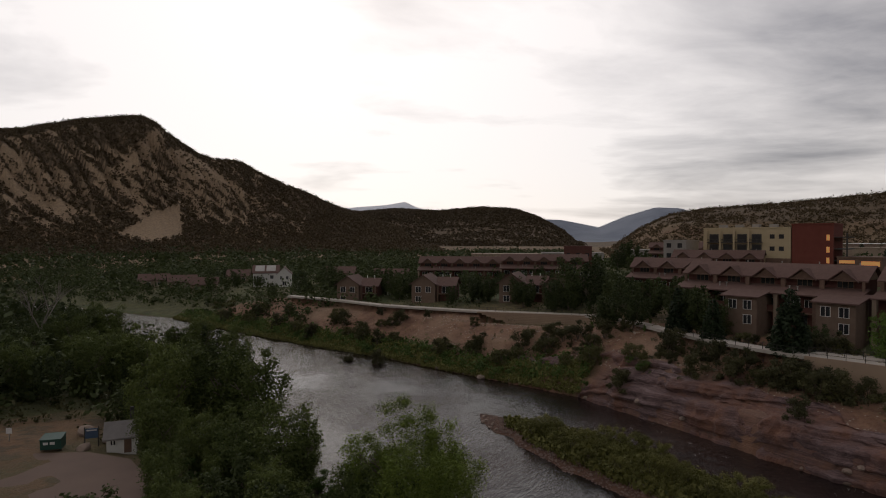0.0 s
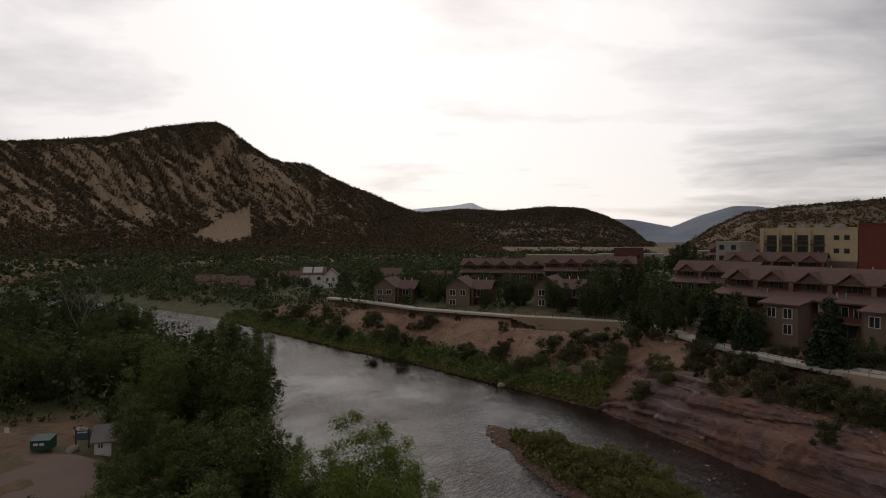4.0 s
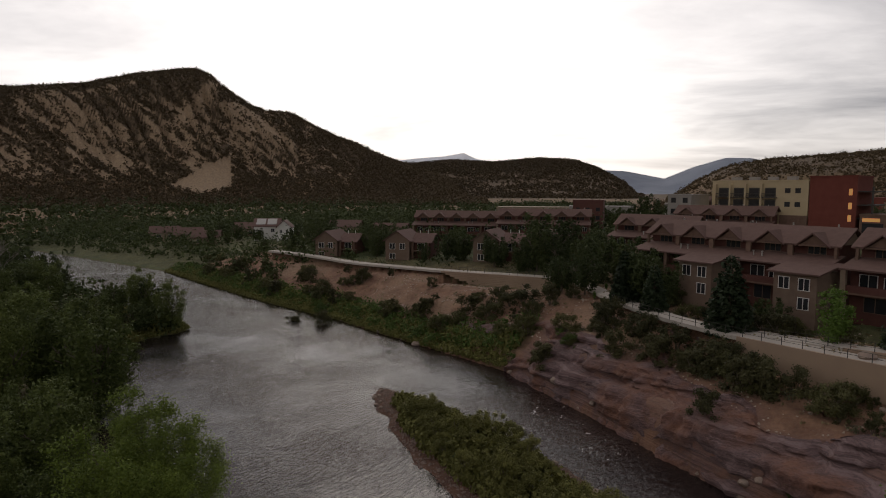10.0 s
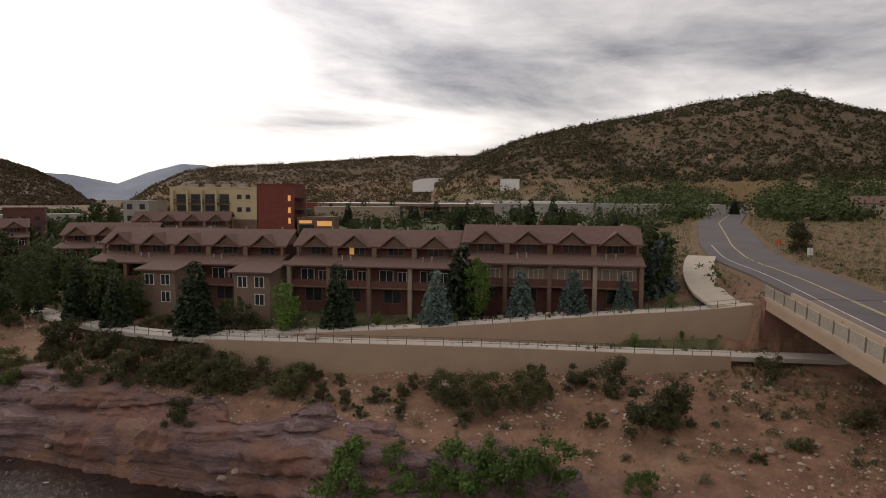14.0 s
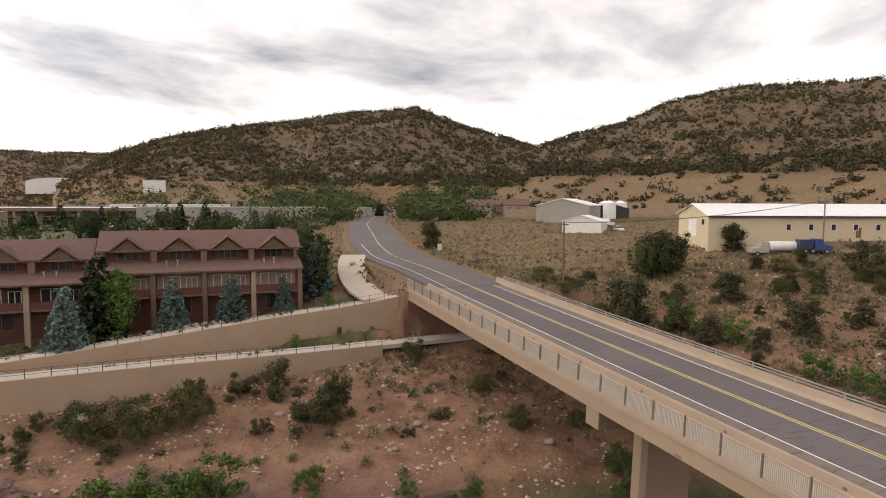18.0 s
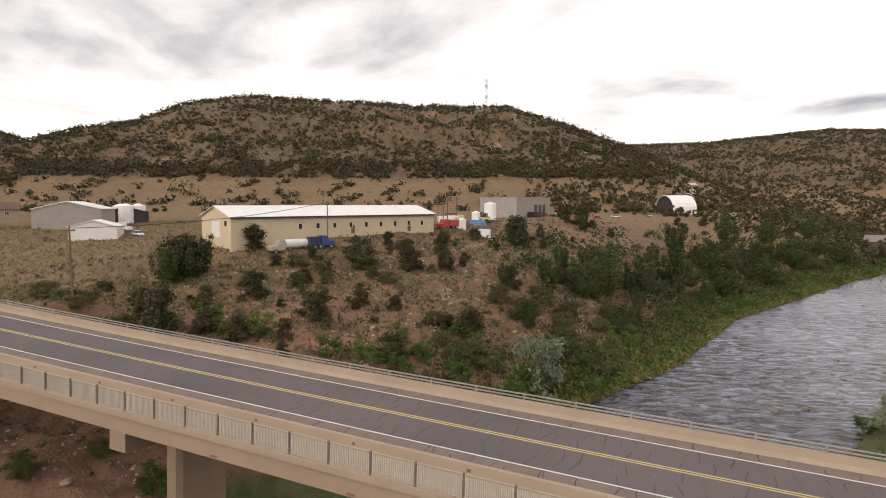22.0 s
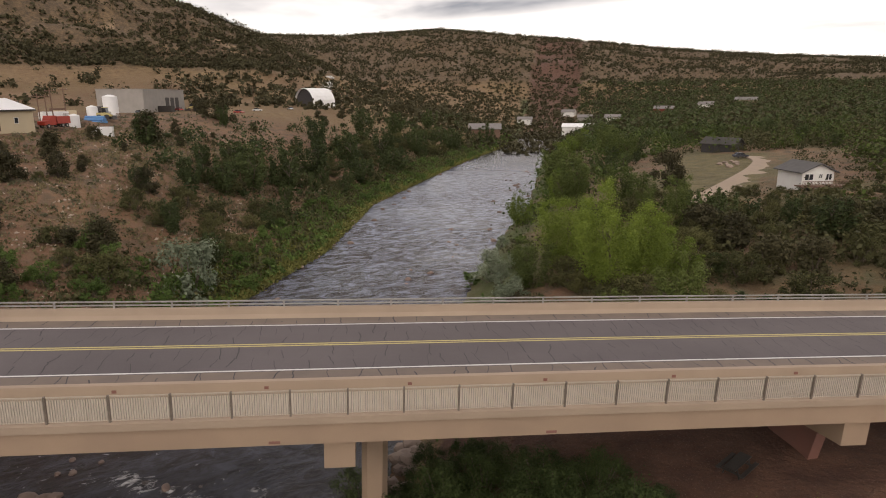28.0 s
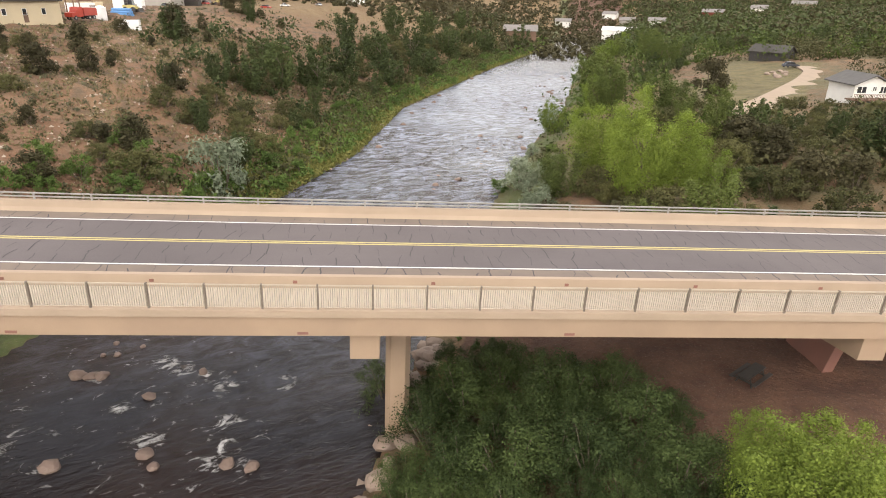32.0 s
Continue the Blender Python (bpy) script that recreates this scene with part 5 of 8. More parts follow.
# ---- yard across the river ----
def shed_building():
    ax, ay, az = 163.0, -11.5, 23.4
    b = thing("warehouse", "long cream steel warehouse with a white roof", "warehouse", ax, ay, az, math.degrees(math.atan2(-58.0, 16.0)))
    L, D, T = 60.0, 15.0, 4.7
    Shape().box(0, L, 0, D, -3, T).put("wall", M_CREAM, b)
    for gx in (0, L - 0.2):
        Shape().prism([(0, T), (D, T), (D / 2, T + 2.2)], "x", gx, gx + 0.2).put("gable", M_CREAM, b)
    Shape().slab([(-0.5, -0.6, T - 0.1), (L + 0.5, -0.6, T - 0.1), (L + 0.5, D / 2, T + 2.4), (-0.5, D / 2, T + 2.4)], 0.15).put("roof", M_WHITEROOF, b)
    Shape().slab([(L + 0.5, D + 0.6, T - 0.1), (-0.5, D + 0.6, T - 0.1), (-0.5, D / 2, T + 2.4), (L + 0.5, D / 2, T + 2.4)], 0.15).put("roof", M_WHITEROOF, b)
    Shape().box(-0.4, L + 0.4, -0.65, -0.55, T - 0.45, T - 0.12).put("eave_trim", M_DARKSTEEL, b)
    for k in range(9):
        window(b, 17 + k * 4.8, 1.6, 1.0, 1.2, -0.02, 1, frame=M_WHITEWALL)
    for dx in (31.5, 50.2):
        Shape().box(dx, dx + 1.1, -0.05, 0.02, 0, 2.1).put("door", M_TIMBER, b)
    Shape().box(-0.06, 0.02, 5.5, 9.5, 0, 3.6).put("end_door", M_WHITEWALL, b)
    Shape().box(-0.06, 0.02, 2.0, 3.0, 2.6, 3.7).put("end_window", M_GLASS, b)
    k = thing("yard_pole", "grey utility pole with a crossarm in front of the warehouse", "utility pole", ax + 1.5, ay - 22, az)
    Shape().rod((0, 0, -1), (0, 0, 8.4), 0.14, 7).put("pole", M_DEADWOOD, k)
    Shape().box(-0.9, 0.9, -0.08, 0.08, 7.7, 7.95).put("crossarm", M_DEADWOOD, k)


shed_building()
for x, y, turn in ((300, 62, -75), (312, 54, -70), (304, 46, -80)):
    gabled_house("tan_house", x, y, on_land(x, y), turn, 11, 8, 5.5, 2.4, M_TANSIDE, M_ROOF, "tan house with brown roof behind the field", windows=((-2.8, 3.2, 1.3, 1.3), (1.6, 3.2, 1.3, 1.3)), group="houses behind the field")
for x, y in ((262, 6), (266, 2), (269, 7.5)):
    tank = thing("storage_tank", "white upright storage tank in the yard", "tank", x, y, on_land(x, y), 0, "storage tanks")
    Shape().rod((0, 0, -0.3), (0, 0, 6.2), 2.4, 20).put("shell", M_WHITEROOF, tank)
    Shape().rod((0, 0, 6.2), (0, 0, 7.0), 2.4, 20, 0.3).put("lid", M_WHITEROOF, tank)
for k in range(7):
    bin_ = thing("block_bin", "grey concrete block bin for gravel", "bin", 282 - k * 1.2, 34 - k * 5.2, on_land(282 - k * 1.2, 34 - k * 5.2), -77, "block bins")
    Shape().box(0, 5.0, 0, 0.6, -0.5, 3.2).put("back_wall", M_GREY, bin_)
    Shape().box(0, 0.5, -4.5, 0, -0.5, 3.2).put("side_wall", M_GREY, bin_)


def truck(name, x, y, turn, cab, body, length, label, tank=False, z=None):
    t = thing(name, label, "truck", x, y, on_land(x, y) if z is None else z, turn, "yard vehicles")
    mc, mb = grained(name + "_cab_paint", cab, tuple(v * 0.8 for v in cab), 1.0, 0.4), grained(name + "_body_paint", body, tuple(v * 0.8 for v in body), 1.0, 0.5)
    Shape().prism([(0, 0.7), (0, 1.6), (1.5, 1.8), (1.9, 2.9), (3.3, 2.9), (3.3, 0.7)], "y", -1.15, 1.15).put("cab", mc, t)
    Shape().prism([(1.56, 1.85), (1.9, 2.7), (2.0, 2.7), (1.66, 1.85)], "y", -1.0, 1.0).put("windscreen", M_GLASS, t)
    Shape().box(0.2, length, -0.5, 0.5, 0.6, 0.9).put("chassis", M_DARKSTEEL, t)
    if tank:
        Shape().rod((3.6, 0, 2.0), (length, 0, 2.0), 1.0, 14).put("tank", mb, t)
    else:
        Shape().box(3.6, length, -1.2, 1.2, 0.95, 2.7).put("cargo_body", mb, t)
    for wx in (1.0, length - 2.4, length - 1.1):
        for wy in (-1.05, 1.05):
            wheel = Shape().rod((wx, wy - 0.15, 0.5), (wx, wy + 0.15, 0.5), 0.5, 12).put("wheel", M_SEAL, t)
            Shape().rod((wx, wy - 0.17, 0.5), (wx, wy + 0.17, 0.5), 0.24, 8).put("hub", M_STEEL, wheel)
    return t


def car(x, y, turn, paint, label, z=None, group="parked cars"):
    t = thing("car", label, "car", x, y, on_land(x, y) if z is None else z, turn, group)
    Shape().prism([(0, 0.35), (0.05, 0.75), (1.1, 0.92), (4.2, 0.95), (4.4, 0.4)], "y", -0.88, 0.88).put("body", paint, t)
    Shape().prism([(1.05, 0.9), (1.7, 1.42), (3.3, 1.45), (4.0, 0.93)], "y", -0.78, 0.78).put("cabin", M_GLASS, t)
    Shape().slab([(1.75, -0.72, 1.5), (3.25, -0.72, 1.52), (3.25, 0.72, 1.52), (1.75, 0.72, 1.5)], 0.06).put("roof", paint, t)
    for wx in (0.85, 3.5):
        for wy in (-0.8, 0.8):
            Shape().rod((wx, wy - 0.1, 0.32), (wx, wy + 0.1, 0.32), 0.32, 10).put("wheel", M_SEAL, t)
    return t


CARS = [grained("car_white", (0.7, 0.7, 0.7), (0.6, 0.6, 0.6), 1, 0.35), grained("car_silver", (0.35, 0.36, 0.38), (0.3, 0.3, 0.32), 1, 0.3, 0.4),
        grained("car_dark", (0.03, 0.035, 0.045), (0.05, 0.05, 0.06), 1, 0.3), grained("car_red", (0.35, 0.03, 0.02), (0.28, 0.03, 0.02), 1, 0.35)]
COLOURS = ("white", "silver", "dark", "red")
truck("red_truck", 183, -73, -75, (0.42, 0.05, 0.03), (0.42, 0.06, 0.04), 7.5, "red lorry parked at the edge of the yard")
truck("blue_truck", 162, -34, 95, (0.03, 0.06, 0.2), (0.02, 0.03, 0.08), 6.0, "dark blue lorry beside the warehouse")
truck("tank_truck", 160.5, -19, -75, (0.4, 0.36, 0.3), (0.72, 0.70, 0.68), 11.0, "long white tanker lorry beside the warehouse", True)
truck("white_truck", 214, 12, 60, (0.7, 0.7, 0.7), (0.75, 0.74, 0.73), 7.5, "white box lorry beside a grey shed")
truck("white_truck", 220, 6, 60, (0.7, 0.7, 0.7), (0.75, 0.74, 0.73), 7.0, "white box lorry beside a grey shed")
truck("blue_truck", 258, -150, 30, (0.05, 0.2, 0.5), (0.6, 0.6, 0.6), 9.0, "blue lorry with a pale body in the yard")
car(206, 4, 20, CARS[0], "white parked car on the yard gravel", group="yard cars")
gabled_house("white_shed", 204, 15, on_land(204, 15), -100, 11, 10, 3.4, 1.6, M_WHITEWALL, M_WHITEROOF, "small white gabled shed", "shed", over=0.3, ridge="y")
gabled_house("grey_shed", 236, 22, on_land(236, 22), -100, 18, 22, 6.0, 2.2, M_GREY, M_WHITEROOF, "tall grey shed with a white roof", "shed", over=0.3, ridge="y")
# the barn's open sides are solid near-black walls, standing for the shade inside
gabled_house("open_barn", 262, 6, on_land(262, 6), -90, 14, 12, 4.0, 1.8, M_SEAL, M_DARKSTEEL, "dark open-sided steel barn in the yard", "barn", over=0.4, ridge="y")
flat_block("grey_store", 245, -145.5, 25.6, -60, 40, 18, 8.0, M_GREY, "long grey flat-roofed store building", 0, 0, "building")
for k in range(3):
    Shape().box(20 + k * 5, 23.5 + k * 5, -0.06, 0.02, 0, 5).put("bay_door", M_DARKSTEEL, bpy.data.objects["grey_store"])
tk = thing("storage_tank", "upright white storage tank", "tank", 224, -118, on_land(224, -118))
Shape().rod((0, 0, -1), (0, 0, 6.4), 2.3, 20).put("shell", M_WHITEROOF, tk, smooth=False)
Shape().rod((0, 0, 6.4), (0, 0, 7.0), 2.3, 20, 0.6).put("top", M_WHITEROOF, tk)
arch = thing("fabric_shelter", "white arched fabric shelter with an open dark end", "shelter", 273, -261, on_land(268, -265) + 0.6, 166.7)
outer = [(9 - 9 * math.cos(a * math.pi / 12), 9 * math.sin(a * math.pi / 12) * 0.95 - 3.5 * (a in (0, 12))) for a in range(13)]
inner = [(9 - 8.7 * math.cos(a * math.pi / 12), 8.7 * math.sin(a * math.pi / 12) * 0.95 - 3.5 * (a in (0, 12))) for a in range(13)]
Shape().prism(outer + inner[::-1], "y", 0, 15).put("cover", M_WHITEROOF, arch)
# near-black sheet in the open end stands for the shade within
Shape().prism(inner, "y", 1.2, 1.5).put("dark_inside", M_SEAL, arch)
for k in range(14):
    x, y = 225 + 11 * (k % 7) + random.uniform(-4, 4), -100 - 22 * (k % 5) - 30 * (k // 7) + random.uniform(-6, 6)
    car(x, y, random.uniform(0, 180), CARS[k % 4], COLOURS[k % 4] + " parked vehicle in the gravel yard", group="yard cars")
for k in range(9):
    x, y = 280 + 9 * k, -300 - 12 * k
    truck("white_truck", x, y, 20, (0.6, 0.6, 0.6), (0.75, 0.74, 0.73), 7 + k % 3, "white trailer lorry in the far yard")
for x, y, c, w in ((206, -92, M_WHITEROOF, 7), (214, -100, M_CREAM, 6), (238, -110, M_TIMBER, 4), (246, -160, M_DARKSTEEL, 8), (178, -88, M_WHITEROOF, 5), (232, -96, M_RSTUCCO, 3)):
    b = thing("container", "steel container standing in the yard", "container", x, y, on_land(x, y), random.uniform(0, 90), "yard containers")
    Shape().box(0, w, 0, 2.4, 0, 2.5).put("body", c, b)
    for k in range(int(w / 0.5)):
        Shape().box(0.1 + k * 0.5, 0.25 + k * 0.5, -0.04, 0, 0.1, 2.4).put("rib", c, b)


def utility_pole(x, y, tall, label, arms=1):
    k = thing("utility_pole", label, "utility pole", x, y, on_land(x, y), 40, "utility poles")
    Shape().rod((0, 0, -1), (0, 0, tall), 0.18, 8, 0.13).put("pole", M_TIMBER, k)
    for j in range(arms):
        Shape().box(-1.2, 1.2, -0.07, 0.07, tall - 0.7 - j, tall - 0.5 - j).put("crossarm", M_TIMBER, k)
        for ix in (-1.0, 0, 1.0):
            Shape().rod((ix, 0, tall - 0.5 - j), (ix, 0, tall - 0.25 - j), 0.07, 6).put("insulator", M_GREY, k)


utility_pole(130.0, 16.6, 11.5, "brown wooden utility pole on the slope behind the bridge")
for x, y, t in ((190, -80, 9), (205, -92, 9), (200, -84, 7), (185, -74, 8), (268, -225, 10)):
    utility_pole(x, y, t, "wooden utility pole in the gravel yard")
tower = thing("radio_tower", "slim red and white lattice mast on the ridge", "radio mast", 26 + 600 * math.sin(radians(122.8)), 11.7 + 600 * math.cos(radians(122.8)), 0)
tower.location.z = on_land(tower.location.x, tower.location.y) - 1
for k in range(6):
    sh = Shape()
    for a, b in ((-1, -1), (1, -1), (0, 1)):
        sh.rod((a, b, k * 5), (a, b, k * 5 + 5), 0.22, 4)
    sh.rod((-1, -1, k * 5), (1, -1, k * 5 + 5), 0.14, 4).rod((1, -1, k * 5), (0, 1, k * 5 + 5), 0.14, 4)
    sh.put("mast_section", M_WHITEWALL if k % 2 else M_RSTUCCO, tower)

# wires from the slope pole over the yard
wires = thing("power_line", "thin dark overhead wires between utility poles", "power line")
for j, off in enumerate((-0.9, 0.0, 0.9)):
    a, b = (130 + off * 0.8, 16.6 + off * 0.6, on_land(130, 16.6) + 11.2), (164.5 + off * 0.8, -33.5, 31.2)
    wire = Shape()
    for k in range(10):
        p, q = [Vector(a).lerp(Vector(b), f) - Vector((0, 0, 4.4 * f * (1 - f))) for f in (k / 10, (k + 1) / 10)]
        wire.rod(p, q, 0.025, 4)
    wire.put("wire", M_SEAL, wires)


def pipe_stack(x, y, turn, n, label, mat):
    """Pipes laid in a pyramid."""
    st = thing("pipe_stack", label, "pipes", x, y, on_land(x, y), turn, "pipe stacks")
    for row in range(n):
        for k in range(n - row):
            Shape().rod((0, (k + row * 0.5) * 0.8, 0.4 + row * 0.7), (6, (k + row * 0.5) * 0.8, 0.4 + row * 0.7), 0.38, 9).put("pipe", mat, st)


def pallet_stack(x, y, turn, n):
    st = thing("pallet_stack", "stack of brown wooden pallets in the yard", "pallets", x, y, on_land(x, y), turn, "pallet stacks")
    for k in range(n):
        Shape().box(0, 1.2, 0, 1.0, k * 0.32 + 0.1, k * 0.32 + 0.26).put("pallet", M_TIMBER, st)


def loader(x, y, turn):
    """A wheeled loader with cab, arms and bucket."""
    ld = thing("wheel_loader", "yellow wheel loader standing in the gravel yard", "loader", x, y, on_land(x, y), turn)
    Shape().prism([(0, 0.9), (0, 2.0), (2.6, 2.1), (3.2, 1.4), (3.2, 0.9)], "y", -0.9, 0.9).put("body", M_YELLOW, ld)
    cab = Shape().prism([(1.6, 2.05), (1.7, 3.4), (2.7, 3.4), (2.9, 2.0)], "y", -0.7, 0.7).put("cab", M_GLASS, ld)
    Shape().box(1.6, 2.8, -0.75, 0.75, 3.4, 3.52).put("cab_roof", M_YELLOW, cab)
    for sy in (-0.6, 0.6):
        Shape().rod((2.9, sy, 1.7), (4.7, sy, 0.8), 0.14, 6).put("lift_arm", M_YELLOW, ld)
    Shape().prism([(4.5, 0.1), (4.6, 1.2), (4.8, 1.2), (4.9, 0.35), (5.6, 0.15), (5.6, 0.05)], "y", -1.3, 1.3).put("bucket", M_DARKSTEEL, ld)
    for wx in (0.8, 3.0):
        for sy in (-1.0, 1.0):
            Shape().rod((wx, sy - 0.25, 0.75), (wx, sy + 0.25, 0.75), 0.75, 14).put("wheel", M_SEAL, ld)


M_PALEBLUE = grained("blue_plastic", (0.10, 0.25, 0.48), (0.08, 0.2, 0.4), 1.0, 0.5)
pipe_stack(196, -98, 20, 3, "stack of pale blue pipes in the gravel yard", M_PALEBLUE)
pipe_stack(205, -106, -30, 3, "stack of grey steel pipes in the gravel yard", M_STEEL)
pipe_stack(238, -128, 25, 4, "stack of dark steel pipes in the gravel yard", M_DARKSTEEL)
for x, y, n in ((190, -88, 4), (193, -91, 3), (210, -112, 5), (219, -109, 4), (226, -126, 3), (248, -170, 5), (200, -90, 6)):
    pallet_stack(x, y, (x * 37) % 90, n)
loader(203, -100, 210)
loader(252, -176, 30)
for x, y, w, mat in ((188, -84, 2.2, M_WHITEROOF), (212, -104, 2.6, M_WHITEROOF), (236, -120, 2.0, M_SEAL)):
    tk = thing("storage_tank", "small upright plastic tank in the yard", "tank", x, y, on_land(x, y), 0, "yard tanks")
    Shape().rod((0, 0, -0.3), (0, 0, w * 1.3), w * 0.6, 16).put("shell", mat, tk)
    Shape().rod((0, 0, w * 1.3), (0, 0, w * 1.5), w * 0.6, 16, 0.25).put("lid", mat, tk)

# ---- houses up the river ----
wh = gabled_house("white_house", 19.2, -128.6, on_land(20.2, -129.3) + 1.0, 214, 6.6, 7.6, 2.6, 1.5, M_WHITEWALL, M_DARKROOF, "white bungalow with a grey gable roof and a deck", "house",
                  [(-1.9, 0.9, 1.8, 1.1), (0.5, 1.3, 0.7, 0.7), (2.2, 0.9, 1.2, 1.1)], 0.7, "y")
Shape().box(-4.75, 4.75, -2.4, 0, -0.25, 0.0).put("porch_floor", M_TIMBER, wh)
rl = Shape().box(-4.75, 4.75, -2.4, -2.3, 0.85, 0.95)
for k in range(33):
    rl.box(-4.7 + k * 0.29, -4.63 + k * 0.29, -2.38, -2.32, 0, 0.9)
rl.put("porch_rail", M_TIMBER, wh)
for k in range(5):
    Shape().box(-4.7 + k * 2.3, -4.5 + k * 2.3, -2.4, -2.2, -3, 0).put("porch_post", M_TIMBER, wh)
# open carport, its shaded inside put in as solid near-black walls
gabled_house("dark_cabin", 45, -212, on_land(45, -212), 160, 11, 7, 3.0, 1.8, M_SEAL, M_DARKSTEEL, "dark low carport behind a gravel turning", "cabin", over=0.6)
car(35, -192, 40, CARS[2], "dark parked car by the carport")
gabled_house("lodge", 205, -372, on_land(205, -372), 25, 20, 12, 5, 3, M_TIMBER, M_GREYROOF, "brown timber lodge above the river bend", "house", [(-5, 1, 3, 1.6), (4, 1, 3, 1.6)], 1.0)
for x, y, turn, w, mat in ((168, -470, 10, 26, M_WHITEWALL), (150, -500, 10, 12, M_WHITEWALL), (190, -560, 15, 14, M_GREY), (120, -560, 0, 16, M_RSTUCCO), (90, -590, 0, 12, M_WHITEWALL), (230, -640, 0, 14, M_WHITEWALL),
                           (60, -620, 0, 18, M_TANSIDE), (250, -560, 20, 14, M_WHITEWALL)):
    gabled_house("house", x, y, on_land(x, y), turn, w, 9, 4.2, 2.2, mat, M_WHITEROOF if w > 20 else M_GREYROOF, "distant house among trees up the valley", "house", [(-3, 1.2, 2, 1.5), (3, 1.2, 2, 1.5)], 0.6, "x", "upriver houses")
M_GRAVEL = grained("gravel_drive", (0.34, 0.26, 0.19), (0.28, 0.21, 0.155), 0.5, 0.95, world=True)
DRIVEWAY = [(41, -108, 0), (38.2, -118.5, 0), (35.5, -133, 0), (33.3, -147.8, 0), (30.5, -166, 0), (29.5, -182, 0), (33, -194, 0)]
tagged(laid("gravel_drive", [(a, b, on_land(a, b)) for a, b, _ in DRIVEWAY], [(-3, -1.2), (-3, 0.12), (3, 0.12), (3, -1.2)], M_GRAVEL), "pale gravel drive to the white house", "road", kind="structure")

# ---- landing place with car park ----
table = thing("picnic_table", "dark picnic table on bare soil under the bridge", "table", 26.1, -31.0, on_land(26.1, -31.0), 70)
Shape().box(-1.3, 1.3, -0.4, 0.4, 0.7, 0.78).put("tabletop", M_DARKSTEEL, table)
for sy in (-0.8, 0.8):
    Shape().box(-1.3, 1.3, sy - 0.14, sy + 0.14, 0.42, 0.48).put("bench", M_DARKSTEEL, table)
for sx in (-0.9, 0.9):
    Shape().box(sx - 0.06, sx + 0.06, -0.75, 0.75, 0.3, 0.4).put("leg_rail", M_DARKSTEEL, table)
    for sy in (-0.35, 0.35):
        Shape().rod((sx, sy * 1.6, 0), (sx, sy, 0.72), 0.06, 5).put("leg", M_DARKSTEEL, table)
FOOTPATH = [(10, -8, 0), (15, -18, 0), (17, -22, 0), (15.5, -28, 0), (10, -36, 0)]
tagged(laid("foot_path", [(a, b, on_land(a, b)) for a, b, _ in FOOTPATH], [(-1.3, -0.6), (-1.3, 0.1), (1.3, 0.1), (1.3, -0.6)], M_GRAVELPATH), "worn tan path under the bridge", "path", kind="structure")
M_LOT = grained("reddish_asphalt", (0.17, 0.115, 0.09), (0.14, 0.095, 0.075), 0.3, 0.95, world=True)
lot = Shape()
ring = [(-80, 36), (-24, 36), (-23.5, 50), (-25, 58), (-28, 65), (-32, 70), (-38, 72.5), (-50, 72), (-64, 69), (-80, 60)]
LOTZ = 5.15
lot.prism([(a, b) for a, b in ring], "z", LOTZ - 0.6, LOTZ)
tagged(lot.put("car_park", M_LOT), "reddish asphalt turning circle by the river", "car park", kind="structure")
isl = Shape().prism([(-44 + 5.5 * math.cos(a), 55 + 6 * math.sin(a)) for a in np.linspace(0, 6.283, 24, endpoint=False)], "z", LOTZ - 0.4, LOTZ + 0.14)
tagged(isl.put("planted_circle", grained("dry_lawn", (0.06, 0.075, 0.025), (0.1, 0.09, 0.04), 0.8, 0.95, world=True)), "grassed circle with a pale kerb in the car park", "lawn", kind="structure")
toilet = gabled_house("toilet_block", -35.5, 75.5, on_land(-35.5, 75.5) + 0.1, 20, 3.2, 3.4, 2.1, 1.3, M_WHITEWALL, M_GREYROOF, "small grey-roofed toilet block with a dark vent pipe", "hut", [(-0.9, 1.1, 0.6, 0.5)], 0.4, "x")
Shape().rod((1.0, 2.6, 1.5), (1.0, 2.6, 4.9), 0.24, 10).put("vent_pipe", M_SEAL, toilet)
Shape().box(0.3, 1.1, -0.05, 0.02, 0, 1.9).put("door", M_TIMBER, toilet)
M_BIN = grained("green_bin_paint", (0.015, 0.06, 0.045), (0.02, 0.08, 0.06), 1.5, 0.5)
bn = thing("rubbish_skip", "dark green lidded rubbish skip", "bin", -43.5, 72.8, 5.2, 12)
Shape().prism([(0, 0.1), (-0.1, 1.3), (1.7, 1.5), (1.6, 0.1)], "x", 0, 2.2).put("body", M_BIN, bn)
Shape().slab([(-0.05, -0.2, 1.34), (2.25, -0.2, 1.34), (2.25, 1.75, 1.6), (-0.05, 1.75, 1.6)], 0.06).put("lid", M_BIN, bn)
for k in range(2):
    Shape().box(0.35 + k * 0.7, 0.85 + k * 0.7, -0.12, -0.08, 0.7, 1.0).put("label_plate", M_WHITE, bn)
ks = thing("notice_board", "blue notice board on two dark posts", "sign", -40.2, 76.2, on_land(-40.2, 76.2), 15)
for px in (0, 1.5):
    Shape().box(px - 0.07, px + 0.07, -0.07, 0.07, -0.3, 2.3).put("post", M_DARKSTEEL, ks)
Shape().box(0.07, 1.43, -0.04, 0.04, 0.9, 2.1).put("panel", grained("blue_sign", (0.03, 0.06, 0.12), (0.05, 0.09, 0.15), 2, 0.5), ks)
Shape().box(0.2, 1.3, -0.06, -0.045, 1.8, 1.95).put("heading_bar", M_WHITE, ks)
sg = thing("small_sign", "small white sign on a post", "sign", -49, 76, on_land(-49, 76))
Shape().box(-0.04, 0.04, -0.04, 0.04, -0.3, 1.6).put("post", M_STEEL, sg)
Shape().box(-0.35, 0.35, -0.07, -0.045, 0.9, 1.6).put("plate", M_WHITE, sg)
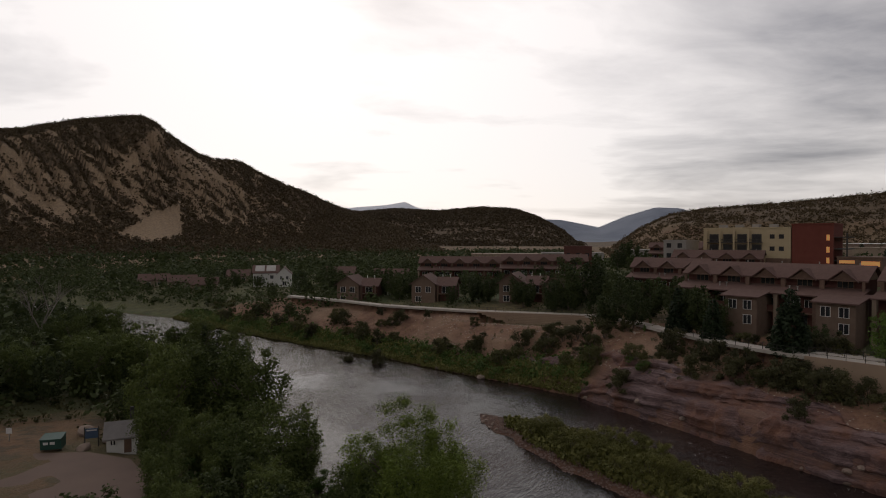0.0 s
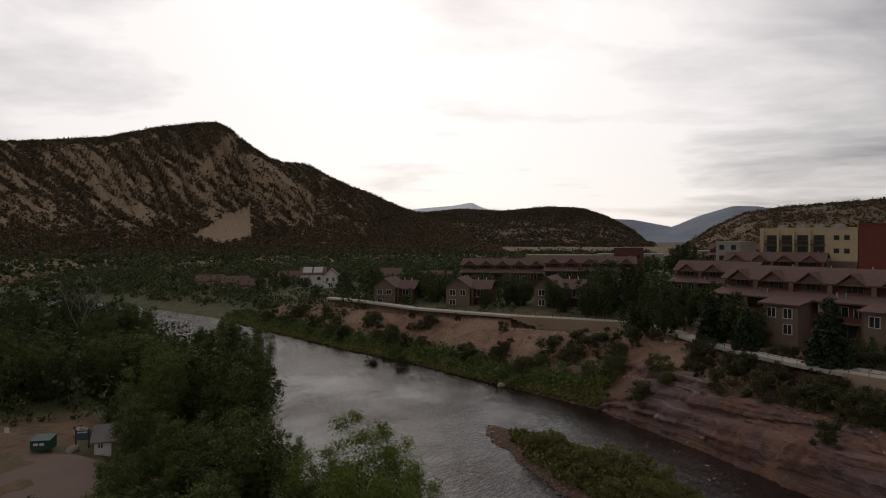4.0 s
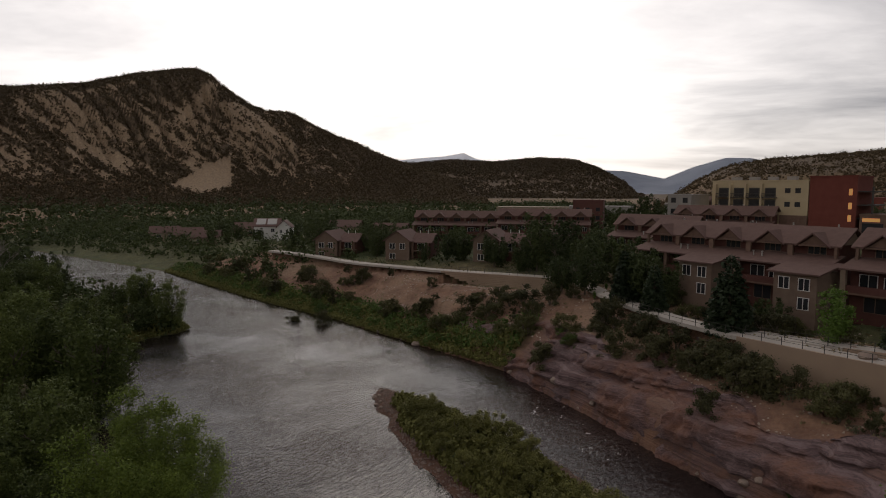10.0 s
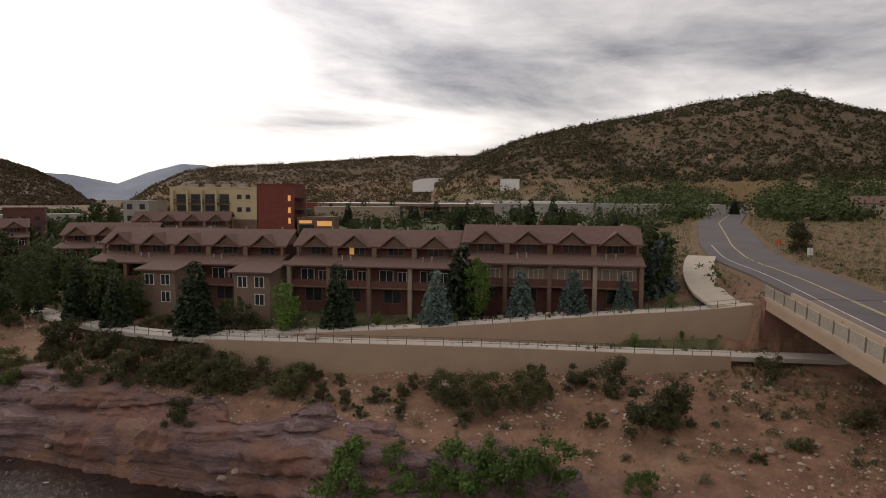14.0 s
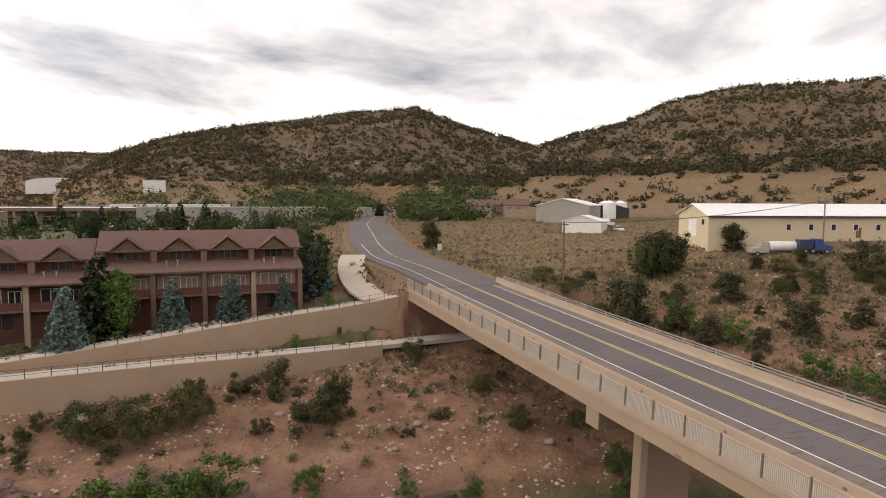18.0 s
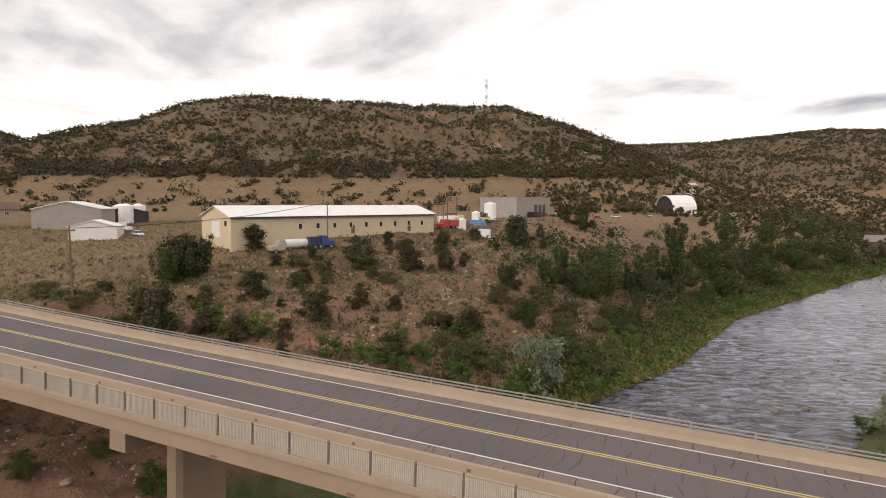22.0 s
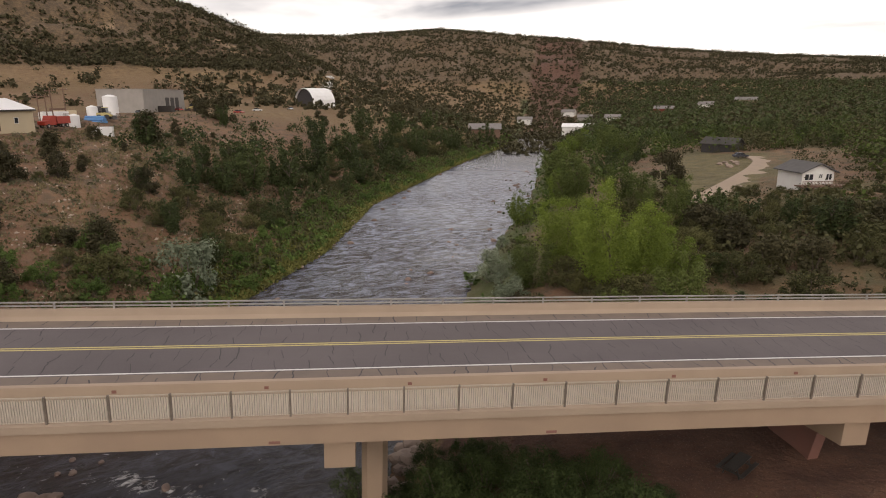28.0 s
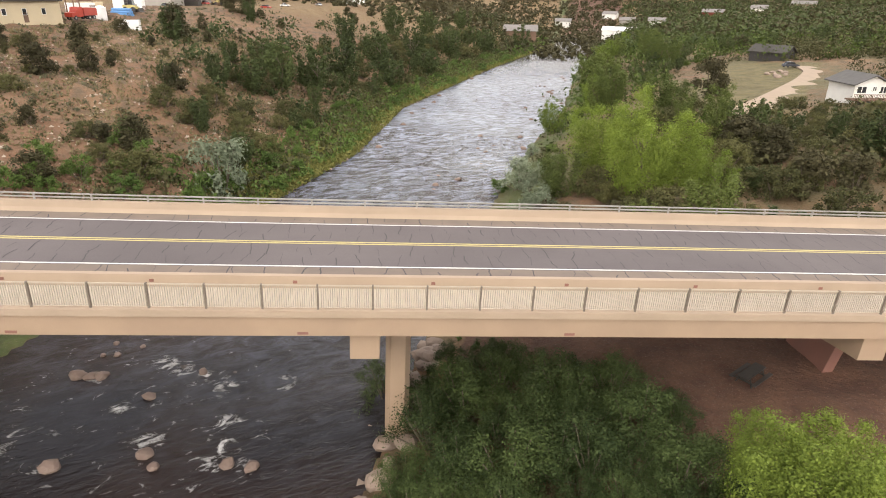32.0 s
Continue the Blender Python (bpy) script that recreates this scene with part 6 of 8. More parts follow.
for x, y, turn, n in ((215, 205, -58, 9), (205, 222, -58, 10), (225, 180, -62, 9)):
    for k in range(n):
        a = radians(turn)
        cx, cy = x + math.cos(a) * k * 3.1, y + math.sin(a) * k * 3.1
        car(cx, cy, turn + 90, CARS[(k * 7 + n) % 4], COLOURS[(k * 7 + n) % 4] + " car in the shops' car park")
wp = thing("road_sign", "white rectangular road sign beside the road", "sign", 146, 42, on_land(146, 42), 130)
Shape().box(-0.04, 0.04, -0.04, 0.04, -0.3, 2.6).put("post", M_STEEL, wp)
Shape().box(-0.5, 0.5, -0.07, -0.045, 1.3, 2.6).put("plate", M_WHITE, wp)
ow = thing("warning_sign", "orange diamond warning sign beside the road", "sign", 156, 50, on_land(156, 50), 130)
Shape().box(-0.04, 0.04, -0.04, 0.04, -0.3, 2.4).put("post", M_STEEL, ow)
Shape().prism([(0, 1.2), (0.7, 1.9), (0, 2.6), (-0.7, 1.9)], "y", -0.08, -0.05).put("plate", grained("orange_sign", (0.7, 0.13, 0.02), (0.6, 0.1, 0.02), 1, 0.5), ow)


# ---- plants ----
def leaf_paint(name, dark, light, vary=0.35):
    p = Paint(name, 0.75)
    c = p.mix(p.island(), dark, light)
    tone = p.mix(p.piece(), tuple(v * (1 - vary) for v in dark), tuple(min(1, v * (1 + vary * 0.5)) for v in light))
    p.color(p.mix(0.4, c, tone))
    p.b.inputs["Specular IOR Level"].default_value = 0.25
    t = p.n.new("ShaderNodeBsdfTranslucent")
    p.l.new(p.mix(0.5, c, tone), t.inputs["Color"])
    m = p.n.new("ShaderNodeMixShader")
    m.inputs["Fac"].default_value = 0.15
    p.l.new(p.b.outputs["BSDF"], m.inputs[1])
    p.l.new(t.outputs["BSDF"], m.inputs[2])
    p.l.new(m.outputs["Shader"], p.n["Material Output"].inputs["Surface"])
    return p.m


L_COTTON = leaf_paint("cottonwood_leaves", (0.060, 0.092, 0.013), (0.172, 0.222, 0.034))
# darker copy for trees against the light, their shade put into the leaf colour
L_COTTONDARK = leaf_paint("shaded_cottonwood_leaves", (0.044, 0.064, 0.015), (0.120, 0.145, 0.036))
L_ELM = leaf_paint("elm_leaves", (0.025, 0.038, 0.012), (0.074, 0.092, 0.029))
L_ASH = leaf_paint("ash_leaves", (0.05, 0.10, 0.016), (0.12, 0.19, 0.035))
L_SHRUB = leaf_paint("shrub_leaves", (0.034, 0.036, 0.014), (0.095, 0.088, 0.036))
L_WILLOW = leaf_paint("willow_leaves", (0.040, 0.075, 0.014), (0.105, 0.155, 0.036))
L_JUNIPER = leaf_paint("juniper_needles", (0.034, 0.031, 0.014), (0.080, 0.069, 0.032))
L_SPRUCE = leaf_paint("blue_spruce_needles", (0.055, 0.085, 0.075), (0.14, 0.19, 0.17))
L_PINE = leaf_paint("dark_pine_needles", (0.013, 0.024, 0.010), (0.033, 0.049, 0.020))
L_OLIVE = leaf_paint("silver_leaves", (0.13, 0.16, 0.10), (0.26, 0.29, 0.20))
L_SAGE = leaf_paint("sage_leaves", (0.072, 0.076, 0.043), (0.144, 0.137, 0.079))
L_THICKET = leaf_paint("thicket_leaves", (0.016, 0.032, 0.009), (0.074, 0.100, 0.028))
L_OAK = leaf_paint("scrub_oak_leaves", (0.038, 0.041, 0.014), (0.118, 0.112, 0.040))
L_BRUSH = leaf_paint("hill_scrub_leaves", (0.047, 0.033, 0.017), (0.108, 0.076, 0.039))
L_DRY = leaf_paint("dry_grass", (0.13, 0.105, 0.055), (0.24, 0.195, 0.105))
L_REED = leaf_paint("bank_grass", (0.080, 0.083, 0.020), (0.195, 0.185, 0.055))


def leaves(name, clumps, leaf, count, material, seed, parent=None, flat=0.0, droop=0.0):
    """Many small four-cornered leaves, gathered in clumps of (x, y, z, radius)."""
    rng = np.random.RandomState(seed)
    c = np.repeat(np.array(clumps, float), count, axis=0)
    n = len(c)
    d = rng.normal(size=(n, 3))
    d /= np.linalg.norm(d, axis=1)[:, None]
    at = c[:, :3] + d * (c[:, 3] * rng.uniform(0.2, 1.0, n) ** 0.6 * np.clip(rng.normal(1.0, 0.28, n), 0.3, 1.8))[:, None] * np.array([1, 1, 0.9])
    nor = d * 0.9 + rng.normal(size=(n, 3)) * 0.55 + np.array([0, 0, 0.35 + flat])
    nor /= np.linalg.norm(nor, axis=1)[:, None]
    u = np.cross(nor, rng.normal(size=(n, 3)))
    u /= np.linalg.norm(u, axis=1)[:, None]
    v = np.cross(nor, u)
    s = (leaf * rng.uniform(0.55, 1.35, n))[:, None]
    u, v = u * s * 0.95, v * s * 0.6
    v[:, 2] -= droop * s[:, 0]
    quads = np.stack([at - u, at - v * 0.9, at + u, at + v], 1).reshape(-1, 3)
    me = bpy.data.meshes.new(name)
    me.vertices.add(len(quads))
    me.vertices.foreach_set("co", quads.ravel())
    me.loops.add(len(quads))
    me.loops.foreach_set("vertex_index", np.arange(len(quads), dtype=np.int32))
    me.polygons.add(n)
    me.polygons.foreach_set("loop_start", (np.arange(n) * 4).astype(np.int32))
    me.update(calc_edges=True)
    me.materials.append(material)
    ob = new(name, me)
    ob.parent = parent
    return ob


def branching(sh, p, way, length, r, depth, rng, tips, spread=0.7):
    """A limb that tapers and forks."""
    q = p + way * length
    sh.rod(p, q, r, 6 if depth > 1 else 4, r * 0.62)
    tips.append(q)
    if depth:
        for _ in range(rng.choice((2, 3))):
            w = (way + Vector((rng.uniform(-1, 1), rng.uniform(-1, 1), rng.uniform(-0.25, 0.6))) * spread).normalized()
            branching(sh, q, w, length * rng.uniform(0.6, 0.8), r * 0.6, depth - 1, rng, tips, spread)


def tree_model(kind, seed):
    """One plant of unit height with its parts; placed copies are scaled by their height."""
    rng = random.Random(seed)
    base = thing(kind_name[kind], kind_label[kind], kind_cat[kind], 0, 0, 0, 0, kind_group[kind])
    if kind in ("cottonwood", "poplar", "elm", "ash"):
        wide = {"cottonwood": 0.34, "poplar": 0.42, "elm": 0.38, "ash": 0.22}[kind]
        wood, tips = Shape(), []
        branching(wood, Vector((0, 0, -0.05)), Vector((0.03, 0.02, 1)).normalized(), 0.28, 0.024, 3, rng, tips)
        wood.put("trunk", M_BARK, base)
        # upright plumes of leaf round the stem, with gaps between them
        clumps, plumes = [], {"cottonwood": 10, "poplar": 14, "elm": 8, "ash": 6}[kind]
        for k in range(plumes):
            a, reach = k * 2.4 + rng.uniform(-0.4, 0.4), wide * (0.1 if k == 0 else rng.uniform(0.4, 1.0))
            foot, top = rng.uniform(0.08, 0.3), rng.uniform(0.72, 1.0) - 0.3 * (reach / wide) ** 2 * rng.uniform(0.6, 1.2)
            for j in range(6):
                f = j / 5
                out = reach * (0.5 + 0.5 * f ** 0.7) + rng.uniform(-0.03, 0.03)
                clumps.append((math.cos(a + f * 0.2) * out, math.sin(a + f * 0.2) * out, foot + (top - foot) * f, rng.uniform(0.8, 1.2) * (0.062 + 0.055 * math.sin(math.pi * (0.2 + 0.72 * f)))))
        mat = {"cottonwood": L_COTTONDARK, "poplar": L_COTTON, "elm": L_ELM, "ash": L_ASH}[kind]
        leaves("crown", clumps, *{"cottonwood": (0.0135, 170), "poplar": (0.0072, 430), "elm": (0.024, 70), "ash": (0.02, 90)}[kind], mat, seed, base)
    elif kind in ("shrub", "oak", "barwillow", "willow", "thicket", "juniper", "olive"):
        wide = {"barwillow": 0.75, "shrub": 0.6, "oak": 0.82, "willow": 0.66, "thicket": 0.62, "juniper": 0.42, "olive": 0.6}[kind]
        wood = Shape()
        clumps = []
        for k in range({"barwillow": 24, "shrub": 18, "oak": 40, "willow": 20, "thicket": 34, "juniper": 22, "olive": 24}[kind]):
            a, up = rng.uniform(0, 6.283), rng.uniform(0.06, 0.86)
            reach = wide * (1 - 0.6 * up * up) * rng.uniform(0.25, 1.0)
            q = (math.cos(a) * reach, math.sin(a) * reach, up)
            clumps.append((*q, rng.uniform(0.12, 0.21)))
            if k % 2 == 0:
                wood.rod((0, 0, -0.1), q, 0.02, 4, 0.006)
        tagged(wood.put("branchwork", M_BARK, base), kind="stuff")
        mat = {"shrub": L_SHRUB, "willow": L_WILLOW, "barwillow": L_REED, "thicket": L_THICKET, "oak": L_OAK, "juniper": L_JUNIPER, "olive": L_OLIVE}[kind]
        leaves("foliage", clumps, {"barwillow": 0.033, "shrub": 0.035, "oak": 0.03, "willow": 0.034, "thicket": 0.016, "juniper": 0.035, "olive": 0.03}[kind], {"shrub": 170, "oak": 140, "thicket": 250, "juniper": 160}.get(kind, 140), mat, seed, base)
    elif kind in ("spruce", "pine"):
        Shape().rod((0, 0, -0.05), (0, 0, 0.97), 0.022, 6, 0.004).put("trunk", M_BARK, base)
        clumps = []
        tiers = 15
        for k in range(tiers):
            up = 0.06 + 0.9 * k / tiers
            reach = (0.30 if kind == "spruce" else 0.25) * (1 - up) ** 0.85 + 0.012
            for j in range(max(4, int(13 * (1 - up)) + 2)):
                a = j * 2.4 + k + rng.uniform(-0.2, 0.2)
                for f in (1.0, 0.62):
                    if f < 1 and up > 0.7:
                        continue
                    clumps.append((math.cos(a) * reach * f * rng.uniform(0.85, 1.1), math.sin(a) * reach * f, up - reach * f * 0.28, 0.042))
        leaves("crown", clumps, 0.03, 16, L_SPRUCE if kind == "spruce" else L_PINE, seed, base, flat=0.5, droop=0.2)
    elif kind == "dead":
        wood, tips = Shape(), []
        branching(wood, Vector((0, 0, -0.05)), Vector((0.02, 0.03, 1)).normalized(), 0.33, 0.02, 5, rng, tips, 0.8)
        tagged(wood.put("branchwork", M_DEADWOOD, base), kind="stuff")
    return base


kind_name = dict(cottonwood="cottonwood_tree", poplar="cottonwood_tree", elm="dark_tree", ash="garden_tree", shrub="shrub", oak="scrub_oak", barwillow="bar_willow", willow="willow_bush", thicket="bank_thicket", juniper="juniper", olive="silver_bush",
                 spruce="blue_spruce", pine="pine_tree", dead="dead_tree")
kind_label = dict(poplar="large yellow-green cottonwood with a broad crown", cottonwood="dark green cottonwood tree on the river bank", elm="dark green leafy tree with a rounded crown", ash="slender light green garden tree",
                  shrub="dusty green shrub on reddish soil", barwillow="low yellow-green willow on the river bar", oak="broad dark clump of scrub oak on the slope", willow="dense green willow bush near the water", thicket="dense leafy green thicket below the bridge", juniper="dark olive-green juniper on dry ground",
                  olive="pale silver-leaved bush beside the river", spruce="pale blue-green spruce beside townhouses",
                  pine="dark green conifer beside townhouses", dead="leafless grey tree with many bare branches")
kind_cat = dict(cottonwood="tree", poplar="tree", elm="tree", ash="tree", shrub="shrub", oak="scrub oak", barwillow="bush", willow="bush", thicket="bush", juniper="juniper", olive="bush", spruce="spruce", pine="conifer", dead="dead tree")
kind_group = dict(cottonwood="cottonwoods", poplar="cottonwoods", elm="leafy trees", ash="garden trees", shrub="bluff shrubs", oak="scrub oaks", barwillow="bar willows", willow="bank willows", thicket="bridge thicket", juniper="slope junipers", olive="silver bushes",
                  spruce="blue spruces", pine="conifers", dead="dead trees")
PLANTS = []
PLANTS += [('spruce', *p) for p in [(84.2, 71.9, 8.2), (94.6, 65.2, 7.6), (98.9, 59.3, 6.6), (106.4, 55.6, 5.9), (117.4, 55.7, 9.2)]]
PLANTS += [('ash', *p) for p in [(91.0, 70.0, 10.5), (69.3, 86.2, 8.1)]]
PLANTS += [('pine', *p) for p in [(75.4, 82.6, 10.0), (60.3, 94.7, 11.0), (90.6, 73.0, 12.9), (51.4, 116.0, 9.5), (53.9, 107.3, 7.9)]]
PLANTS += [('cottonwood', *p) for p in [(43.9, -67.1, 14.5), (52.3, -74.1, 12.5), (65.9, -124.3, 12.1), (87.3, -171.5, 13.9),
    (39.2, -69.0, 9.6), (35.1, -69.6, 5), (22.4, -15.6, 8.6), (-0.8, 56, 13.4), (1.8, 57, 12.2), (-3.2, 57.5, 9.0), (-23.1, 86.0, 16.6), (-27.2, 89.5, 15.9), (-33.3, 90.6, 14.0), (-33.5,
    83.0, 13.5), (-48.3, 108.2, 12.7), (-24.4, 69.9, 8.3), (-29.7, 72.1, 9.1), (-17.7, 70.8, 6.5), (-13.9, 78.3, 7.2)]]
PLANTS += [('shrub', *p) for p in [(66.2, 81.2, 1.3), (82.8, 53.1, 3.6), (86.5, 50.4, 3.1), (88.9, 47.2, 4.3), (83.5, 40.4, 4.6), (87.5, 38.9, 4.6),
    (94.9, 47.7, 3.1), (104.2, 35.3, 3.2), (81.2, 44.5, 1.9), (71.2, 64.2, 2.2), (101.9, 40.6, 0.4), (72.0, 55.2, 2.1), (86.3, 30.5, 1.5), (56.8, 82.6,
    4.6), (50.4, 94.5, 4.6), (54.2, 89.0, 4.6), (56.5, 88.2, 4.6), (58.8, 81.2, 4.6), (46.2, 98.7, 4.6), (46.8, 108.1, 4.6), (51.2, 100.3, 4.6), (48.6,
    110.3, 4.6), (53.8, 95.8, 4.6), (55.9, 87.6, 4.6), (59.0, 85.2, 4.6)]]
PLANTS += [('shrub', *p) for p in [(58.9, 80.8, 4.6), (66.1, 81.5, 0.4), (51.6, 79.6, 3.7), (40.2, 126.5, 4.6), (35.7, 130.0, 4.6), (44.9, 126.3,
    3.1), (33.1, 132.8, 4.6), (30.5, 136.4, 4.6), (52.3, 104.2, 1.6), (36.4, 106.4, 4.4), (24.6, 137.0, 4.6), (14.7, 143.1, 4.6), (-9.6, 161.1, 4.6),
    (-20.2, 179.5, 4.6), (6.6, 147.3, 4.6), (-29.0, 176.4, 4.6), (-42.8, 192.2, 4.6), (-53.0, 209.2, 4.6), (-4.1, 170.9, 4.6), (-8.9, 146.8, 4.6), (-16.3,
    150.0, 3.3), (-40.5, 201.0, 4.6)]]
PLANTS += [('willow', *p) for p in [(66.9, 49.6, 5.3), (70.8, 43.3, 5.1), (67.9, 46.3, 4.2), (75.4, 36.3, 2.6), (59.7, 59.3, 5.5), (55.8, 68.1, 1.1),
    (64.7, 51.9, 3.1), (43.8, -16.7, 7.5), (43.2, -20.5, 6.4), (36.9, -14.7, 6.4), (36.7, -19.6, 5.8), (32.8, -17.2, 6.2), (31.0, -20.6, 5.1), (39.3,
    -13.5, 5.0), (28.0, -17.9, 4.3), (51.0, -21.4, 4.3), (36.7, -22.8, 4.9), (34.0, -24.6, 4.0), (41.1, -12.5, 3.0), (30.3, -15.6, 2.5)]]
PLANTS += [('elm', *p) for p in [(-29.9, 225.6, 11.7), (-7.0, 205.4, 10.6), (-0.5, 200.8, 8.8), (17.9, 184.4, 8.9), (22.8, 184.0, 10.4), (29.8, 178.0,
    8.5), (40.9, 159.2, 14.5), (47.1, 164.5, 14.5), (39.6, 159.8, 8.2), (45.9, 155.5, 9.3), (51.8, 145.4, 9.8), (54.6, 136.6, 10.9), (57.1, 125.1, 10.5),
    (59.8, 123.8, 10.3), (61.1, 148.4, 7.5), (50.5, 151.8, 9.1), (99.9, 280.3, 14.5), (135.3, -75.9, 8.7), (132.1, -82.1, 9.8), (135.9, -94.1, 11.9),
    (135.5, -105.1, 14.2), (149.0, -132.0, 14.5), (157.1, -159.5, 14.5), (163.1, -189.1, 14.5), (167.1, -221.6, 14.5)]]
PLANTS += [('elm', *p) for p in [(174.3, -267.0, 14.5), (180.7, -321.9, 14.5), (119.9, -86.1, 6.8), (146.8, -99.3, 9.9), (142.6, -146.1, 10.6),
    (150.4, -177.8, 12.2), (133.6, -63.0, 5.9), (116.1, -42.2, 4.7), (171.4, -158.8, 11.8), (191.4, -240.6, 14.5), (186.4, -206.3, 13.1), (205.2, -297.3,
    14.5), (148.2, -90.1, 6.7), (23.4, -94.1, 5.1), (28.8, -95.1, 4.4), (31.4, -71.9, 3.7)]]
PLANTS += [('juniper', *p) for p in [(208.5, -150.4, 9), (172.2, -93.5, 9), (147.7, 0.0, 9), (163.4, -16.3, 6.4), (154.5, -59.0, 5.9), (122.1, 6.5,
    8.2), (147.0, -34.9, 7.1), (121.9, -0.4, 3.9), (124.7, -32.7, 3.2), (127.0, -27.2, 3.5), (122.9, -17.5, 5.6), (143.2, -44.9, 6.0), (141.9, -52.8,
    4.8), (134.5, -10.3, 5.1), (114.6, -42.0, 5.9), (132.6, -63.8, 5.7), (117.9, -11.4, 3.5), (118.3, -4.3, 4.4), (109.9, -25.2, 4.5), (156.5, 47.1, 6.9),
    (48.9, -139.4, 9), (31.1, -83.5, 5.7), (35.0, -84.7, 6.7), (25.6, -73.1, 6.0), (20.7, -75.5, 4.9)]]
PLANTS += [('juniper', *p) for p in [(17.2, -88.7, 6.2), (12.3, -107.9, 7.3)]]
PLANTS += [('olive', *p) for p in [(99.9, -45.8, 9.1), (64.3, -74.4, 5.3)]]
PLANTS += [('elm', *p) for p in [(49.5, 121, 9.5), (54, 116, 10.5), (57.5, 131, 11), (47, 128, 9), (52, 139, 10.5), (62, 137, 9.5), (38, 165, 9.5), (31, 171, 9), (66, 144, 10), (72, 150, 10.5)]]
PLANTS += [('elm', *p) for p in [(117.5, 57, 11.5), (121, 60, 11.5), (147, 0, 9.0), (150, -4, 8.0)]]
PLANTS += [('poplar', *p) for p in [(21.0, -17.6, 8.0), (24.4, -18.6, 6.4)]]
PLANTS += [('dead', *p) for p in [(-82.4, 138.3, 18.0), (-104.8, 172.8, 12.6)]]

PLANTS = [("thicket", x, y, min(h, 4.6)) if k == "willow" and math.hypot(x - 36, y + 16) < 20 else (k, x, y, h) for k, x, y, h in PLANTS]
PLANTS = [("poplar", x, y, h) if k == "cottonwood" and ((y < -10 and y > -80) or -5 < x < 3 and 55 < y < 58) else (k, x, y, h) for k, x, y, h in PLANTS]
rng = random.Random(11)
TAKEN = [(-35, 76, 6), (-43, 73, 4), (-40, 76, 3)]


def scatter(kind, count, box, h0, h1, ok, gap=2.0):
    """Plants strewn over a stretch of ground where ok(x, y, z, town side, near side) allows."""
    xs = np.array([rng.uniform(box[0], box[1]) for _ in range(count * 6)])
    ys = np.array([rng.uniform(box[2], box[3]) for _ in range(count * 6)])
    z, dt, dn = land(xs, ys)
    made = []
    for x, y, zz, a, b in zip(xs, ys, z, dt, dn):
        if len(made) >= count:
            break
        if ok(x, y, zz, a, b) and all((x - p) ** 2 + (y - q) ** 2 > gap * gap for p, q in made):
            made.append((x, y))
            PLANTS.append((kind, float(x), float(y), rng.uniform(h0, h1)))


def patch(x, y, size, seed):
    return float(wavy(np.array([x]), np.array([y]), size, seed)[0])


def off_lot(x, y):
    return not (-70 < x < -25 and 34 < y < 82)


def clear_road(x, y):
    u = (x - BX) * math.sin(BPSI) + (y - BY) * math.cos(BPSI)
    v = (x - BX) * math.cos(BPSI) - (y - BY) * math.sin(BPSI)
    return not (-3 < v < 20 and -80 < u < 400)


# near bank, downstream
scatter("cottonwood", 26, (-75, -8, 62, 150), 8, 12, lambda x, y, z, a, b: 2 < b < 40 and off_lot(x, y), 5)
scatter("elm", 60, (-130, -22, 84, 200), 6, 10.5, lambda x, y, z, a, b: 3 < b < 90 and off_lot(x, y), 5)
scatter("willow", 30, (-120, 5, 50, 210), 1.6, 3.4, lambda x, y, z, a, b: 0.5 < b < 9 and off_lot(x, y), 2.5)
scatter("elm", 12, (-30, 20, 20, 60), 5, 8, lambda x, y, z, a, b: 4 < b < 40 and off_lot(x, y) and math.hypot(x - 26, y - 12) > 24 and not (x > 8 and y < 45), 6)
scatter("willow", 34, (-60, 45, 28, 150), 1.2, 2.6, lambda x, y, z, a, b: 0.3 < b < 5, 2)
scatter("cottonwood", 16, (-26, -2, 40, 72), 6, 9, lambda x, y, z, a, b: 1 < b < 30 and x > -25.5, 4)
scatter("willow", 40, (-26, 12, 34, 76), 1.5, 3.2, lambda x, y, z, a, b: 0.5 < b < 30 and math.hypot(x - 26, y - 12) > 20, 2.2)
# the bar in the river
scatter("barwillow", 70, (8, 45, 50, 100), 1.5, 3.2, lambda x, y, z, a, b: a <= 0 and b <= 0 and z > 0.75, 1.6)
# town bank: waterline greenery and bluff shrubs
scatter("willow", 60, (-60, 45, 108, 215), 1.0, 2.6, lambda x, y, z, a, b: 1 < a < 8, 2)
scatter("shrub", 46, (38, 80, 62, 108), 0.8, 2.4, lambda x, y, z, a, b: 9 < a < 27, 2)
scatter("oak", 10, (40, 70, 72, 114), 2.4, 4.4, lambda x, y, z, a, b: 9 < a < 24 and patch(x, y, 15, 98) > 0.0, 2.6)
scatter("shrub", 50, (-80, 95, 60, 230), 1.0, 2.6, lambda x, y, z, a, b: 7 < a < 28, 2.5)
scatter("sage", 110, (40, 120, 10, 120), 0.6, 1.3, lambda x, y, z, a, b: 8 < a < 34 and clear_road(x, y), 1.6)
scatter("willow", 34, (52, 92, -8, 62), 1.4, 3.4, lambda x, y, z, a, b: 0.5 < a < 8 and (clear_road(x, y) or rng.random() < 0.3), 2)
scatter("oak", 8, (70, 120, 0, 50), 1.2, 2.6, lambda x, y, z, a, b: 8 < a < 30 and patch(x, y, 14, 82) > 0.1, 3)
scatter("oak", 70, (-85, 60, 104, 235), 2.2, 4.0, lambda x, y, z, a, b: 5 < a < 17 and patch(x, y, 18, 81) > -0.15, 3)
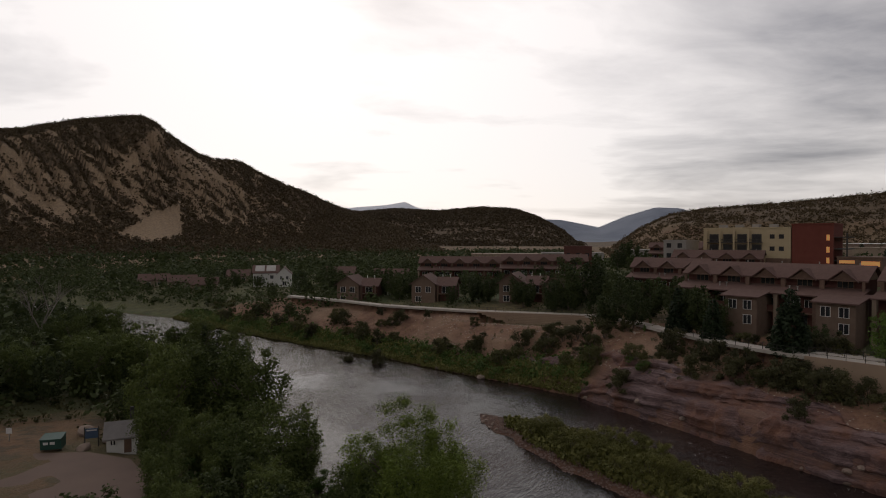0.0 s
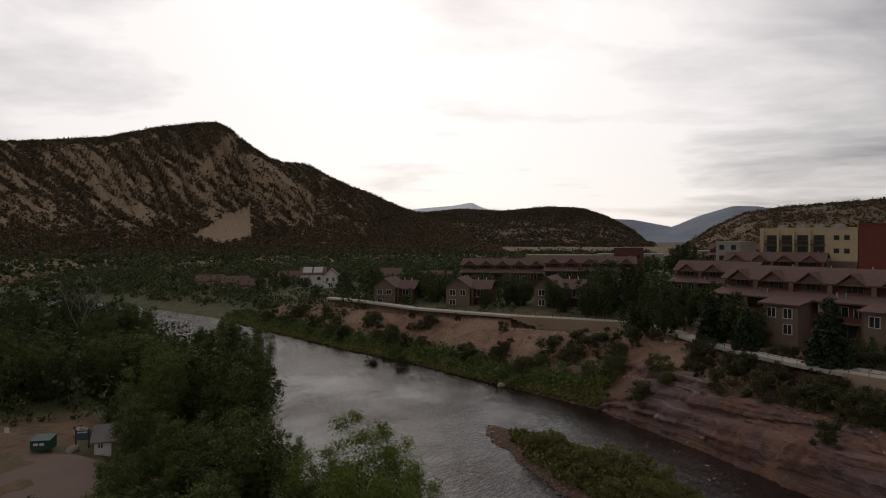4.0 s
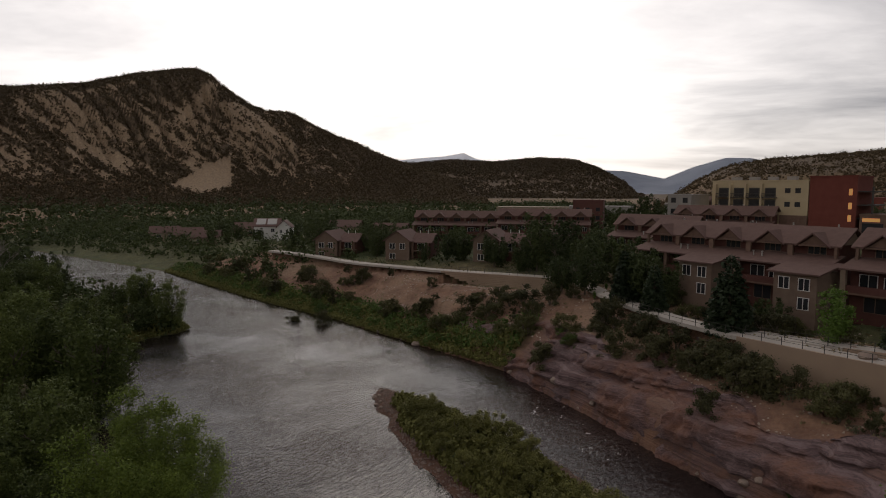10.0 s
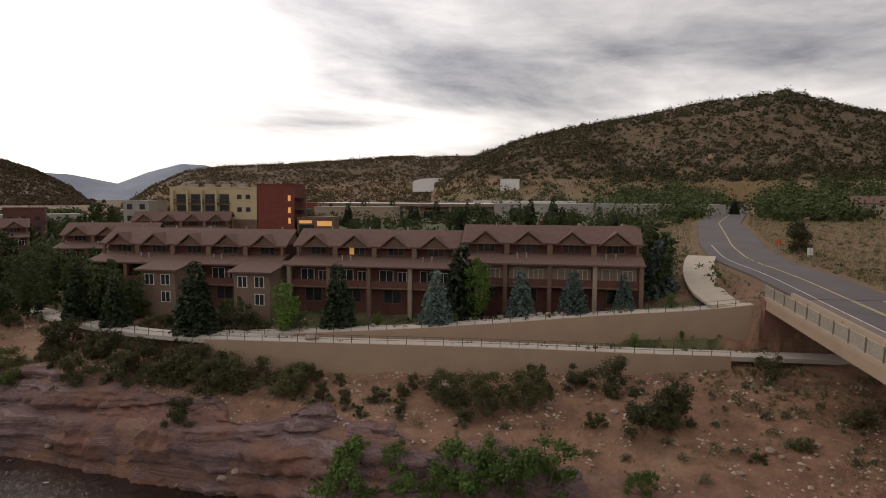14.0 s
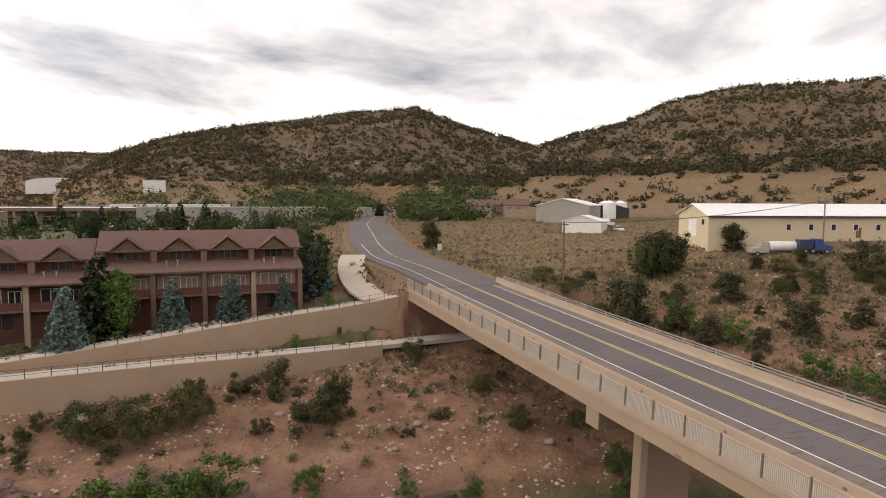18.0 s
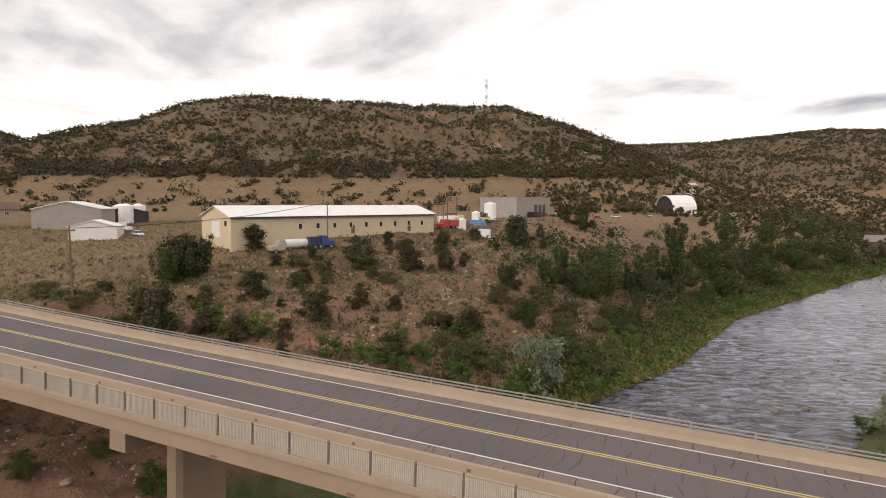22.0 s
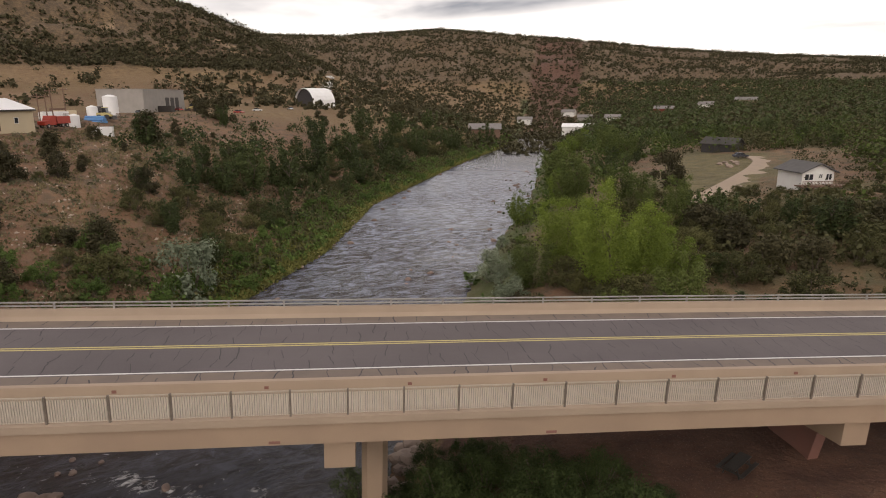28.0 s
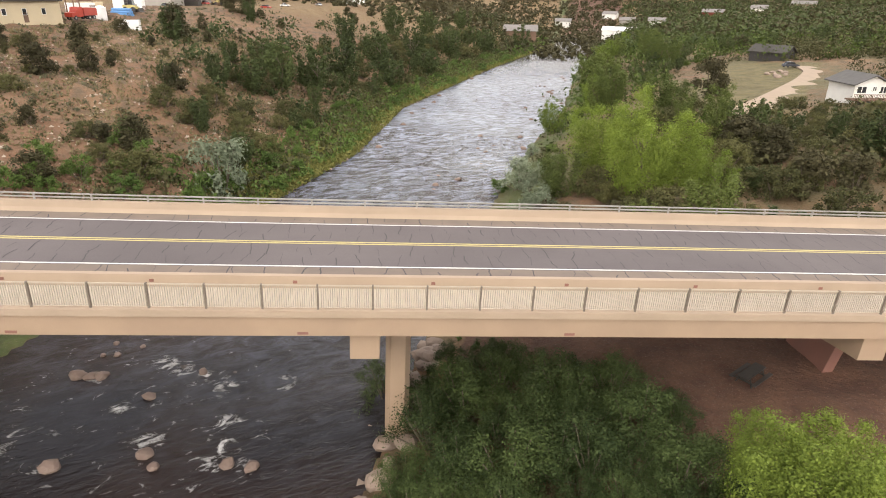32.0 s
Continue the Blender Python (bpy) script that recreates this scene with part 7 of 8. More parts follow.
scatter("willow", 70, (-85, 60, 104, 235), 1.4, 2.8, lambda x, y, z, a, b: 0.6 < a < 6, 1.8)
PLANTS += [("elm", *along_front(u, out), h) for u, out, h in ((-20, 7, 8.5), (-15, 5, 9), (-10, 8, 8), (-5, 6, 9.5), (0, 8, 8.5), (4.5, 6, 7.5), (-24, 4, 9), (22, 7, 5.5), (39, 6, 6.0))]
scatter("oak", 12, (40, 92, 52, 120), 2.4, 4.4, lambda x, y, z, a, b: 13 < a < 27 and clear_road(x, y), 2.2)
# gardens and streets behind the townhouses
scatter("ash", 26, (40, 118, 45, 140), 1.2, 2.6, lambda x, y, z, a, b: 1.5 < (x - 60.6) * FN[0] + (y - 121.3) * FN[1] < 9, 2.2)
scatter("willow", 46, (40, 118, 45, 140), 0.7, 1.5, lambda x, y, z, a, b: 1.5 < (x - 60.6) * FN[0] + (y - 121.3) * FN[1] < 9 and a > 24, 1.8)
scatter("shrub", 16, (46, 76, 72, 110), 2.4, 4.2, lambda x, y, z, a, b: 12 < a < 24, 2.5)
scatter("elm", 20, (90, 200, 90, 260), 5, 8, lambda x, y, z, a, b: a > 90 and not (90 < x < 140 and 160 < y < 215), 9)
scatter("elm", 36, (-60, 62, 160, 250), 5, 8.5, lambda x, y, z, a, b: a > 31, 7)
scatter("elm", 50, (-110, 110, 190, 330), 6, 9.5, lambda x, y, z, a, b: a > 32, 8)
scatter("elm", 16, (180, 330, 120, 260), 6, 9, lambda x, y, z, a, b: a > 60 and clear_road(x, y), 10)
scatter("pine", 24, (150, 330, 100, 260), 7, 11, lambda x, y, z, a, b: a > 60 and clear_road(x, y), 10)
# field beside the climbing road and the slope behind the bridge
scatter("sage", 150, (120, 260, -20, 120), 0.6, 1.3, lambda x, y, z, a, b: a > 30 and clear_road(x, y), 2.2)
scatter("sage", 120, (100, 190, -120, 20), 0.6, 1.4, lambda x, y, z, a, b: 16 < a < 75 and clear_road(x, y), 2)
scatter("juniper", 34, (100, 200, -140, 10), 1.6, 4.4, lambda x, y, z, a, b: 14 < a < 66 and clear_road(x, y) and patch(x, y, 24, 87) > -0.1, 3.4)
scatter("shrub", 46, (95, 220, -160, 5), 0.9, 2.4, lambda x, y, z, a, b: 12 < a < 72 and clear_road(x, y) and patch(x, y, 20, 86) > -0.2, 2.2)
scatter("willow", 230, (84, 210, -400, -26), 1.8, 4.0, lambda x, y, z, a, b: 0.8 < a < 11, 1.8)
scatter("elm", 46, (96, 240, -300, -40), 4, 7.5, lambda x, y, z, a, b: 9 < a < 36 and (a < 22 or y < -90), 4)
scatter("oak", 120, (96, 220, -300, -34), 2.6, 5.2, lambda x, y, z, a, b: 9 < a < 34 and patch(x, y, 26, 83) > -0.25, 3.2)
scatter("sage", 46, (104, 175, -50, 26), 1.0, 1.9, lambda x, y, z, a, b: 30 < a < 68 and clear_road(x, y), 2.4)
scatter("oak", 30, (104, 175, -50, 26), 1.4, 3.2, lambda x, y, z, a, b: 38 < a < 68 and clear_road(x, y) and patch(x, y, 16, 84) > -0.1, 3)
scatter("willow", 40, (84, 125, -46, 12), 1.8, 4.0, lambda x, y, z, a, b: 6 < a < 26 and patch(x, y, 14, 85) > -0.05, 2.4)
scatter("juniper", 60, (150, 420, -560, -130), 3, 6, lambda x, y, z, a, b: 50 < a < 160, 6)
PLANTS += [("ash", 120 + k * 1.4, 46.6 + k * 0.85, 0.9) for k in range(7)] + [("ash", 119 + k * 1.3, 47.6 + k * 0.8, 0.7) for k in range(4)]
PLANTS += [("willow", *p) for p in ((126.8, 6, 5.2), (123, -0.8, 4.4), (118.5, -8, 4.2), (120, -4, 3.4))] + [("elm", 171, -92, 8.5), ("elm", 200, -143, 7.5), ("elm", 148, -1, 9.5), ("elm", 144.5, 3, 8)]
# near bank, upstream
scatter("poplar", 22, (20, 160, -330, -60), 6, 10.5, lambda x, y, z, a, b: 3 < b < 16 and clear_road(x, y), 6)
scatter("cottonwood", 30, (20, 160, -430, -40), 6, 10.5, lambda x, y, z, a, b: 8 < b < 34 and clear_road(x, y) and not (26 < x < 60 and -200 < y < -120), 6)
scatter("elm", 55, (-60, 100, -260, -40), 4.5, 8, lambda x, y, z, a, b: 12 < b < 200 and clear_road(x, y) and not (10 < x < 62 and -205 < y < -112), 6)
scatter("juniper", 90, (-120, 60, -360, -45), 3, 6.5, lambda x, y, z, a, b: 20 < b and clear_road(x, y) and not (10 < x < 62 and -205 < y < -112), 5)
scatter("willow", 50, (30, 130, -260, -30), 1.4, 3.2, lambda x, y, z, a, b: 0.3 < b < 6 and clear_road(x, y), 2)
scatter("olive", 8, (40, 100, -130, -50), 2.5, 4.5, lambda x, y, z, a, b: 1 < b < 8, 4)
scatter("oak", 120, (-30, 52, -120, -40), 2.5, 4.8, lambda x, y, z, a, b: 12 < b and clear_road(x, y) and patch(x, y, 24, 88) > -0.6 and not (10 < x < 62 and y < -110), 3.2)
scatter("oak", 34, (6, 36, -127, -94), 1.5, 2.6, lambda x, y, z, a, b: math.hypot(x - 20, y + 130) > 7, 2.8)
# under the bridge and by the pier
scatter("shrub", 26, (22, 46, -16, 0), 1.0, 2.4, lambda x, y, z, a, b: b > 2 and math.hypot(x - 26, y - 12) > 12, 2)
scatter("thicket", 100, (22, 52, -27, 2), 1.8, 3.8, lambda x, y, z, a, b: (2.6 if x > 43 else 1.2) < b < 26 and math.hypot(x - 26, y - 12) > 9 and not (16 < x < 29 and y < -19), 1.7)

ppx, ppy = np.array([p[1] for p in PLANTS]), np.array([p[2] for p in PLANTS])
on_path = np.minimum(np.abs(from_line(ppx, ppy, [(a, b) for a, b, _ in LOWER_PATH])[0]), np.abs(from_line(ppx, ppy, [(a, b) for a, b, _ in UPPER_PATH])[0])) < 2.8
PLANTS = [p for p, hit in zip(PLANTS, on_path) if not (hit and p[0] in ("shrub", "oak", "sage", "willow", "elm", "juniper"))]
PLANTS = [p for p in PLANTS if not (8 < p[1] < 36 and -130 < p[2] < -98 and p[3] > 3)]
ROADSIDE = [(a, b) for a, b, _ in spline(HILL_ROAD, 4.0)[0].tolist()]
PLANTS = [p for p in PLANTS if not (p[0] in ("sage", "shrub", "oak", "juniper", "willow") and min(math.hypot(p[1] - a, p[2] - b) for a, b in ROADSIDE) < 8.5)]
SAGE = [p for p in PLANTS if p[0] == "sage"]
PLANTS = [p for p in PLANTS if p[0] != "sage"]
MODELS = {}
GROUND = land(np.array([p[1] for p in PLANTS]), np.array([p[2] for p in PLANTS]))[0]
for (kind, x, y, h), zg in zip(PLANTS, GROUND):
    if kind not in MODELS:
        MODELS[kind] = [tree_model(kind, 20 + 7 * j + len(kind)) for j in range(3 if kind in ("cottonwood", "elm", "shrub", "willow", "juniper") else 2)]
        fresh = set(id(o) for o in MODELS[kind])
    one = rng.choice(MODELS[kind])
    wide = rng.uniform(0.88, 1.18)
    m = pose(x, y, float(zg) - 0.03 * h, 0, 0, rng.uniform(0, 360)) @ Matrix.Diagonal((h * wide, h * wide, h, 1))
    if id(one) in fresh:
        one.matrix_basis = m
        fresh.discard(id(one))
    else:
        c = copy_thing(one, Matrix())
        c.matrix_basis = m


# sagebrush, too many to count
sx, sy, sh_ = (np.array([p[k] for p in SAGE]) for k in (1, 2, 3))
sz = land(sx, sy)[0]
tagged(leaves("sagebrush", np.concatenate([np.stack([sx + sh_ * dx, sy + sh_ * dy, sz + sh_ * up, sh_ * 0.5], 1) for dx, dy, up in ((0, 0, 0.55), (0.4, 0.1, 0.35), (-0.3, 0.3, 0.35), (0, -0.4, 0.35))]), 0.13, 26, L_SAGE, 90),
       "low grey-green sagebrush on dry soil", "sagebrush", kind="stuff")


# ---- scrub on the hills: nobody could count it ----
def scrub(name, label, count, r0, r1, a0, a1, size, material, ok, seed, leaf=0, each=0):
    r_ = np.random.RandomState(seed)
    az = np.radians(r_.uniform(a0, a1, count))
    r = np.sqrt(r_.uniform(r0 * r0, r1 * r1, count))
    x, y = HUBX + r * np.sin(az), HUBY + r * np.cos(az)
    z, dt, dn = land(x, y)
    keep = ok(x, y, z, r, np.degrees(az), r_)
    x, y, z = x[keep], y[keep], z[keep]
    s = size * r_.uniform(0.5, 1.5, len(x)) ** 1.6
    clumps = np.stack([np.r_[x, x + s * 0.4], np.r_[y, y - s * 0.3], np.r_[z + s * 0.45, z + s * 0.3], np.r_[s * 0.6, s * 0.5]], 1)
    ob = leaves(name, clumps, leaf or size * 0.3, each or (9 if size < 5.5 else 7), material, seed)
    return tagged(ob, label, "scrub", kind="stuff")


def land_side(x, y, lo, hi, near):
    _, dt, dn = land(x, y)
    return (dn > 4) if near else ((dt > lo) & (dt < hi))


L_WOODS = leaf_paint("bank_wood_leaves", (0.035, 0.058, 0.012), (0.095, 0.125, 0.026))


def patchy(size, seed, low):
    return lambda x, y, z, r, az, g: wavy(x, y, size, seed) + g.uniform(-0.35, 0.35, len(x)) > low


scrub("hill_scrub", "dark juniper scrub covering the dry hills", 26000, 300, 660, 40, 150, 3.3, L_JUNIPER, lambda x, y, z, r, az, g: (z > np.where(az > 84, 55, 45) + 4 * wavy(x, y, 40, 30)) & (wavy(x, y, 60, 31) + 0.8 * wavy(x, y, 17, 33) + g.uniform(-0.5, 0.5, len(x)) > -0.2), 41, 1.0, 8)
scrub("valley_scrub", "dark scrub on the slopes up the river", 20000, 330, 1300, 128, 192, 4.2, L_JUNIPER, lambda x, y, z, r, az, g: wavy(x, y, 120, 32) + 0.5 * wavy(x, y, 40, 95) + g.uniform(-0.4, 0.4, len(x)) > -0.5, 42, 1.3, 8)
scrub("mountain_scrub", "dark oak scrub covering the mountain", 52000, 800, 1510, -47, 1, 4.2, L_BRUSH,
      lambda x, y, z, r, az, g: mountain_bare(az, np.degrees(np.arctan2(z - HUBZ, r))) * 1.15 + scarp(az, np.degrees(np.arctan2(z - HUBZ, r))) < g.uniform(0, 1, len(x)), 43, 1.7, 4)
scrub("north_scrub", "dark scrub on low northern hills", 12000, 480, 1040, 16, 60, 3.4, L_BRUSH, patchy(90, 34, -0.3), 44, 1.2, 6)
scrub("valley_trees", "trees along the valley floor", 5000, 330, 900, -60, 14, 5.0, L_ELM, lambda x, y, z, r, az, g: wavy(x, y, 110, 35) + g.uniform(-0.4, 0.4, len(x)) > -0.05, 45)
scrub("mesa_trees", "dark trees strung along the foot of the hills", 14000, 320, 520, 60, 140, 3.6, L_JUNIPER, lambda x, y, z, r, az, g: ((z > np.where(az > 84, 49, 41)) & (z < np.where(az > 84, 62, 50)) & (wavy(x, y, 60, 36) > -0.45)) | ((wavy(x, y, 30, 36) > 0.3) & (g.uniform(0, 1, len(x)) > 0.55)), 46, 0.9, 12)
scrub("midland_scrub", "dark scrub on the middle hill", 26000, 1500, 2720, -12, 15, 6.0, L_BRUSH, lambda x, y, z, r, az, g: 0.45 + ease((z - 70) / 60) + 0.5 * wavy(x, y, 300, 37) > g.uniform(0, 1.0, len(x)), 47, 3.6, 3)
scrub("upper_valley_woods", "dark green woods filling the upper valley", 9000, 280, 900, 146, 192, 5.2, L_ELM, lambda x, y, z, r, az, g: land_side(x, y, 0, 0, 1) & (z < 46) & (wavy(x, y, 70, 97) + g.uniform(-0.4, 0.4, len(x)) > -0.45), 62, 1.0, 9)
scrub("bend_woods", "dark thickets along the far bank up the river", 2400, 90, 620, 118, 175, 4.6, L_ELM, lambda x, y, z, r, az, g: land_side(x, y, 8, 60, 0) & (y < -70) & (r < 520), 51, 0.5, 30)
scrub("near_bank_woods", "leafy woods on the near bank up the river", 2600, 110, 560, 140, 200, 5.0, L_WOODS, lambda x, y, z, r, az, g: land_side(x, y, 0, 0, 1) & (z < 17) & (r < 330 + 60 * wavy(x, y, 60, 91)) & ~((x > 8) & (x < 64) & (y > -208) & (y < -108)), 52, 0.5, 34)
scrub("downstream_woods", "dark leafy woods on the near bank downstream", 2600, 90, 420, -75, -18, 5.2, L_ELM, lambda x, y, z, r, az, g: land_side(x, y, 0, 0, 1) & ~((x > -60) & (y < 88)), 53, 0.55, 30)
scrub("far_shore_woods", "trees beyond the river bend downstream", 4600, 190, 480, -50, -4, 4.8, L_ELM, lambda x, y, z, r, az, g: land_side(x, y, 8, 400, 0) & (wavy(x, y, 50, 38) > -0.4) & (np.hypot(x + 62, y - 268) > 22), 54, 0.6, 16)
scrub("town_trees", "dark trees between the shops and houses", 3000, 190, 480, -8, 66, 5.0, L_ELM, lambda x, y, z, r, az, g: (wavy(x, y, 45, 39) > -0.12) & ~((x > 85) & (x < 150) & (y > 150) & (y < 225)), 55, 0.7, 16)
scrub("upriver_undergrowth", "low green and brown undergrowth on the near bank", 5200, 50, 360, 138, 215, 2.0, L_SHRUB,
      lambda x, y, z, r, az, g: land_side(x, y, 0, 0, 1) & ~((x > 22) & (x < 62) & (y > -206) & (y < -126)) & np.array([clear_road(p, q) for p, q in zip(x, y)]), 56, 0.26, 14)
scrub("slope_undergrowth", "low brushwood at the foot of the slope", 6500, 70, 420, 106, 172, 2.3, L_SHRUB, lambda x, y, z, r, az, g: land_side(x, y, 6, 42, 0) & (y < -15) & (wavy(x, y, 22, 40) > -0.2), 57, 0.26, 14)
scrub("downstream_undergrowth", "dark undergrowth on the near bank downstream", 3600, 40, 300, -80, -14, 1.9, L_SHRUB,
      lambda x, y, z, r, az, g: land_side(x, y, 0, 0, 1) & ~((x > -72) & (x < -25) & (y < 78)), 58, 0.26, 14)
scrub("garden_hedges", "dark hedges and garden bushes between the houses", 2600, 120, 330, -30, 40, 1.8, L_ELM, lambda x, y, z, r, az, g: land_side(x, y, 29, 120, 0) & (wavy(x, y, 24, 42) > -0.05), 59, 0.26, 14)
scrub("roadside_trees", "dark leafy trees beside the climbing road", 900, 235, 430, 60, 80, 8.0, L_ELM, lambda x, y, z, r, az, g: (np.abs(from_line(x, y, [(p, q) for p, q, _ in HILL_ROAD])[0]) > 11) & (wavy(x, y, 40, 92) > -0.12) & (np.hypot(x - 306, y - 54) > 16), 60, 0.8, 44)
scrub("far_woods", "low woods behind the near bank", 2600, 90, 420, 176, 200, 3.6, L_SHRUB, lambda x, y, z, r, az, g: (z > 3) & ~((x > 8) & (x < 64) & (y > -208) & (y < -104)), 48, 0.42, 26)
scrub("back_woods", "low woods behind the near bank", 1500, 120, 420, 200, 320, 5.0, L_ELM, lambda x, y, z, r, az, g: z > 3, 49, 1.2, 8)


# ---- grass tufts and stones ----
def tufts(name, label, count, box, ok, size, material, seed):
    g = np.random.RandomState(seed)
    x, y = g.uniform(box[0], box[1], count), g.uniform(box[2], box[3], count)
    z, dt, dn = land(x, y)
    k = ok(x, y, z, dt, dn)
    s = size * g.uniform(0.5, 1.4, k.sum())
    ob = leaves(name, np.stack([x[k], y[k], z[k] + s * 0.35, s * 0.6], 1), size * 0.3, 10, material, seed, droop=-0.5)
    return tagged(ob, label, "grass", kind="stuff")


def bank_strip(name, label, count, line, reach, size, material, seed, leaf, each):
    """Grass or low brush in a strip along one side of a line."""
    g = np.random.RandomState(seed)
    p = np.array(line, float)
    run = np.r_[0, np.cumsum(np.hypot(*np.diff(p, axis=0).T))]
    t = g.uniform(0, run[-1], count)
    k = np.clip(np.searchsorted(run, t) - 1, 0, len(p) - 2)
    u = ((t - run[k]) / (run[k + 1] - run[k]))[:, None]
    w = p[k + 1] - p[k]
    w /= np.hypot(w[:, 0], w[:, 1])[:, None]
    off = (reach[0] + (reach[1] - reach[0]) * g.uniform(0, 1, count) ** 1.3)[:, None]
    at = p[k] + (p[k + 1] - p[k]) * u + np.stack([w[:, 1], -w[:, 0]], 1) * off
    z, _, _ = land(at[:, 0], at[:, 1])
    at, z = at[z > 0.05], z[z > 0.05]
    s = size * g.uniform(0.5, 1.4, len(z))
    return tagged(leaves(name, np.stack([at[:, 0], at[:, 1], z + s * 0.35, s * 0.6], 1), leaf, each, material, seed, droop=-0.4), label, "grass", kind="stuff")


TOWN_XY = [(a, b) for a, b, _ in BANK_TOWN]
bank_strip("bank_grass", "bright green grass along the upstream town bank", 9000, TOWN_XY[1:7], (0.3, 8), 0.9, L_REED, 61, 0.24, 14)
bank_strip("bank_brush", "leafy green brush behind the waterline", 1500, TOWN_XY[1:7], (1.5, 12), 1.9, L_WILLOW, 68, 0.3, 26)
bank_strip("bank_brush", "olive brush behind the waterline", 1700, TOWN_XY[1:7], (3, 15), 2.3, L_SHRUB, 78, 0.3, 26)
bank_strip("bank_grass", "bright green grass along the downstream town bank", 7000, TOWN_XY[13:20], (0.3, 7), 0.9, L_REED, 69, 0.24, 14)
bank_strip("bank_grass", "bright green grass on the low tongue of the near bank", 3600, NEAR_XY[13:20], (-0.3, -9), 1.1, L_REED, 77, 0.24, 14)
bank_strip("bank_brush", "leafy green brush along the downstream bank", 900, TOWN_XY[13:20], (2, 9), 1.6, L_WILLOW, 70, 0.28, 24)
tufts("near_bank_grass", "green grass along the near bank", 7000, (-130, 130, -250, 200), lambda x, y, z, a, b: (b > 0.3) & (b < 9), 0.7, L_WILLOW, 62)
tufts("bar_grass", "green grass on the river bar", 12000, (4, 48, 48, 106), lambda x, y, z, a, b: (a <= 0) & (b <= 0) & (z > 0.5), 0.9, L_REED, 63)
tufts("bluff_grass", "dry tufts on the reddish bluff", 22000, (-60, 200, -130, 200), lambda x, y, z, a, b: (a > 8) & (a < 75) & (wavy(x, y, 11, 66) > -0.25) & (np.abs(from_line(x, y, [(p, q) for p, q, _ in HILL_ROAD])[0]) > 9), 0.45, L_DRY, 64)
tufts("slope_sage", "grey-green low brush on the slope", 16000, (90, 260, -150, 110), lambda x, y, z, a, b: (a > 14) & (a < 90) & (wavy(x, y, 9, 67) > 0.1) & (np.abs(from_line(x, y, [(p, q) for p, q, _ in HILL_ROAD])[0]) > 8), 0.75, L_SAGE, 66)
tufts("slope_grass", "dry yellow grass on the slope behind the bridge", 20000, (95, 190, -120, 40), lambda x, y, z, a, b: (a > 14) & (a < 72) & (wavy(x, y, 13, 93) > -0.2) & (np.abs(from_line(x, y, [(p, q) for p, q, _ in HILL_ROAD])[0]) > 9), 0.55, L_DRY, 67)
tufts("field_grass", "dry yellow grass beside the climbing road", 20000, (120, 280, -40, 130), lambda x, y, z, a, b: (a > 40) & (np.abs(from_line(x, y, [(p, q) for p, q, _ in HILL_ROAD])[0]) > 8), 0.5, L_DRY, 65)


def stone_mesh(seed, material):
    bm = bmesh.new()
    bmesh.ops.create_icosphere(bm, subdivisions=2, radius=1.0)
    g = random.Random(seed)
    o = Vector((g.uniform(0, 50), g.uniform(0, 50), g.uniform(0, 50)))
    for v in bm.verts:
        v.co *= 1 + 0.35 * noise.noise(v.co * 1.1 + o) + 0.12 * noise.noise(v.co * 2.7 + o)
        v.co.z *= 0.68
    me = bpy.data.meshes.new("boulder")
    bm.to_mesh(me)
    bm.free()
    me.materials.append(material)
    return me


STONES, WET = [stone_mesh(k, M_STONE) for k in range(5)], [stone_mesh(k, M_COBBLE) for k in range(5)]


def stone(x, y, size, label, group, sink=0.25, z=None):
    ob = new("boulder", rng.choice(WET if "wet" in label else STONES))
    zz = height(x, y) if z is None else z
    ob.matrix_basis = pose(x, y, zz + size * (0.5 - sink), rng.uniform(-15, 15), rng.uniform(-15, 15), rng.uniform(0, 360)) @ Matrix.Diagonal((size, size * rng.uniform(0.7, 1.1), size * rng.uniform(0.7, 1.0), 1))
    return tagged(ob, label, "boulder", group)


def strew(count, box, ok, s0, s1, label, group, z=None, gap=0.6):
    xs = np.array([rng.uniform(box[0], box[1]) for _ in range(count * 14)])
    ys = np.array([rng.uniform(box[2], box[3]) for _ in range(count * 14)])
    zz, dt, dn = land(xs, ys)
    made = 0
    for x, y, c, a, b in zip(xs, ys, zz, dt, dn):
        if made < count and ok(x, y, c, a, b):
            stone(float(x), float(y), rng.uniform(s0, s1) * rng.uniform(0.6, 1), label, group, 0.3, float(c) if z is None else z)
            made += 1


strew(70, (43, 54, -30, -8), lambda x, y, z, a, b: -1.4 < b < 2.2, 0.6, 1.25, "rounded tan boulder on the bank below the pier", "bank boulders")
for x, y, size in ((72.6, -10.3, 0.75), (74.3, -9.2, 0.95), (73.3, -9.8, 0.8), (66.7, -10.7, 0.7), (74.6, -12.9, 0.4), (75.6, -12.2, 0.35), (61.0, -6.5, 0.75), (59.4, -6.0, 0.55), (55.4, -8.9, 0.65), (53.8, -9.7, 0.7), (66.0, -15.3, 0.6), (65.2, -2.2, 0.9), (74, -15, 0.35), (76.5, -14, 0.4)):
    stone(x, y, size * 0.8, "wet boulder standing in the rapids", "rapids boulders", 0.4, 0.02)
strew(40, (76, 92, -26, 14), lambda x, y, z, a, b: -2.5 < a < 2, 0.4, 0.9, "tan boulder along the waterline", "bank boulders")
strew(46, (70, 150, -240, -40), lambda x, y, z, a, b: a < -0.5 and b < -0.5 and (b > -14 or a > -6), 0.35, 1.0, "dark wet rock in the river", "river rocks", -0.1)
strew(30, (90, 150, -200, -40), lambda x, y, z, a, b: -1.5 < a < 1.5, 0.35, 0.8, "grey boulder along the waterline", "bank boulders")
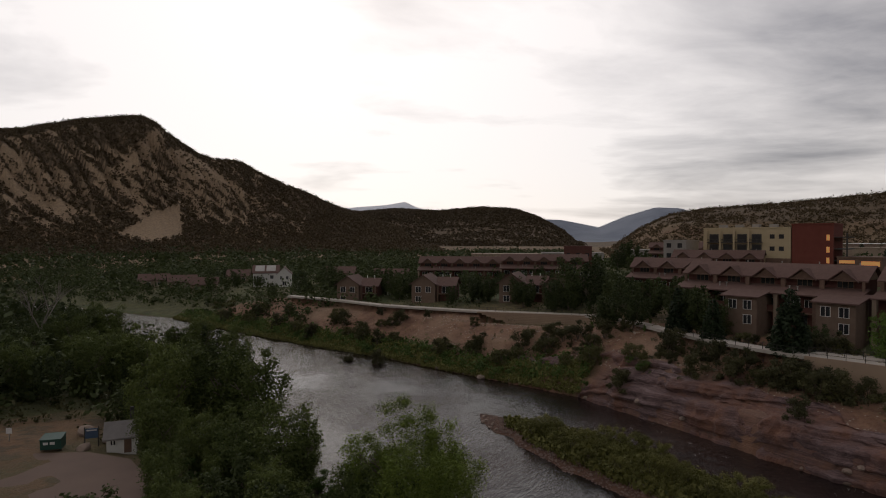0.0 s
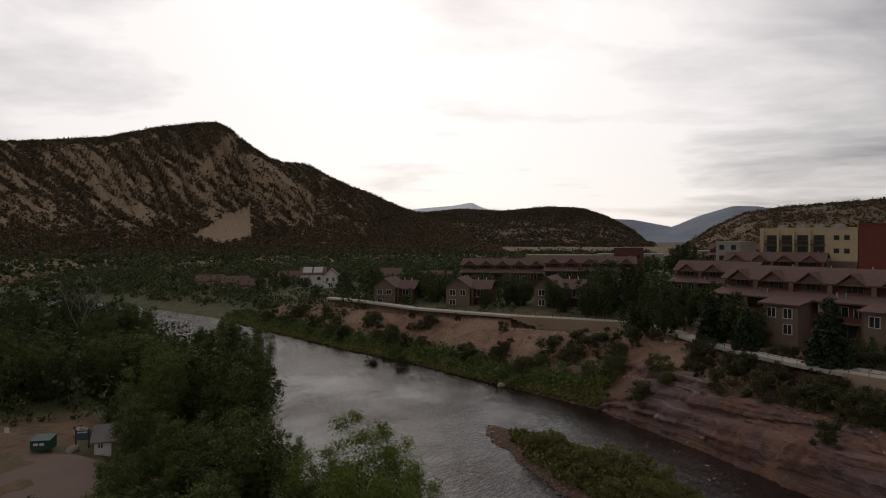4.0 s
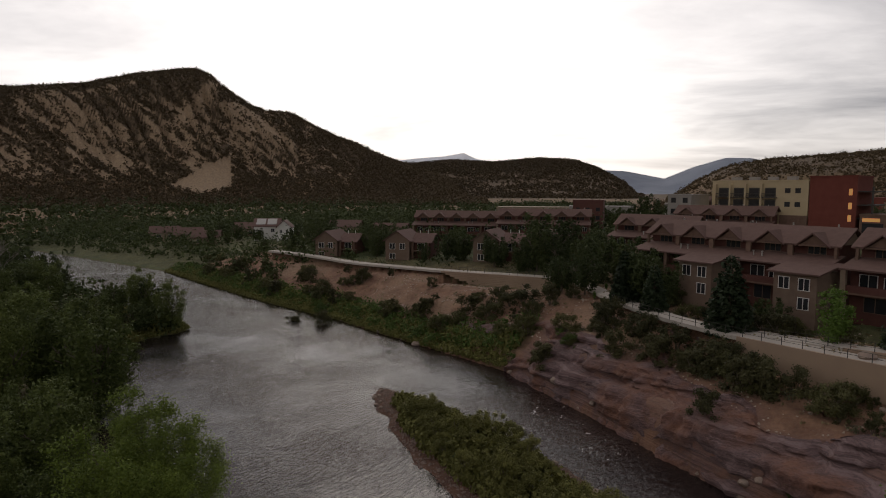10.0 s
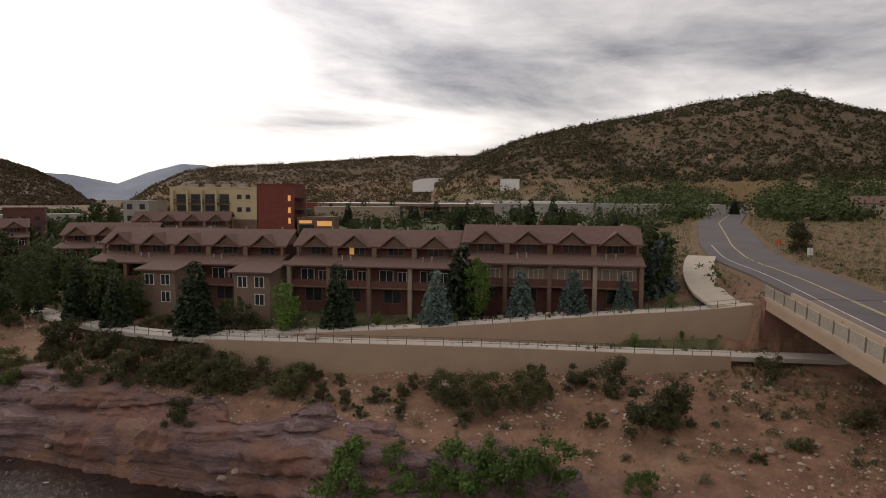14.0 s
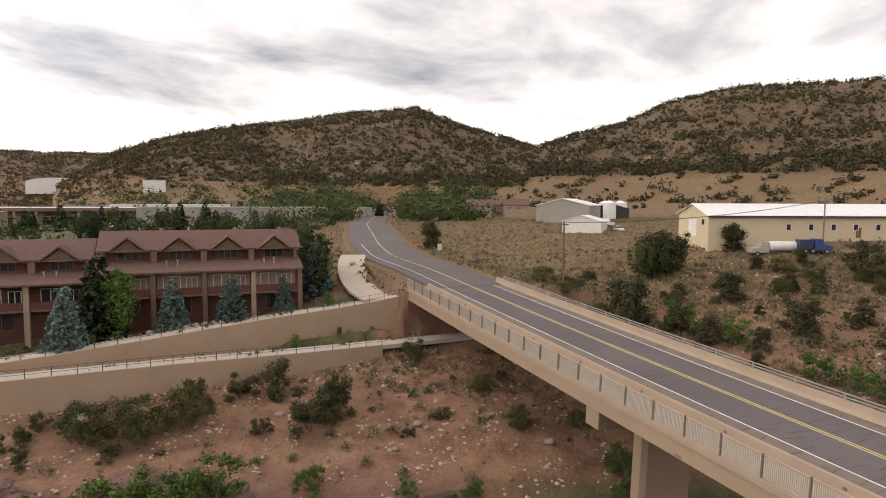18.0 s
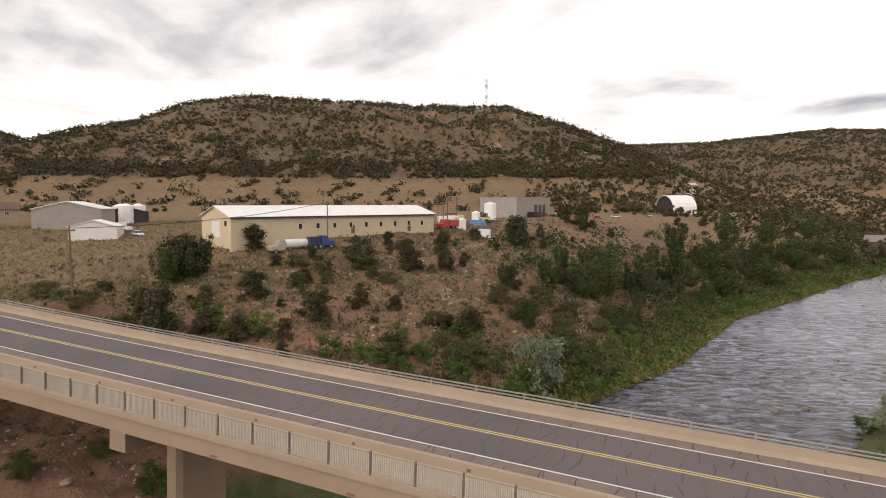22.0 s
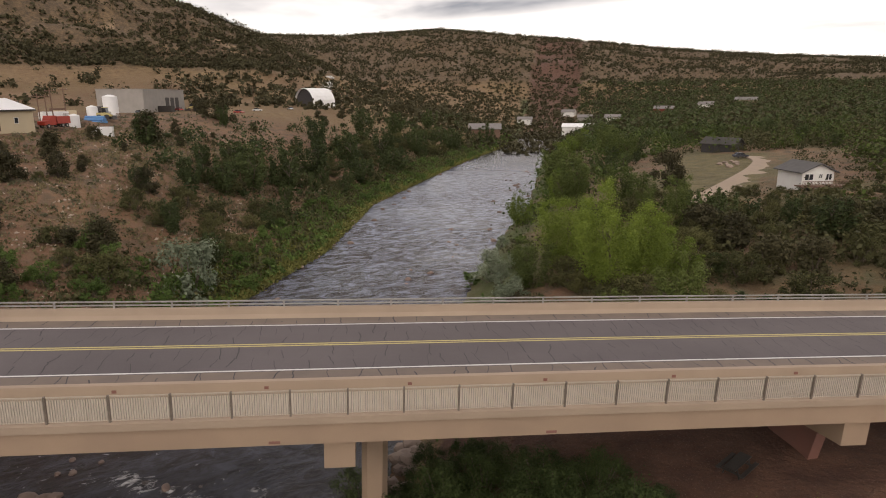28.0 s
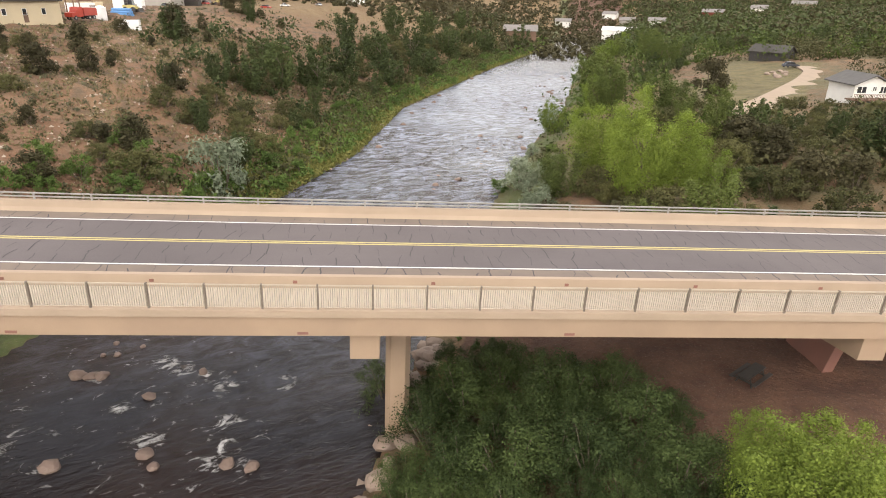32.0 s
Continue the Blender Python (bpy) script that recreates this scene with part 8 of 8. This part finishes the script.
strew(30, (-10, 56, 64, 160), lambda x, y, z, a, b: -2.0 < a < 1.2, 0.4, 1.1, "grey-brown boulder at the foot of the bluff", "bluff boulders")
strew(30, (8, 40, 60, 104), lambda x, y, z, a, b: a < 0 and b < 0 and -0.1 < z < 0.7 and (y > 88 or x > 27), 0.2, 0.5, "pale cobble on the head of the bar", "bar cobbles")
strew(60, (60, 118, 15, 95), lambda x, y, z, a, b: 8 < a < 30, 0.2, 0.65, "pale rock on the reddish slope", "slope rocks")
strew(20, (105, 180, -110, 0), lambda x, y, z, a, b: 14 < a < 66 and clear_road(x, y), 0.25, 0.7, "pale rock on the scree slope", "slope rocks")
for x, y, s in ((76.5, 62.5, 1.25), (58, 84, 0.9), (88, 41, 0.8), (69.5, 80.3, 1.0), (-42, 80, 1.2), (-39, 81, 1.4), (-38, 78.5, 1.1), (-39.5, 74.5, 0.9)):
    stone(x, y, s, "pale rounded boulder on bare soil", "loose boulders")
for x, y, size in ((38, -172, 0.9), (39, -176, 0.7), (37, -179, 1.0), (40, -181, 0.8), (36.5, -175, 0.6), (41, -178, 0.9), (38.5, -184, 0.7)):
    stone(x, y, size, "pale rock in a pile beside the gravel drive", "rock pile")
for k in range(26):
    u = 44 + k * 1.1
    stone(*along_front(u, 5.5 + rng.uniform(-0.8, 0.8)), rng.uniform(0.35, 0.7), "tan garden boulder before townhouses", "garden boulders")


def shingle(name, label, count, box, ok, s0, s1, material, seed, z=None):
    """Stones too many to count, as small broken lumps in one mesh."""
    g = np.random.RandomState(seed)
    x, y = g.uniform(box[0], box[1], count), g.uniform(box[2], box[3], count)
    zz, dt, dn = land(x, y)
    k = ok(x, y, zz, dt, dn)
    x, y, zz = x[k], y[k], zz[k] if z is None else zz[k] * 0 + z
    n = len(x)
    s = g.uniform(s0, s1, n) * g.uniform(0.5, 1, n)
    shape = np.array([(1, 0, 0), (0, 1, 0), (-1, 0, 0), (0, -1, 0), (0, 0, 0.8), (0, 0, -0.6)], float)
    v = shape[None] * (s[:, None, None] * g.uniform(0.6, 1.3, (n, 6, 3))) + np.stack([x, y, zz], 1)[:, None]
    tri = np.array([(0, 1, 4), (1, 2, 4), (2, 3, 4), (3, 0, 4), (1, 0, 5), (2, 1, 5), (3, 2, 5), (0, 3, 5)])
    f = (np.arange(n)[:, None, None] * 6 + tri[None]).reshape(-1, 3)
    ob = mesh_ob(name, v.reshape(-1, 3).tolist(), f.tolist(), material)
    return tagged(ob, label, "stones", kind="stuff")


shingle("bar_shingle", "brown cobbles round the head of the bar", 20000, (4, 48, 48, 106), lambda x, y, z, a, b: (a <= 0) & (b <= 0) & (z > -0.3) & (z < 0.8), 0.1, 0.34, M_COBBLE, 71)
shingle("bluff_rubble", "broken pale rock strewn on the bluff", 22000, (0, 120, 5, 170), lambda x, y, z, a, b: (a > 5) & (a < 34) & (wavy(x, y, 12, 73) > 0.0), 0.08, 0.36, M_PALESTONE, 72)
shingle("scree", "broken pale rock on the slope across the river", 9000, (95, 190, -140, 10), lambda x, y, z, a, b: (a > 10) & (a < 70) & (wavy(x, y, 16, 74) > 0.1), 0.1, 0.45, M_PALESTONE, 73)
shingle("waterline_stones", "grey stones along both waterlines", 9000, (-120, 170, -320, 240), lambda x, y, z, a, b: ((a > -1.2) & (a < 0.8)) | ((b > -1.0) & (b < 0.6)), 0.15, 0.5, M_STONE, 74)
shingle("bank_stones", "grey and brown stones along the upstream waterline", 26000, (78, 165, -270, -14), lambda x, y, z, a, b: (a > -1.8) & (a < 1.0), 0.14, 0.5, M_COBBLE, 76)
shingle("riffle_rocks", "dark rocks breaking the shallow river", 1500, (55, 190, -420, 30), lambda x, y, z, a, b: (a < -1) & (b < -1) & (wavy(x, y, 18, 75) > 0.12), 0.12, 0.4, M_WETSTONE, 75, 0.0)
